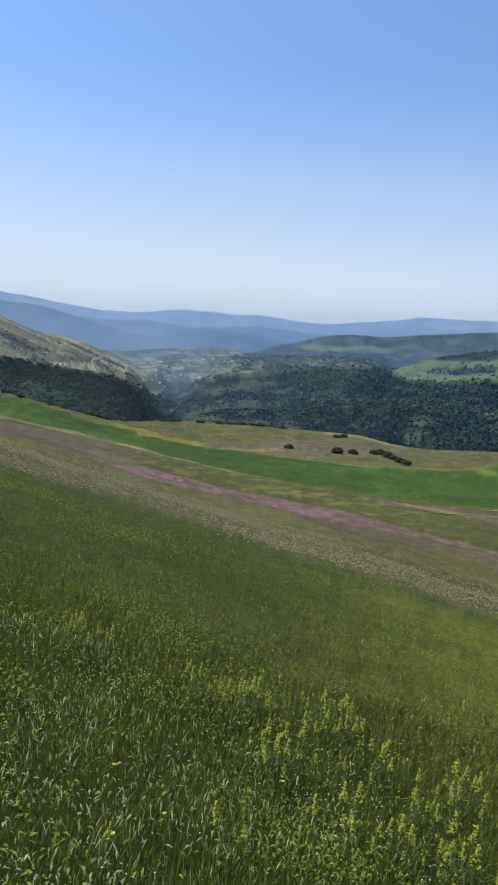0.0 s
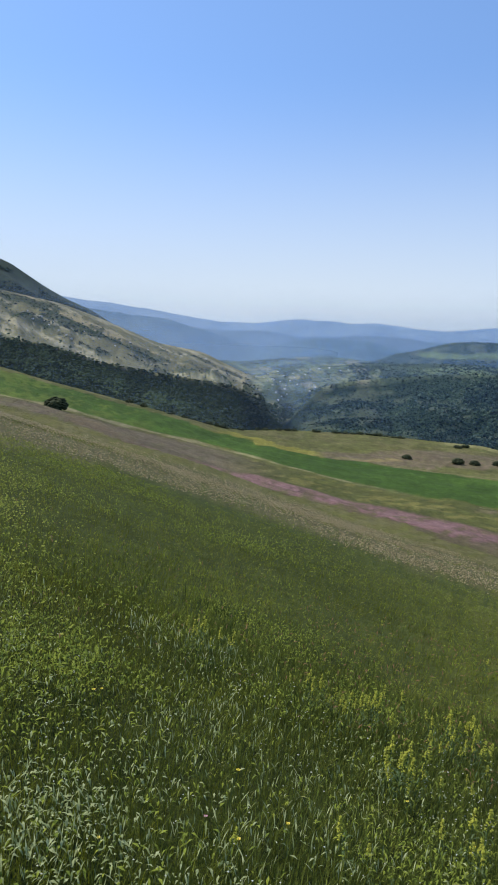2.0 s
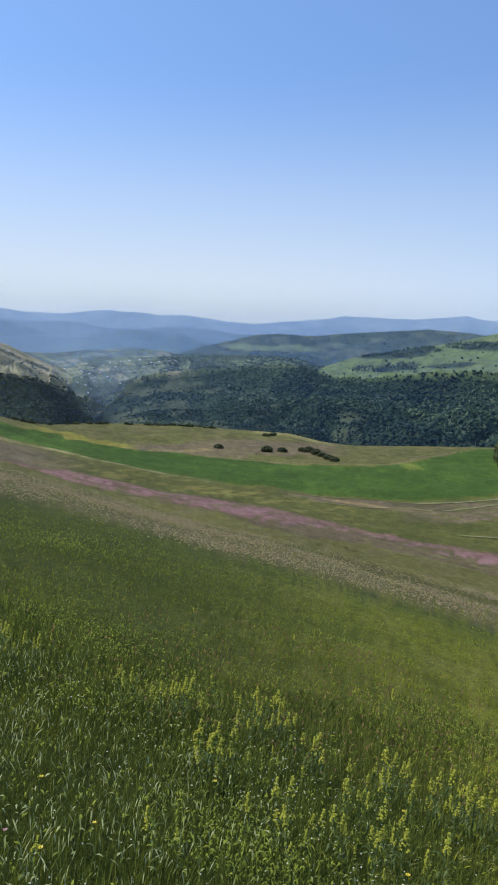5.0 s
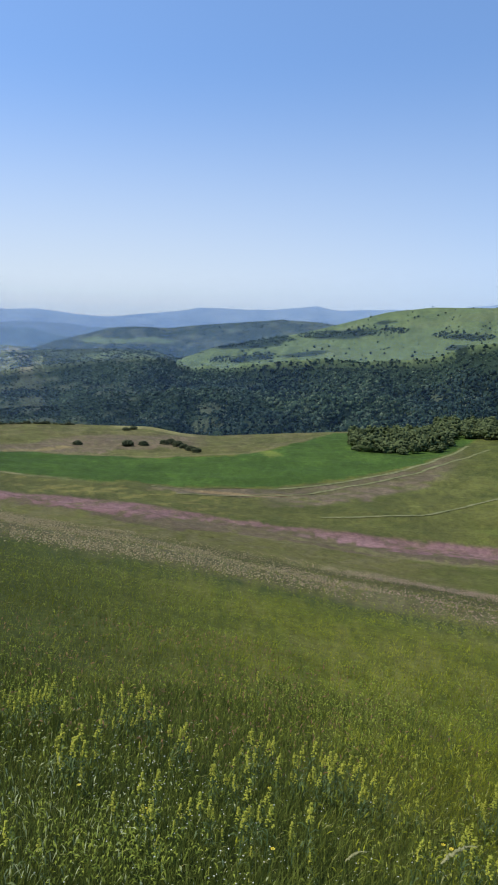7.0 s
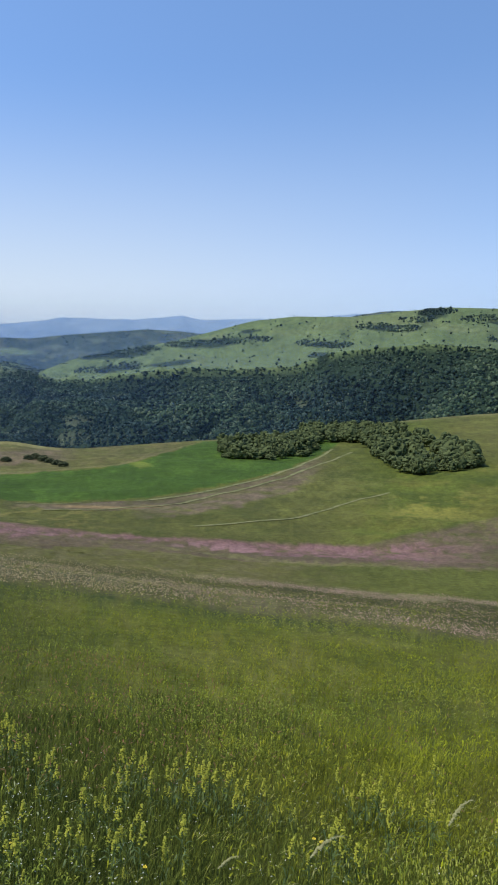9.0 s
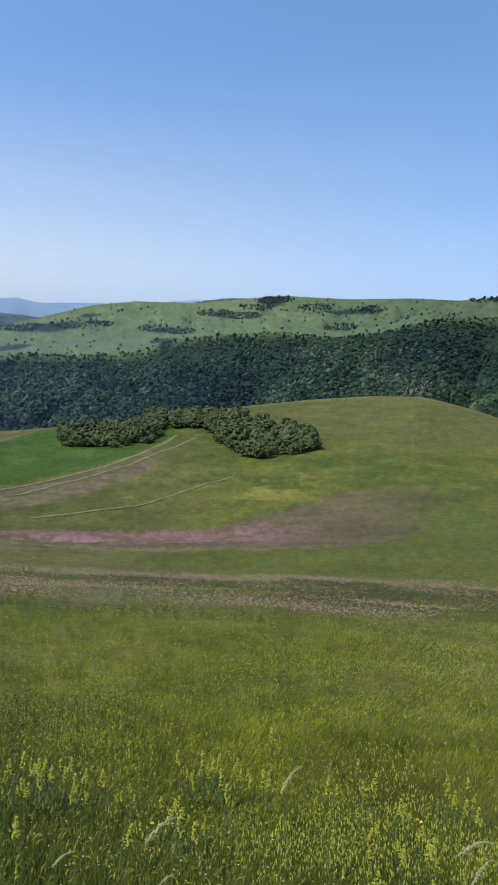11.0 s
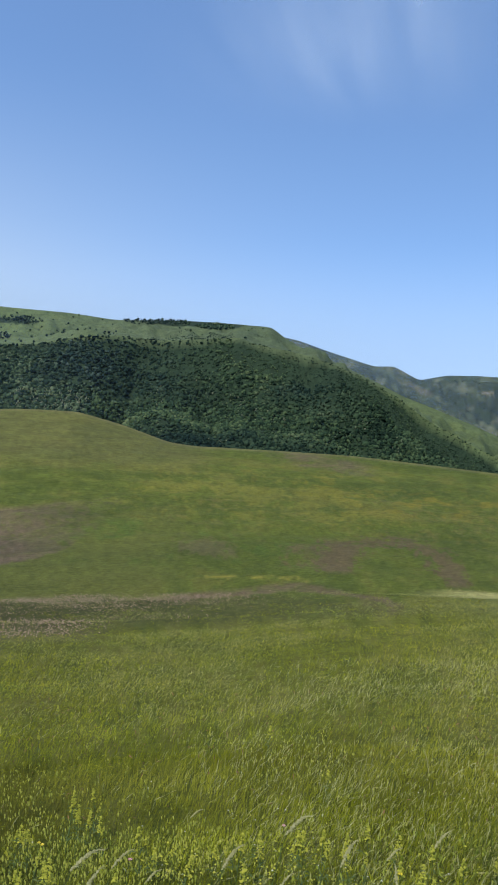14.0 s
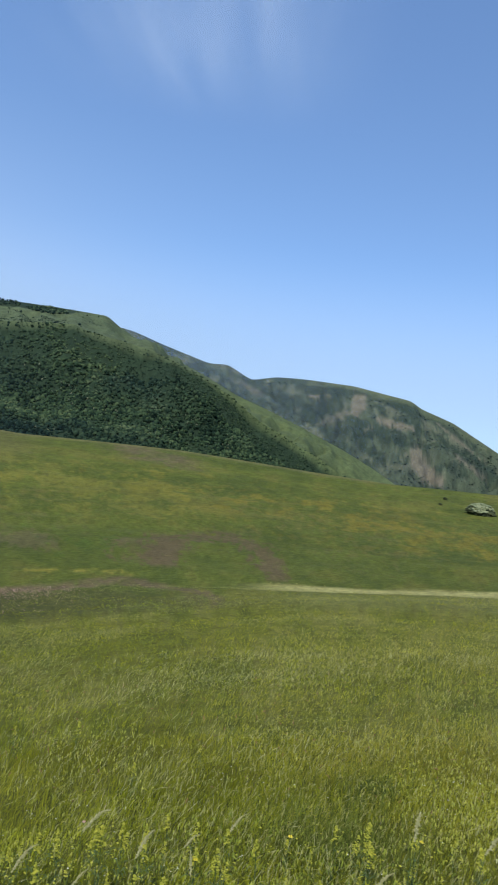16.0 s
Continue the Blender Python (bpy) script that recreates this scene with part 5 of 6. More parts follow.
edge_rows = np.cumsum(STEPS)
tussocks("field_tussocks", 9000, edge_rows[0], edge_rows[2], (0.08, 0.22), "tussocks of grass and wild flowers on the sloping fields", 91)
tussocks("field_tussocks", 12000, edge_rows[2], edge_rows[5], (0.10, 0.28), "tussocks of rough grass on the far fields", 92)
# blossom layer also carries the lit top, the dark leaf layer the shaded underside
HAWTHORN = make_dome("hawthorn", 9, "wide hawthorn on the open hillside, cream-white blossom on top, shade put into the dark leaves below", [("blossom", 300, MAT_HAWTHORN, 0.12, 1.0), ("leaves", 150, MAT_THORN, -0.35, 0.18), ("inner_leaves", 40, MAT_THORN, -0.2, 0.3)])
plant(0, 99.9, -7.75, 8.2, 4.0, protos=[HAWTHORN])
plant(k + 1, 97.2, -7.0, 1.6, 1.2, "small dark shrub on the open hillside", "field bushes", THORNS)
plant(k + 2, 96.9, -7.5, 1.4, 0.8, "small dark shrub on the open hillside", "field bushes", THORNS)


# scattered scrub and copses on the high pasture
def pasture_keep(az, zone, r, z):
    el = math.degrees(math.atan2(z - 1.6, r))
    near = min(math.hypot((az - a) / 1.5, (el - e) / 0.26) for a, e in COPSES) * (1 if az > 13 else 9)
    return rng.random() < (1.0 if near < 1 else 0.02 if az < 57 else 0.004)


COPSES = [(14.7, 1.5), (17.0, 1.6), (19.2, 1.9), (22.4, 2.25), (25.9, 2.4), (28.1, 2.5), (17.9, 0.6), (15.1, 0.3), (32.8, 2.1), (34.5, 1.9),
          (26.9, 2.5), (23.1, 2.3), (37.5, 3.3), (39.8, 3.0), (41.0, 3.7), (42.4, 4.2), (45.6, 3.6), (47.4, 2.0), (49.6, 3.3), (58.7, 3.85), (61, 3.9), (64.5, 3.75)]
places = wood(3400, 12.0, 72.0, 9.1, 11.0, 4.0, 8.5, pasture_keep)
places += wood(420, 59.2, 66.0, 9.95, 10.35, 2.0, 3.2) + wood(40, 67.6, 68.8, 10.3, 10.6, 1.8, 3.0)
scatter("pasture_scrub", LOW_CROWNS, places, MAT_FOREST, "scattered dark green trees and scrub on the high pasture", "scrub")
def scrubby(az, zone, r, z):
    """Scrub keeps to the dark, overgrown ground."""
    i, j = int(np.searchsorted(ZONE[:, 0], zone)), int((az + 34) / DAZ)
    return COVER[i, j].sum() < 0.20 or rng.random() < 0.05


places = wood(4200, -3.0, 42.0, 12.1, 13.0, 3.5, 7.5, scrubby, 0.0, (0.6, 1.0))
scatter("forest", CROWNS, places, MAT_FOREST, "distant dark forest on the ridge behind the pasture", "forest")
places = wood(4600, -33.0, -9.0, 9.2, 10.95, 1.4, 3.8, scrubby)
scatter("hillside_scrub", CROWNS, places, MAT_FOREST, "low scrub and orchard trees on the pale dry slope", "scrub")
places = wood(6500, 71.5, 105.0, 12.05, 12.93, 2.0, 6.0, scrubby, 0.0, (0.5, 0.9), 1.8)
scatter("hillside_scrub", CROWNS, places, MAT_FOREST, "dark scrub in the gullies of the grey mountain", "scrub")


places = wood(5000, -33.5, -18.0, 12.1, 12.86, 4.0, 7.0, lambda az, zone, r, z: value_noise(np.array(az * 0.6), np.array(zone * 6.0), 80) > -0.1)
scatter("forest", CROWNS, places, MAT_FOREST, "dark woods on the mountain above the village", "forest")


# ---- village houses ----
def make_house():
    house = tagged(new("house"), "small pale plastered village house with a pitched sheet roof", "house", "village houses")
    bm = bmesh.new()
    bmesh.ops.create_cube(bm, size=1, matrix=Matrix.Translation((0, 0, 1.3)) @ Matrix.Diagonal((8, 6.4, 3.6, 1)))
    me = bpy.data.meshes.new("wall")
    bm.to_mesh(me)
    bm.free()
    me.materials.append(MAT_PLASTER)
    new("wall", me).parent = house
    bm = bmesh.new()
    ring = [[bm.verts.new((x, y, z)) for y, z in ((-3.7, 2.9), (0, 5.0), (3.7, 2.9), (3.6, 2.7), (-3.6, 2.7))] for x in (-4.4, 4.4)]
    for a in range(5):
        b = (a + 1) % 5
        bm.faces.new((ring[0][a], ring[0][b], ring[1][b], ring[1][a]))
    bm.faces.new(ring[0][::-1])
    bm.faces.new(ring[1])
    bmesh.ops.recalc_face_normals(bm, faces=bm.faces)
    me = bpy.data.meshes.new("roof")
    bm.to_mesh(me)
    bm.free()
    me.materials.append(MAT_ROOF)
    roof = new("roof", me)
    roof.parent = house
    for name, x, y, z, sx, sy, sz, mat in (("window", -2.6, -3.2, 1.8, 1.0, 0.16, 1.2, MAT_GLASS), ("window", 2.6, -3.2, 1.8, 1.0, 0.16, 1.2, MAT_GLASS), ("window", 0.0, 3.2, 1.8, 1.0, 0.16, 1.2, MAT_GLASS),
                                           ("door", 0.0, -3.2, 1.05, 1.0, 0.16, 2.1, MAT_BARK), ("chimney", 2.2, 1.0, 4.7, 0.6, 0.6, 1.4, MAT_PLASTER)):
        bm = bmesh.new()
        bmesh.ops.create_cube(bm, size=1, matrix=Matrix.Translation((x, y, z)) @ Matrix.Diagonal((sx, sy, sz, 1)))
        me = bpy.data.meshes.new(name)
        bm.to_mesh(me)
        bm.free()
        me.materials.append(mat)
        new(name, me).parent = roof if name == "chimney" else house
    return house


def far_spot(az, el, z0, z1):
    """The place on a far slope at that azimuth and height of eye."""
    j = int(np.clip(round((az + 34.0) / DAZ), 0, J_LAST))
    i0, i1 = int(np.searchsorted(ZONE[:, 0], z0)), int(np.searchsorted(ZONE[:, 0], z1))
    e = np.maximum.accumulate(np.degrees(np.arctan2(Z[i0:i1, j] - 1.6, R[i0:i1, j])))
    r = float(np.interp(el, e, R[i0:i1, j]))
    return Vector((r * math.sin(radians(az)), r * math.cos(radians(az)), float(np.interp(r, R[i0:i1, j], Z[i0:i1, j]))))


HOUSE = make_house()
HOMES = [(-25.8, 3.9), (-25.2, 3.3), (-24.5, 2.9), (-23.9, 2.6), (-26.8, 4.3), (-26.4, 3.7), (-23.5, 2.3), (-17.6, 1.7), (-20.2, 1.9), (-24.9, 3.5), (-25.5, 3.6),
         (-8.9, -0.05), (-8.3, -0.2), (-7.8, -0.1), (-6.7, 0.0), (-8.0, 0.1), (-7.2, 0.3), (-6.0, 0.2), (-5.4, 0.4), (-4.6, 0.5), (-22.6, 2.9), (-21.4, 2.4),
         (-7.0, -0.5), (-6.5, -0.8), (-6.9, -0.9), (-6.2, -0.4), (-5.8, -0.2), (-7.5, -0.4), (-5.0, 0.1), (-3.9, 0.6), (-3.1, 0.7), (-19.0, 2.2), (-15.0, 1.3), (-13.0, 1.1),
         (-8.3, -0.9), (-7.9, -1.2), (-7.6, -0.8), (-7.3, -1.4), (-6.9, -1.7), (-7.1, -2.0), (-6.6, -1.1), (-6.4, -1.5), (-8.0, -0.5), (-7.6, -0.3), (-5.6, -0.7), (-4.2, -0.9), (-4.6, -1.2), (-2.2, 0.5), (-1.6, 0.6)]
for n, (az, el) in enumerate(HOMES):
    p = far_spot(az, el, 9.05, 11.0)
    m = Matrix.Translation(p) @ Matrix.Rotation(rng.uniform(0, 3.1), 4, "Z") @ Matrix.Scale(rng.uniform(0.6, 0.8), 4)
    if n:
        copy_thing(HOUSE, m)
    else:
        HOUSE.matrix_basis = m

# ---- high thin cloud ----
az = np.linspace(54, 92, 40)
cl = air_material("cirrus", (0.74, 0.86, 1.0), 1.0, 5e4, 6e4)
nt = cl.node_tree
mask = noise_node(nt.nodes, nt.links, 0.0022, 4, 0.55, (1.0, 7.0, 1.0))
fib = noise_node(nt.nodes, nt.links, 0.006, 3, 0.5, (1.0, 7.0, 1.0))
mul = nt.nodes.new("ShaderNodeMath")
mul.operation = "MULTIPLY"
nt.links.new(ramp(nt.nodes, nt.links, mask.outputs["Fac"], [(0.30, grey(0.30)), (0.66, grey(1.0))]), mul.inputs[0])
nt.links.new(ramp(nt.nodes, nt.links, fib.outputs["Fac"], [(0.32, grey(0.45)), (0.68, grey(1.0))]), mul.inputs[1])
for node in list(nt.nodes):                          # fibres drawn out by the high wind
    if node.type == "MAPPING":
        node.vector_type = "TEXTURE"
        node.inputs["Rotation"].default_value = (0.0, 0.0, radians(-84))
    if node.type == "MAP_RANGE":
        nt.links.new(mul.outputs[0], node.outputs[0].links[0].to_node.inputs[0])
els = np.linspace(17, 36, 20)
ga, ge = np.meshgrid(az, els)
reach = 1400.0 / np.tan(np.radians(ge))              # a level sheet high above the hills
verts = np.stack([reach * np.sin(np.radians(ga)), reach * np.cos(np.radians(ga)), 1400.0 + 0 * ga], -1).reshape(-1, 3)
i, j = np.meshgrid(np.arange(19), np.arange(39), indexing="ij")
cloud = mesh_object("cirrus_cloud", verts, np.stack([i * 40 + j, i * 40 + j + 1, (i + 1) * 40 + j + 1, (i + 1) * 40 + j], -1).reshape(-1, 4), cl)
tagged(cloud, "faint wisp of white cirrus in the blue sky", "cloud", kind="stuff")
thin = 0.46 * np.exp(-((ga - 73.5 - 0.25 * (ge - 24)) / 9.5) ** 2) * smooth(ge, 18.5, 25) * (1 - smooth(ge, 33, 36)) * (1 - smooth(ga, 84, 91)) * smooth(ga, 55, 62)
att = cloud.data.color_attributes.new("thin", "FLOAT_COLOR", "POINT")
att.data.foreach_set("color", np.repeat(thin.reshape(-1, 1), 4, 1).astype(np.float32).ravel())

# ---- the hay meadow at the camera's feet ----
WIND = np.array([math.sin(radians(115)), math.cos(radians(115))])



def land_many(x, y):
    """Heights of the near ground (a plain slope by azimuth inside the flower strip)."""
    az, r = np.degrees(np.arctan2(x, y)), np.hypot(x, y)
    rows = sum(STEPS[:3])
    jf = np.interp(np.where(az < -34.0, az + 360.0, az), np.append(AZ, 326.0), np.arange(len(AZ) + 1))
    j = np.minimum(jf.astype(int), len(AZ) - 2)
    ring = R[:rows + 1, J_LAST // 2]
    fi = np.interp(r, ring, np.arange(rows + 1))
    i = np.clip(fi.astype(int), 0, rows - 1)
    a, b = fi - i, jf - j
    return (Z[i, j] * (1 - a) + Z[i + 1, j] * a) * (1 - b) + (Z[i, j + 1] * (1 - a) + Z[i + 1, j + 1] * a) * b


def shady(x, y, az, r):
    """Where the darker grass grows: a patch near the path and a few tufts."""
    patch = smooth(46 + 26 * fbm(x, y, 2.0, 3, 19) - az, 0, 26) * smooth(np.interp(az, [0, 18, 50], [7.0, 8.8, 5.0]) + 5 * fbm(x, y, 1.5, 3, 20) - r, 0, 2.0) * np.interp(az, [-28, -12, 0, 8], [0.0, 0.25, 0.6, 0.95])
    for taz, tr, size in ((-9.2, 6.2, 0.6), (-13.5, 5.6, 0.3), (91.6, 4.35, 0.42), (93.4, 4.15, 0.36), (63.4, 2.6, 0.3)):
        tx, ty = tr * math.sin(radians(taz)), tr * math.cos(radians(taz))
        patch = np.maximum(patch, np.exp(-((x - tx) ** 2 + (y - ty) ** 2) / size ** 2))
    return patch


def sow(count, r0, r1, power, seed, keep=None):
    """Places in front of the camera, thinning out with distance."""
    g = np.random.default_rng(seed)
    out = []
    n = 0
    while n < count:
        u = g.random(count)
        e = 2.0 - power
        r = (r0 ** e + u * (r1 ** e - r0 ** e)) ** (1 / e)
        az = g.uniform(-33, 105, count)
        x, y = r * np.sin(np.radians(az)), r * np.cos(np.radians(az))
        ok = np.ones(count, bool) if keep is None else keep(x, y, az, r, g)
        out.append(np.stack([x, y, az, r], -1)[ok])
        n += int(ok.sum())
    return np.concatenate(out)[:count], g


def blades(name, spots, g, height, width, lean, mat, label, category, tuft=0.5, fine=False):
    """Bent, tapering blades of grass joined into one mesh."""
    x, y, az, r = spots.T
    n = len(x)
    z = land_many(x, y)
    swell = fbm(x, y, 2.3, 3, 3)
    h = height[0] + (height[1] - height[0]) * g.random(n)
    h = h * (1 + tuft * swell)
    h = h * np.clip(6.0 / r, 0.1, 1.0) ** 0.75
    w = (width[0] + (width[1] - width[0]) * g.random(n)) * np.clip(r / 4.0, 1.0, 12.0) ** 0.72
    th = g.uniform(0, 2 * np.pi, n)
    gust = 0.5 + 0.9 * np.clip(fbm(x, y, 5.0, 3, 8) + 0.3, 0, 1)
    lx = WIND[0] * lean * gust + np.cos(th) * g.uniform(0.05, 0.55, n)
    ly = WIND[1] * lean * gust + np.sin(th) * g.uniform(0.05, 0.55, n)
    face = g.uniform(0, np.pi, n)
    wx, wy = np.cos(face) * w / 2, np.sin(face) * w / 2
    base = np.stack([x, y, z - 0.02], -1)

    def at(t, k):
        d = np.stack([lx * h * t * t, ly * h * t * t, h * t * (1 - 0.22 * t * np.hypot(lx, ly))], -1)
        return base + d + np.stack([wx, wy, 0 * wx], -1) * k

    if fine:                                         # further off a blade is one tapering, leaning face
        verts = np.stack([at(0.1, -1), at(0.1, 1), at(1, 0)], 1).reshape(-1, 3)
        return tagged(mesh_object(name, verts, np.arange(3 * n).reshape(-1, 3), mat, smooth=False), label, category, kind="stuff")
    verts = np.stack([at(0, -0.8), at(0, 0.8), at(0.5, -1), at(0.5, 1), at(1, 0)], 1).reshape(-1, 3)
    o = np.arange(n)[:, None] * 5
    tris = np.concatenate([o + np.array([[0, 1, 3]]), o + np.array([[0, 3, 2]]), o + np.array([[2, 3, 4]])], 1).reshape(-1, 3)
    return tagged(mesh_object(name, verts, tris, mat, smooth=False), label, category, kind="stuff")


spots, g = sow(100000, 0.8, 7.0, 1.2, 11, lambda x, y, az, r, g: g.random(len(x)) > shady(x, y, az, r))
rank = spots[:, 2] + g.normal(0, 8, len(spots)) + 40 * fbm(spots[:, 0], spots[:, 1], 1.4, 3, 67) < 58
blades("meadow_grass", spots[~rank], g, (0.06, 0.16), (0.0016, 0.0034), 0.3, MAT_GRASS, "dense green meadow grass", "grass", 0.9)
blades("lush_meadow_grass", spots[rank], g, (0.06, 0.16), (0.0016, 0.0034), 0.3, MAT_LUSH, "dense deep green meadow grass", "grass", 0.9)
spots, g = sow(270000, 4.5, 47.0, 1.35, 13, lambda x, y, az, r, g: (g.random(len(x)) > shady(x, y, az, r)) & ~((az > 82) & (r > 42)))
lush = spots[:, 2] + g.normal(0, 7, len(spots)) + 30 * fbm(spots[:, 0], spots[:, 1], 6.0, 3, 29) < 20
ripe = ~lush & (spots[:, 2] + g.normal(0, 5, len(spots)) + 24 * fbm(spots[:, 0], spots[:, 1], 5.0, 3, 30) > 86)
blades("ripe_meadow_grass", spots[ripe], g, (0.07, 0.18), (0.0020, 0.0038), 0.4, MAT_RIPE, "yellowing hay grass on the dry part of the meadow", "grass", 0.9, True)
lush_or_ripe = lush | ripe
blades("far_meadow_grass", spots[~lush_or_ripe], g, (0.07, 0.18), (0.0020, 0.0038), 0.4, MAT_GRASS, "green hay meadow ruffled by the wind", "grass", 0.9, True)
blades("lush_meadow_grass", spots[lush], g, (0.07, 0.20), (0.0020, 0.0040), 0.3, MAT_LUSH, "deep green lush part of the hay meadow", "grass", 0.9, True)
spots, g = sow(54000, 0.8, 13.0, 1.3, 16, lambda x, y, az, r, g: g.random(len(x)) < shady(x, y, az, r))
blades("dark_grass", spots, g, (0.10, 0.25), (0.0018, 0.0042), 0.15, MAT_DARKGRASS, "dark bluish green grass in a patch near the path", "grass", 0.8)
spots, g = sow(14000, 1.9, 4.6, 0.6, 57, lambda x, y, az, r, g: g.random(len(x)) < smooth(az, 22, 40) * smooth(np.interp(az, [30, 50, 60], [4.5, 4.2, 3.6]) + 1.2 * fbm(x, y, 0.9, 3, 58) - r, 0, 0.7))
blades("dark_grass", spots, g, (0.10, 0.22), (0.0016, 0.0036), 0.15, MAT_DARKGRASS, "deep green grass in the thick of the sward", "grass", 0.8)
spots, g = sow(5000, 0.9, 20.0, 1.5, 18, lambda x, y, az, r, g: g.random(len(x)) > shady(x, y, az, r))
blades("tall_grass", spots, g, (0.16, 0.28), (0.002, 0.0036), 0.3, MAT_GRASS, "tall green meadow grass bent by the wind", "grass")
spots, g = sow(9000, 0.4, 12.0, 1.2, 17)
spots[:, 2] = 105 + g.random(len(spots)) * 222       # the same sward goes on behind
spots[:, 0], spots[:, 1] = spots[:, 3] * np.sin(np.radians(spots[:, 2])), spots[:, 3] * np.cos(np.radians(spots[:, 2]))
deep = spots[:, 2] + g.normal(0, 8, len(spots)) > 285
blades("meadow_grass", spots[~deep], g, (0.12, 0.28), (0.006, 0.010), 0.28, MAT_GRASS, "tall green meadow grass bent by the wind", "grass")
blades("lush_meadow_grass", spots[deep], g, (0.12, 0.28), (0.006, 0.010), 0.28, MAT_LUSH, "tall deep green meadow grass", "grass")


def flecks(name, spots, g, length, width, rise, mat, label, blown=False, erect=False):
    """Small leaves of herbs and broad grasses, each a bent pair of faces on the top of the sward."""
    x, y, az, r = spots.T
    n = len(x)
    grow = np.clip(r / 4.0, 1.0, 9.0) ** 0.42
    l, w = g.uniform(*length, n) * grow, g.uniform(*width, n) * grow
    a, tilt = g.uniform(0, 2 * np.pi, n), g.uniform(-0.3, 1.3, n)
    if blown:                                        # heads that the wind turns one way
        a, tilt = math.atan2(WIND[1], WIND[0]) + g.normal(0, 0.55, n), g.uniform(0.1, 1.0, n)
    if erect:
        tilt = g.uniform(0.7, 1.5, n)
    d = np.stack([np.cos(a) * np.cos(tilt), np.sin(a) * np.cos(tilt), np.sin(tilt)], -1)
    side = np.stack([-np.sin(a), np.cos(a), g.normal(0, 0.3, n)], -1)
    p = np.stack([x, y, land_many(x, y) + g.uniform(*rise, n) * np.clip(6.0 / r, 0.2, 1.0) ** 0.6], -1)
    m = p + d * (l * 0.5)[:, None] + np.array([0, 0, 0.006])
    verts = np.stack([p, m - side * (w / 2)[:, None], p + d * l[:, None], m + side * (w / 2)[:, None]], 1).reshape(-1, 3)
    o = np.arange(n)[:, None] * 4
    tris = np.concatenate([o + np.array([[0, 1, 3]]), o + np.array([[1, 2, 3]])], 1).reshape(-1, 3)
    return tagged(mesh_object(name, verts, tris, mat, smooth=False), label, "leaves", kind="stuff")


spots, g = sow(50000, 1.2, 40.0, 1.35, 22, lambda x, y, az, r, g: g.random(len(x)) < (0.35 + 1.3 * fbm(x, y, 1.6, 3, 13)) * (1 - 0.7 * shady(x, y, az, r)) * ~((az > 82) & (r > 39)))
east = spots[:, 2] + g.normal(0, 8, len(spots)) > 24
flecks("meadow_herbs", spots[east], g, (0.022, 0.055), (0.005, 0.011), (0.08, 0.24), MAT_GRASS, "small leaves of meadow herbs among the grass")
flecks("meadow_herbs", spots[~east], g, (0.022, 0.055), (0.005, 0.011), (0.08, 0.24), MAT_HERB, "small deep green leaves of meadow herbs")
def silvery(x, y, az, r, g):
    """Pale herbs, leaf glints put into their colour: dense in one clump at the path's edge, else a loose sprinkling
    that thins out.
    """
    clump = np.exp(-((az + 21) / 7.0) ** 2 - ((r - 1.75) / 0.45) ** 2)
    loose = np.clip((24 - az) / 70, 0.02, 0.6) * (1 - smooth(r, 3.0, 6.0)) * (0.06 + 2.2 * np.clip(fbm(x, y, 0.5, 3, 14) + 0.02, 0, 1))
    return g.random(len(x)) < np.maximum(0.6 * clump, 0.6 * loose)


spots, g = sow(4200, 1.1, 7.0, 1.0, 12, silvery)
flecks("pale_glint_leaves", spots, g, (0.014, 0.040), (0.005, 0.012), (0.10, 0.26), MAT_PALE, "pale silvery leaves in the grass, glints put into their colour")
spots, g = sow(2600, 1.5, 6.0, 0.8, 59, lambda x, y, az, r, g: g.random(len(x)) < np.clip((14 - az) / 34, 0, 1) * (0.05 + 2.0 * np.clip(fbm(x, y, 0.8, 3, 60) + 0.05, 0, 1)))
flecks("pale_glint_leaves", spots, g, (0.03, 0.075), (0.0034, 0.0072), (0.08, 0.22), MAT_PALE, "pale upright grass leaves, sun glint put into their colour", False, True)
spots, g = sow(3600, 1.3, 5.0, 0.8, 75, lambda x, y, az, r, g: g.random(len(x)) < (1 - smooth(az, -22, 2)) * (0.06 + 2.0 * np.clip(fbm(x, y, 0.6, 3, 76), 0, 1)))
flecks("weed_leaves", spots, g, (0.016, 0.042), (0.006, 0.013), (0.08, 0.24), MAT_WEED, "bright yellow-green leaves of weeds beside the path")
spots, g = sow(3000, 1.9, 4.2, 0.5, 63, lambda x, y, az, r, g: g.random(len(x)) < smooth(az, 26, 42) * (0.1 + 2.0 * np.clip(fbm(x, y, 0.6, 3, 64), 0, 1)))
flecks("weed_leaves", spots, g, (0.018, 0.045), (0.005, 0.011), (0.10, 0.26), MAT_WEED, "yellow-green leaves crowding the near grass", False, True)
spots, g = sow(42000, 3.0, 46.0, 1.2, 14, lambda x, y, az, r, g: g.random(len(x)) < (0.35 + 1.5 * fbm(x, y, 3.5, 3, 15)) * np.clip((az + 5) / 50, 0.25, 1) * ~((az > 82) & (r > 42)))
flecks("seed_heads", spots, g, (0.03, 0.07), (0.0022, 0.0045), (0.12, 0.24), MAT_SEED, "pale grass seed heads over the green meadow", True)


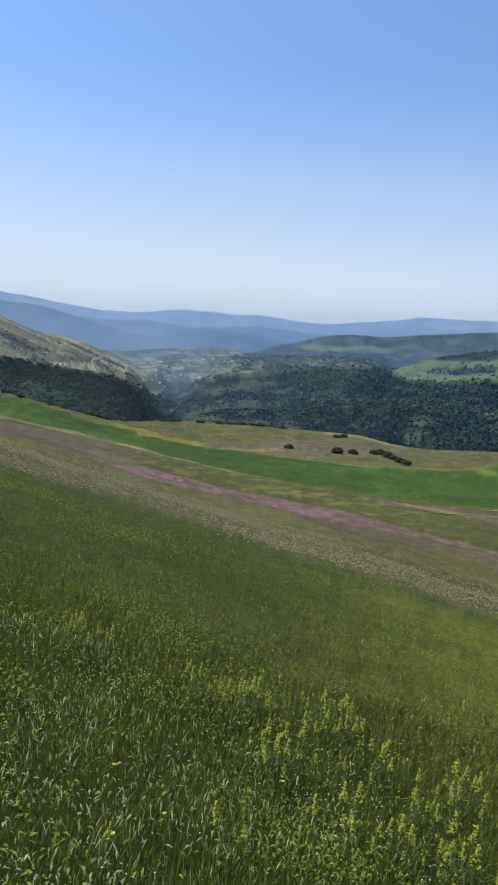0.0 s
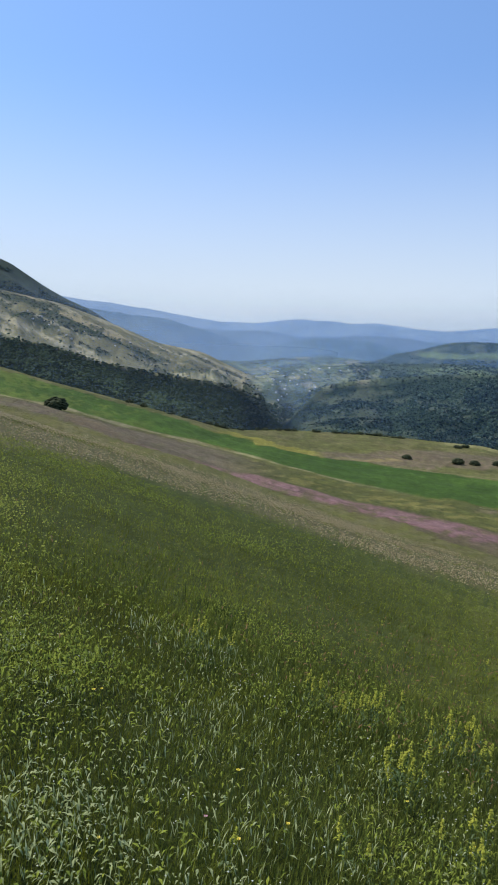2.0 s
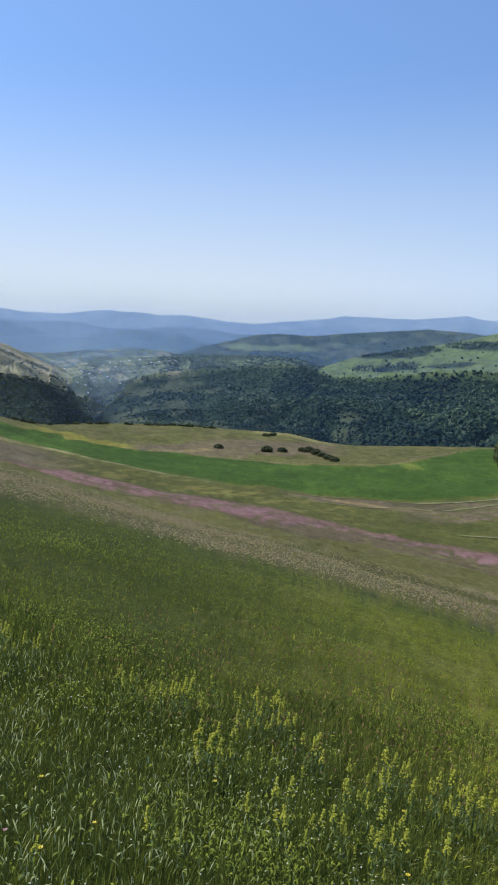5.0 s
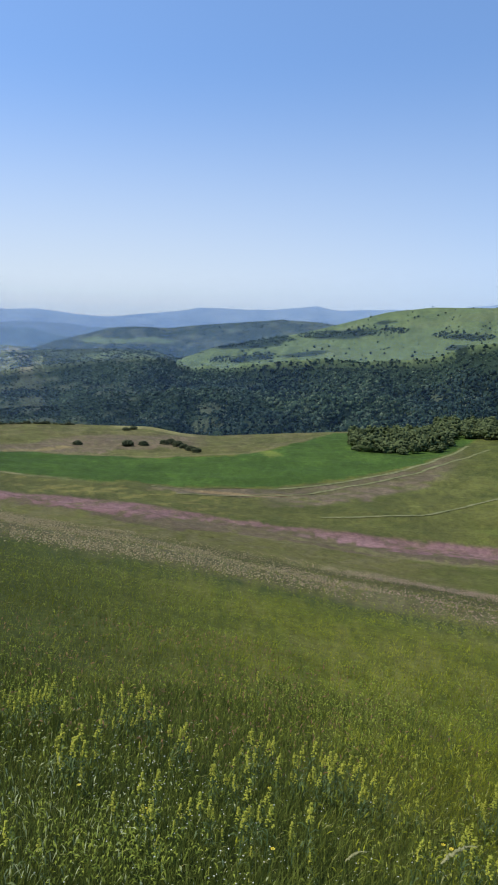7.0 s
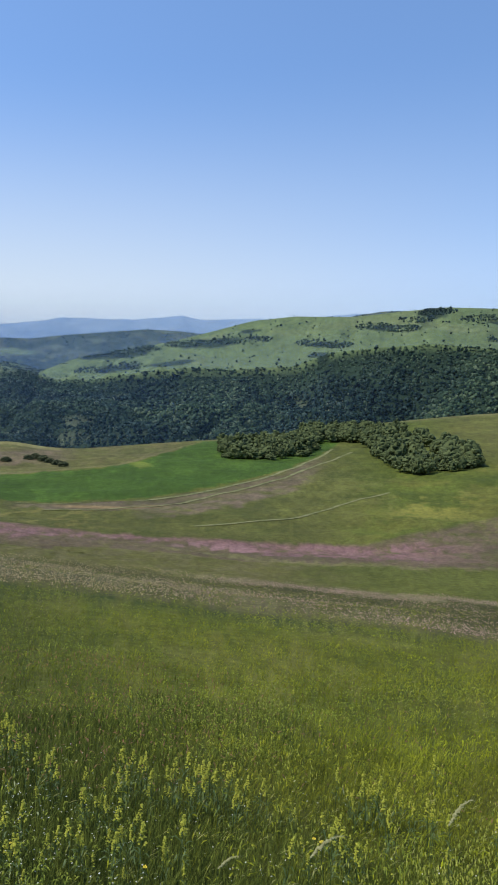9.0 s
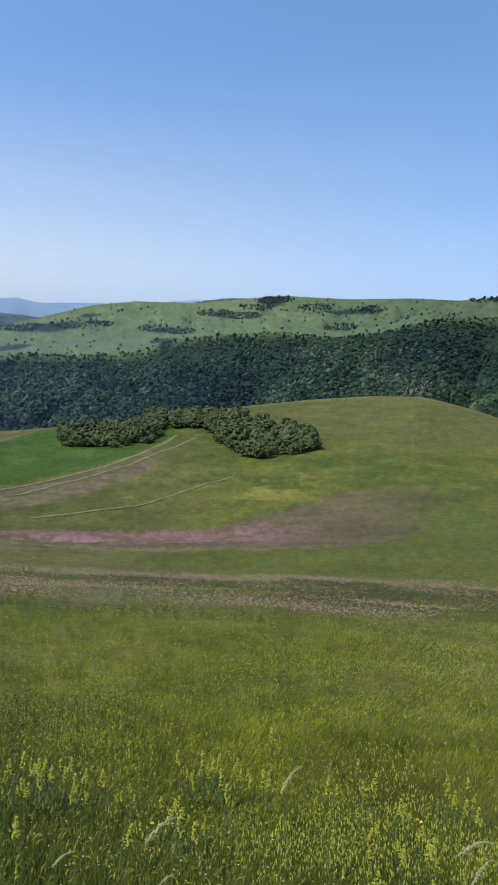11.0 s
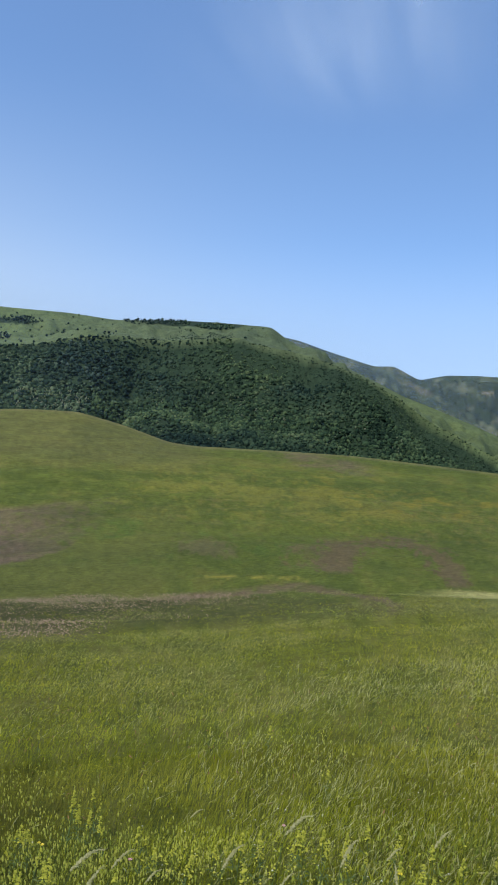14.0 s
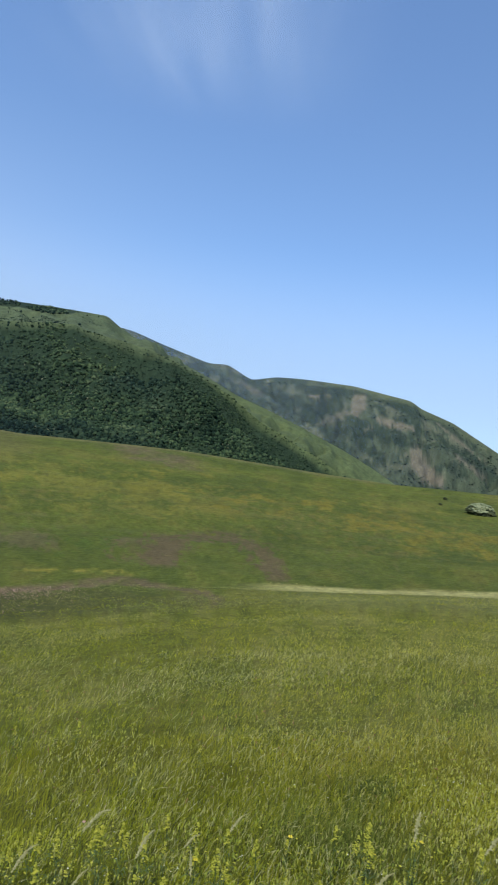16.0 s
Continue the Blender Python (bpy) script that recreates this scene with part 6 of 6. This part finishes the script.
def heads(name, spots, g, size, rise, mat, label, category, long=0.8):
    """Small flower heads, each an uneven eight-sided bud, joined into one mesh."""
    x, y, az, r = spots.T
    n = len(x)
    z = land_many(x, y) + g.uniform(rise[0], rise[1], n)
    s = g.uniform(size[0], size[1], n)
    shape = np.array([(1, 0, 0), (0, 1, 0), (-1, 0, 0), (0, -1, 0), (0, 0, long), (0, 0, -long)])
    verts = (np.stack([x, y, z], -1)[:, None, :] + shape[None] * s[:, None, None] * g.uniform(0.6, 1.3, (n, 6, 1))).reshape(-1, 3)
    f = np.array([(0, 1, 4), (1, 2, 4), (2, 3, 4), (3, 0, 4), (1, 0, 5), (3, 2, 5)])
    tris = (np.arange(n)[:, None, None] * 6 + f[None]).reshape(-1, 3)
    return tagged(mesh_object(name, verts, tris, mat, smooth=False), label, category, kind="stuff")


spots, g = sow(3600, 2.6, 13.0, 1.0, 45, lambda x, y, az, r, g: g.random(len(x)) < smooth(az, 45, 80) * np.clip(1.2 * fbm(x, y, 1.2, 3, 46) + 0.3, 0, 1) * (1 - shady(x, y, az, r)))
flecks("awned_grass", spots, g, (0.06, 0.13), (0.0016, 0.0032), (0.14, 0.25), MAT_AWN, "pale awned grass heads streaming in the wind", True)


def weed_band(x, y, az, r, g):
    """A run of rank, yellow-green weeds slanting down to the path."""
    along = np.interp(r, [2.6, 6.5], [9.0, -9.0]) + 5 * fbm(x, y, 1.2, 2, 36)
    return g.random(len(x)) < np.exp(-((az - along) / 7.5) ** 2) * (0.1 + 1.8 * np.clip(fbm(x, y, 0.8, 3, 37) + 0.15, 0, 1))


spots, g = sow(4200, 3.0, 7.5, 0.6, 38, weed_band)
flecks("weed_leaves", spots, g, (0.015, 0.035), (0.005, 0.010), (0.10, 0.26), MAT_WEED, "yellow-green leaves of rank weeds in the meadow")
spots, g = sow(9000, 3.2, 22.0, 1.0, 53, lambda x, y, az, r, g: g.random(len(x)) < (1 - smooth(az, -12, 16)) * (0.04 + 1.6 * np.clip(fbm(x, y, 2.4, 4, 54) + 0.10 + np.exp(-((az + 27) / 7) ** 2) * 0.25, 0, 1)) * (1 - shady(x, y, az, r)))
flecks("weed_leaves", spots, g, (0.018, 0.040), (0.006, 0.012), (0.10, 0.24), MAT_WEED, "yellow-green herb leaves speckled over the upper meadow")
spots, g = sow(7000, 3.6, 12.0, 1.0, 73, lambda x, y, az, r, g: g.random(len(x)) < band(az, 4, 56, 8) * (0.05 + 1.8 * np.clip(fbm(x, y, 1.3, 4, 74), 0, 1)))
flecks("weed_leaves", spots, g, (0.014, 0.032), (0.005, 0.010), (0.10, 0.22), MAT_WEED, "small bright leaves of herbs dotted over the meadow")
spots, g = sow(1800, 1.4, 5.5, 0.8, 39, lambda x, y, az, r, g: g.random(len(x)) < np.clip((60 - az) / 60, 0.15, 1) * (0.15 + 1.8 * np.clip(fbm(x, y, 0.7, 3, 40) + 0.1, 0, 1)))
heads("white_florets", spots, g, (0.0025, 0.0050), (0.10, 0.27), MAT_WHITE, "tiny white florets dotted through the grass", "flowers")
spots, g = sow(2600, 4.5, 10.0, 0.8, 23, lambda x, y, az, r, g: g.random(len(x)) < np.exp(-((az - 16 - 20 * fbm(x, y, 2, 2, 24)) / 12) ** 2) + 0.12)
flecks("sorrel", spots, g, (0.02, 0.05), (0.005, 0.010), (0.16, 0.30), MAT_RUST, "rusty red sorrel seed heads in the meadow")


def in_strip(x, y, az, r, g):
    el = np.degrees(np.arctan2(land_many(x, y) - 1.6, r)) + 0.5 * fbm(x, y, 7, 3, 4)
    main = band(el, FLOWER_LOW(az) + 0.15, FLOWER_TOP(az) - 0.15, 0.4) * (1 - smooth(az, 52, 58))
    sparse = 0.30 * band(el, FLOWER_TOP(az), BREAK(az), 0.3) * (1 - smooth(az, 60, 72))
    brow = 0.8 * band(el, BREAK(az) - 0.45, BREAK(az) + 0.1, 0.15) * band(az, 20, 66, 5)
    return g.random(len(x)) < np.maximum(np.maximum(main, sparse), brow) * (0.15 + 1.9 * np.clip(fbm(x, y, 2.6, 3, 6) + 0.22, 0, 1))


def yellow_patch(x, y, az, r, g):
    return (g.random(len(x)) < np.exp(-((az + 29.5) / 4.2) ** 2 - ((r - 9.5) / 3.5) ** 2) * (0.2 + 1.6 * np.clip(fbm(x, y, 1.1, 3, 26) + 0.2, 0, 1)))


spots, g = sow(2600, 4.0, 18.0, 0.5, 25, yellow_patch)
heads("yellow_flower_patch", spots, g, (0.005, 0.013), (0.10, 0.30), MAT_LIME, "loose patch of yellow flowers in the meadow", "flowers")
spots, g = sow(6500, 1.8, 9.0, 1.0, 33, lambda x, y, az, r, g: g.random(len(x)) < smooth(7.5 - r, 0, 4) * np.clip((az - 5) / 45, 0.04, 1) * (0.08 + 2.2 * np.clip(fbm(x, y, 0.9, 3, 34), 0, 1)) * (1 - shady(x, y, az, r)))
heads("lime_flower_heads", spots, g, (0.0025, 0.0055), (0.13, 0.27), MAT_LIME, "small upright lime-yellow heads scattered through the grass", "flowers", 3.6)
spots, g = sow(900, 1.9, 4.2, 0.5, 27, lambda x, y, az, r, g: g.random(len(x)) < np.clip((az - 20) / 40, 0, 1) * (0.1 + 2 * np.clip(fbm(x, y, 0.6, 3, 28), 0, 1)))
heads("yellow_florets", spots, g, (0.004, 0.009), (0.10, 0.26), MAT_YELLOW, "tiny yellow florets sprinkled through the grass", "flowers")
spots, g = sow(33000, 20.0, 50.0, 0.5, 15, in_strip)
west = spots[:, 2] < 24 + 12 * (g.random(len(spots)) - 0.5)
heads("tan_flower_strip", spots[~west], g, (0.014, 0.034), (0.06, 0.26), MAT_TAN, "strip of tan and pink wild flowers across the meadow", "flowers")
heads("pale_flower_strip", spots[west], g, (0.014, 0.036), (0.06, 0.26), MAT_CREAM, "strip of cream and pinkish wild flowers across the meadow", "flowers")


# ---- single flowers near the path ----
def florets(points, sizes, seed):
    g = np.random.default_rng(seed)
    shape = np.array([(1, 0, 0), (0, 1, 0), (-1, 0, 0), (0, -1, 0), (0, 0, 0.9), (0, 0, -0.9)])
    f = np.array([(0, 1, 4), (1, 2, 4), (2, 3, 4), (3, 0, 4), (1, 0, 5), (2, 1, 5), (3, 2, 5), (0, 3, 5)])
    n = len(points)
    v = (np.array(points)[:, None, :] + shape[None] * np.array(sizes)[:, None, None] * g.uniform(0.6, 1.3, (n, 6, 1))).reshape(-1, 3)
    return v, (np.arange(n)[:, None, None] * 6 + f[None]).reshape(-1, 3)


def leaf_strip(p, out, length, width):
    """A narrow bent leaf."""
    side = Vector((-out[1], out[0], 0)) * width
    a = Vector(p)
    o = Vector((out[0], out[1], 0))
    b, c = a + o * length * 0.5 + Vector((0, 0, length * 0.35)), a + o * length + Vector((0, 0, length * 0.15))
    return [a - side * 0.4, a + side * 0.4, b - side, b + side, c]


def make_spike(seed):
    """A yellow flower spike: stem, leaves and a plume of tiny blooms."""
    g = np.random.default_rng(seed)
    top = tagged(new("yellow_flower"), "slender yellow-green flower spike rising from the meadow", "flower", "yellow meadow flowers")
    bend = g.uniform(-0.05, 0.05, 2)
    h = g.uniform(0.27, 0.40)
    v, f = tube([(0, 0, 0), (bend[0] * 0.3, bend[1] * 0.3, h * 0.5), (bend[0], bend[1], h)], 0.0028, 0.0016)
    stem = mesh_object("stem", v, f, MAT_STEM, top)
    pts, sz = [], []
    for _ in range(int(g.integers(38, 54))):
        t = g.random()
        a = g.uniform(0, 6.28)
        w = 0.021 * (1 - t) ** 0.7 + 0.003
        q = g.uniform(0.3, 1) * w
        pts.append((bend[0] * (0.8 + 0.2 * t) + math.cos(a) * q, bend[1] * (0.8 + 0.2 * t) + math.sin(a) * q, h - 0.055 + 0.100 * t))
        sz.append(g.uniform(0.0042, 0.0084))
    v, f = florets(pts, sz, seed)
    mesh_object("bloom", v, f, MAT_YELLOW, top, smooth=False)
    vs, fs = [], []
    for n in range(7):
        a = g.uniform(0, 6.28)
        t = g.uniform(0.2, 0.85)
        vs += leaf_strip((bend[0] * t, bend[1] * t, h * t), (math.cos(a), math.sin(a)), g.uniform(0.04, 0.08), 0.004)
        fs += [(n * 5, n * 5 + 1, n * 5 + 3), (n * 5, n * 5 + 3, n * 5 + 2), (n * 5 + 2, n * 5 + 3, n * 5 + 4)]
    mesh_object("leaves", np.array([p[:] for p in vs]), np.array(fs), MAT_STEM, stem, smooth=False)
    return top


def make_ear(seed):
    """A nodding grass ear on its bent stalk, with fine awns."""
    g = np.random.default_rng(seed)
    top = tagged(new("grass_ear"), "pale feathery grass ear nodding in the wind", "grass ear", "nodding grass ears")
    h, reach = g.uniform(0.38, 0.50), g.uniform(0.11, 0.16)
    line = [(reach * 0.25 * t * t, 0, h * t) for t in np.linspace(0, 1, 5)]
    ear = [(reach * 0.25 + reach * s, 0, h + 0.075 * math.sin(s * 1.9)) for s in np.linspace(0, 1, 7)]
    v, f = tube(line, 0.0022, 0.0014)
    mesh_object("stalk", v, f, MAT_STEM, top)
    pts, sz = [], []
    for s in np.linspace(0, 1, 60):
        p = np.array([np.interp(s, np.linspace(0, 1, 7), [e[k] for e in ear]) for k in range(3)])
        pts.append(p + g.normal(0, 0.0026, 3) * math.sin(math.pi * min(0.95, s + 0.12)))
        sz.append(0.0072 * math.sin(math.pi * min(0.93, s + 0.15)) + 0.0015)
    v, f = florets(pts, sz, seed)
    vs, fs = [], []
    for n in range(40):
        s = g.uniform(0.05, 0.95)
        p = np.array([np.interp(s, np.linspace(0, 1, 7), [e[k] for e in ear]) for k in range(3)])
        q = p + np.array([0.03, 0, 0]) + g.normal(0, 0.012, 3)
        vs += [p + (0, 0, 0.0006), p - (0, 0, 0.0006), q]
        fs.append((n * 3, n * 3 + 1, n * 3 + 2))
    ear_mesh = mesh_object("ear", v, f, MAT_STRAW, top, smooth=False)
    mesh_object("beard", np.array(vs), np.array(fs), MAT_STRAW, ear_mesh, smooth=False)
    return top


def make_buttercup(name, seed, petals, label, group):
    g = np.random.default_rng(seed)
    top = tagged(new(name), label, "flower", group)
    h = g.uniform(0.22, 0.32)
    v, f = tube([(0, 0, 0), (0.01, 0.01, h * 0.6), (0.02, 0.0, h)], 0.0022, 0.0014)
    mesh_object("stem", v, f, MAT_STEM, top)
    vs, fs = [], []
    for n in range(6):
        a = n * math.pi / 3
        d, s = np.array([math.cos(a), math.sin(a), 0]), np.array([-math.sin(a), math.cos(a), 0])
        c = np.array([0.02, 0.0, h])
        vs += [c, c + d * 0.007 - s * 0.005 + (0, 0, 0.003), c + d * 0.012 + (0, 0, 0.006), c + d * 0.007 + s * 0.005 + (0, 0, 0.003)]
        fs.append((n * 4, n * 4 + 1, n * 4 + 2, n * 4 + 3))
    bloom = mesh_object("petals", np.array(vs), np.array(fs), petals, top)
    v, f = florets([(0.02, 0, h + 0.003)], [0.005], seed)
    mesh_object("heart", v, f, MAT_YELLOW, bloom)
    return top


def settle(protos, places, turn, seed):
    """Set copies of the prototypes on the ground, the first ones themselves."""
    g = np.random.default_rng(seed)
    for n, (x, y) in enumerate(places):
        z = float(land_many(np.array([x]), np.array([y]))[0])
        m = Matrix.Translation((x, y, z - 0.01)) @ Matrix.Rotation(turn + g.normal(0, 0.35), 4, "Z") @ Matrix.Rotation(g.normal(0.05, 0.08), 4, "Y")
        m = m @ Matrix.Scale(g.uniform(0.55, 1.1), 4)
        if n < len(protos):
            protos[n].matrix_basis = m
        else:
            ob = copy_thing(protos[n % len(protos)], m)
            ob.matrix_basis = m


def aimed(az, el, height):
    """Where a stalk stands whose top shows at that azimuth and height of eye."""
    for r in np.arange(1.2, 40, 0.02):
        x, y = r * math.sin(radians(az)), r * math.cos(radians(az))
        if 1.6 + (r - 0.3) * math.tan(radians(el)) <= land_many(np.array([x]), np.array([y]))[0] + height:
            return x, y
    return x, y


# single dark tussocks
for taz, tel, wide, count in ((-10.4, -20.9, 0.14, 260), (-11.2, -19.2, 0.16, 200), (93.0, -30.2, 0.15, 300), (94.6, -29.4, 0.13, 200)):
    g = np.random.default_rng(int(500 + taz))
    cx, cy = aimed(taz, tel, 0.0)
    px, py = cx + g.normal(0, wide, count), cy + g.normal(0, wide * 0.8, count)
    spots = np.stack([px, py, np.degrees(np.arctan2(px, py)), np.hypot(px, py)], -1)
    blades("grass_tussock", spots, g, (0.12, 0.27), (0.0020, 0.0040), 0.15, MAT_TUSSOCK, "dark green tussock of rank grass in the meadow", "grass", 0.2)
CLUSTERS = [(-3.1, -23.1), (0.8, -24.2), (3.8, -27.7), (6.5, -25.5), (10.9, -27.5), (14.2, -29.7), (18.3, -29.5), (7.3, -31.3), (18.1, -32.4), (-12.9, -19.2),
            (2.3, -27.4), (7.4, -25.1), (16.8, -28.6), (22.1, -29.7), (26.9, -31.0), (13.9, -32.7), (36.4, -31.0), (33.4, -33.9), (23.1, -29.6), (36.2, -30.9),
            (40.6, -32.5), (49.3, -33.0), (56.7, -31.9), (52.2, -35.6), (62.8, -33.4), (74.6, -33.9), (82.2, -33.8), (89.4, -33.2), (69.2, -33.9), (92.7, -32.2), (100.8, -31.5)]
g = np.random.default_rng(31)
places = []
for az, el in CLUSTERS:
    cx, cy = aimed(az, el, 0.38)
    for _ in range(int(g.integers(7, 14) * (1.0 if az < 60 else 0.6))):
        places.append((cx + g.normal(0, 0.12), cy + g.normal(0, 0.12)))
for n in range(100):
    az, r = (g.uniform(-20, 104), g.uniform(2.6, 9.0)) if n < 35 else (g.uniform(44, 104), g.uniform(2.2, 3.8))
    places.append((r * math.sin(radians(az)), r * math.cos(radians(az))))
settle([make_spike(100 + n) for n in range(5)], places, 0.0, 41)
EARS = [(31.2, -36.3), (42.5, -34.3), (49.3, -37.9), (54.1, -37.1), (57.7, -35.6), (64.1, -31.8), (56.1, -37.8), (70.7, -34.9), (83.0, -32.6), (75.8, -36.2),
        (80.9, -34.6), (79.4, -33.1), (71.5, -35.8), (97.0, -32.8), (101.5, -30.9), (23.6, -35.1), (31.2, -37.2), (66.5, -36.8), (87.5, -36.0), (61.0, -35.4), (93.5, -35.0)]
settle([make_ear(200 + n) for n in range(4)], [aimed(az, el, 0.45) for az, el in EARS], radians(-25), 42)
places = []
for _ in range(50):
    az, r = g.uniform(-30, 104), g.uniform(1.5, 4.2)
    places.append((r * math.sin(radians(az)), r * math.cos(radians(az))))
settle([make_buttercup("buttercup", 300 + n, MAT_BUTTER, "small bright yellow buttercup in the grass", "buttercups") for n in range(3)], places, 0.0, 43)
settle([make_buttercup("clover_flower", 310, MAT_CLOVER, "small pink clover flower in the grass", "clover flowers")], [aimed(-12.3, -32.0, 0.3), aimed(60, -36, 0.3), aimed(72, -33, 0.3)], 0.0, 44)
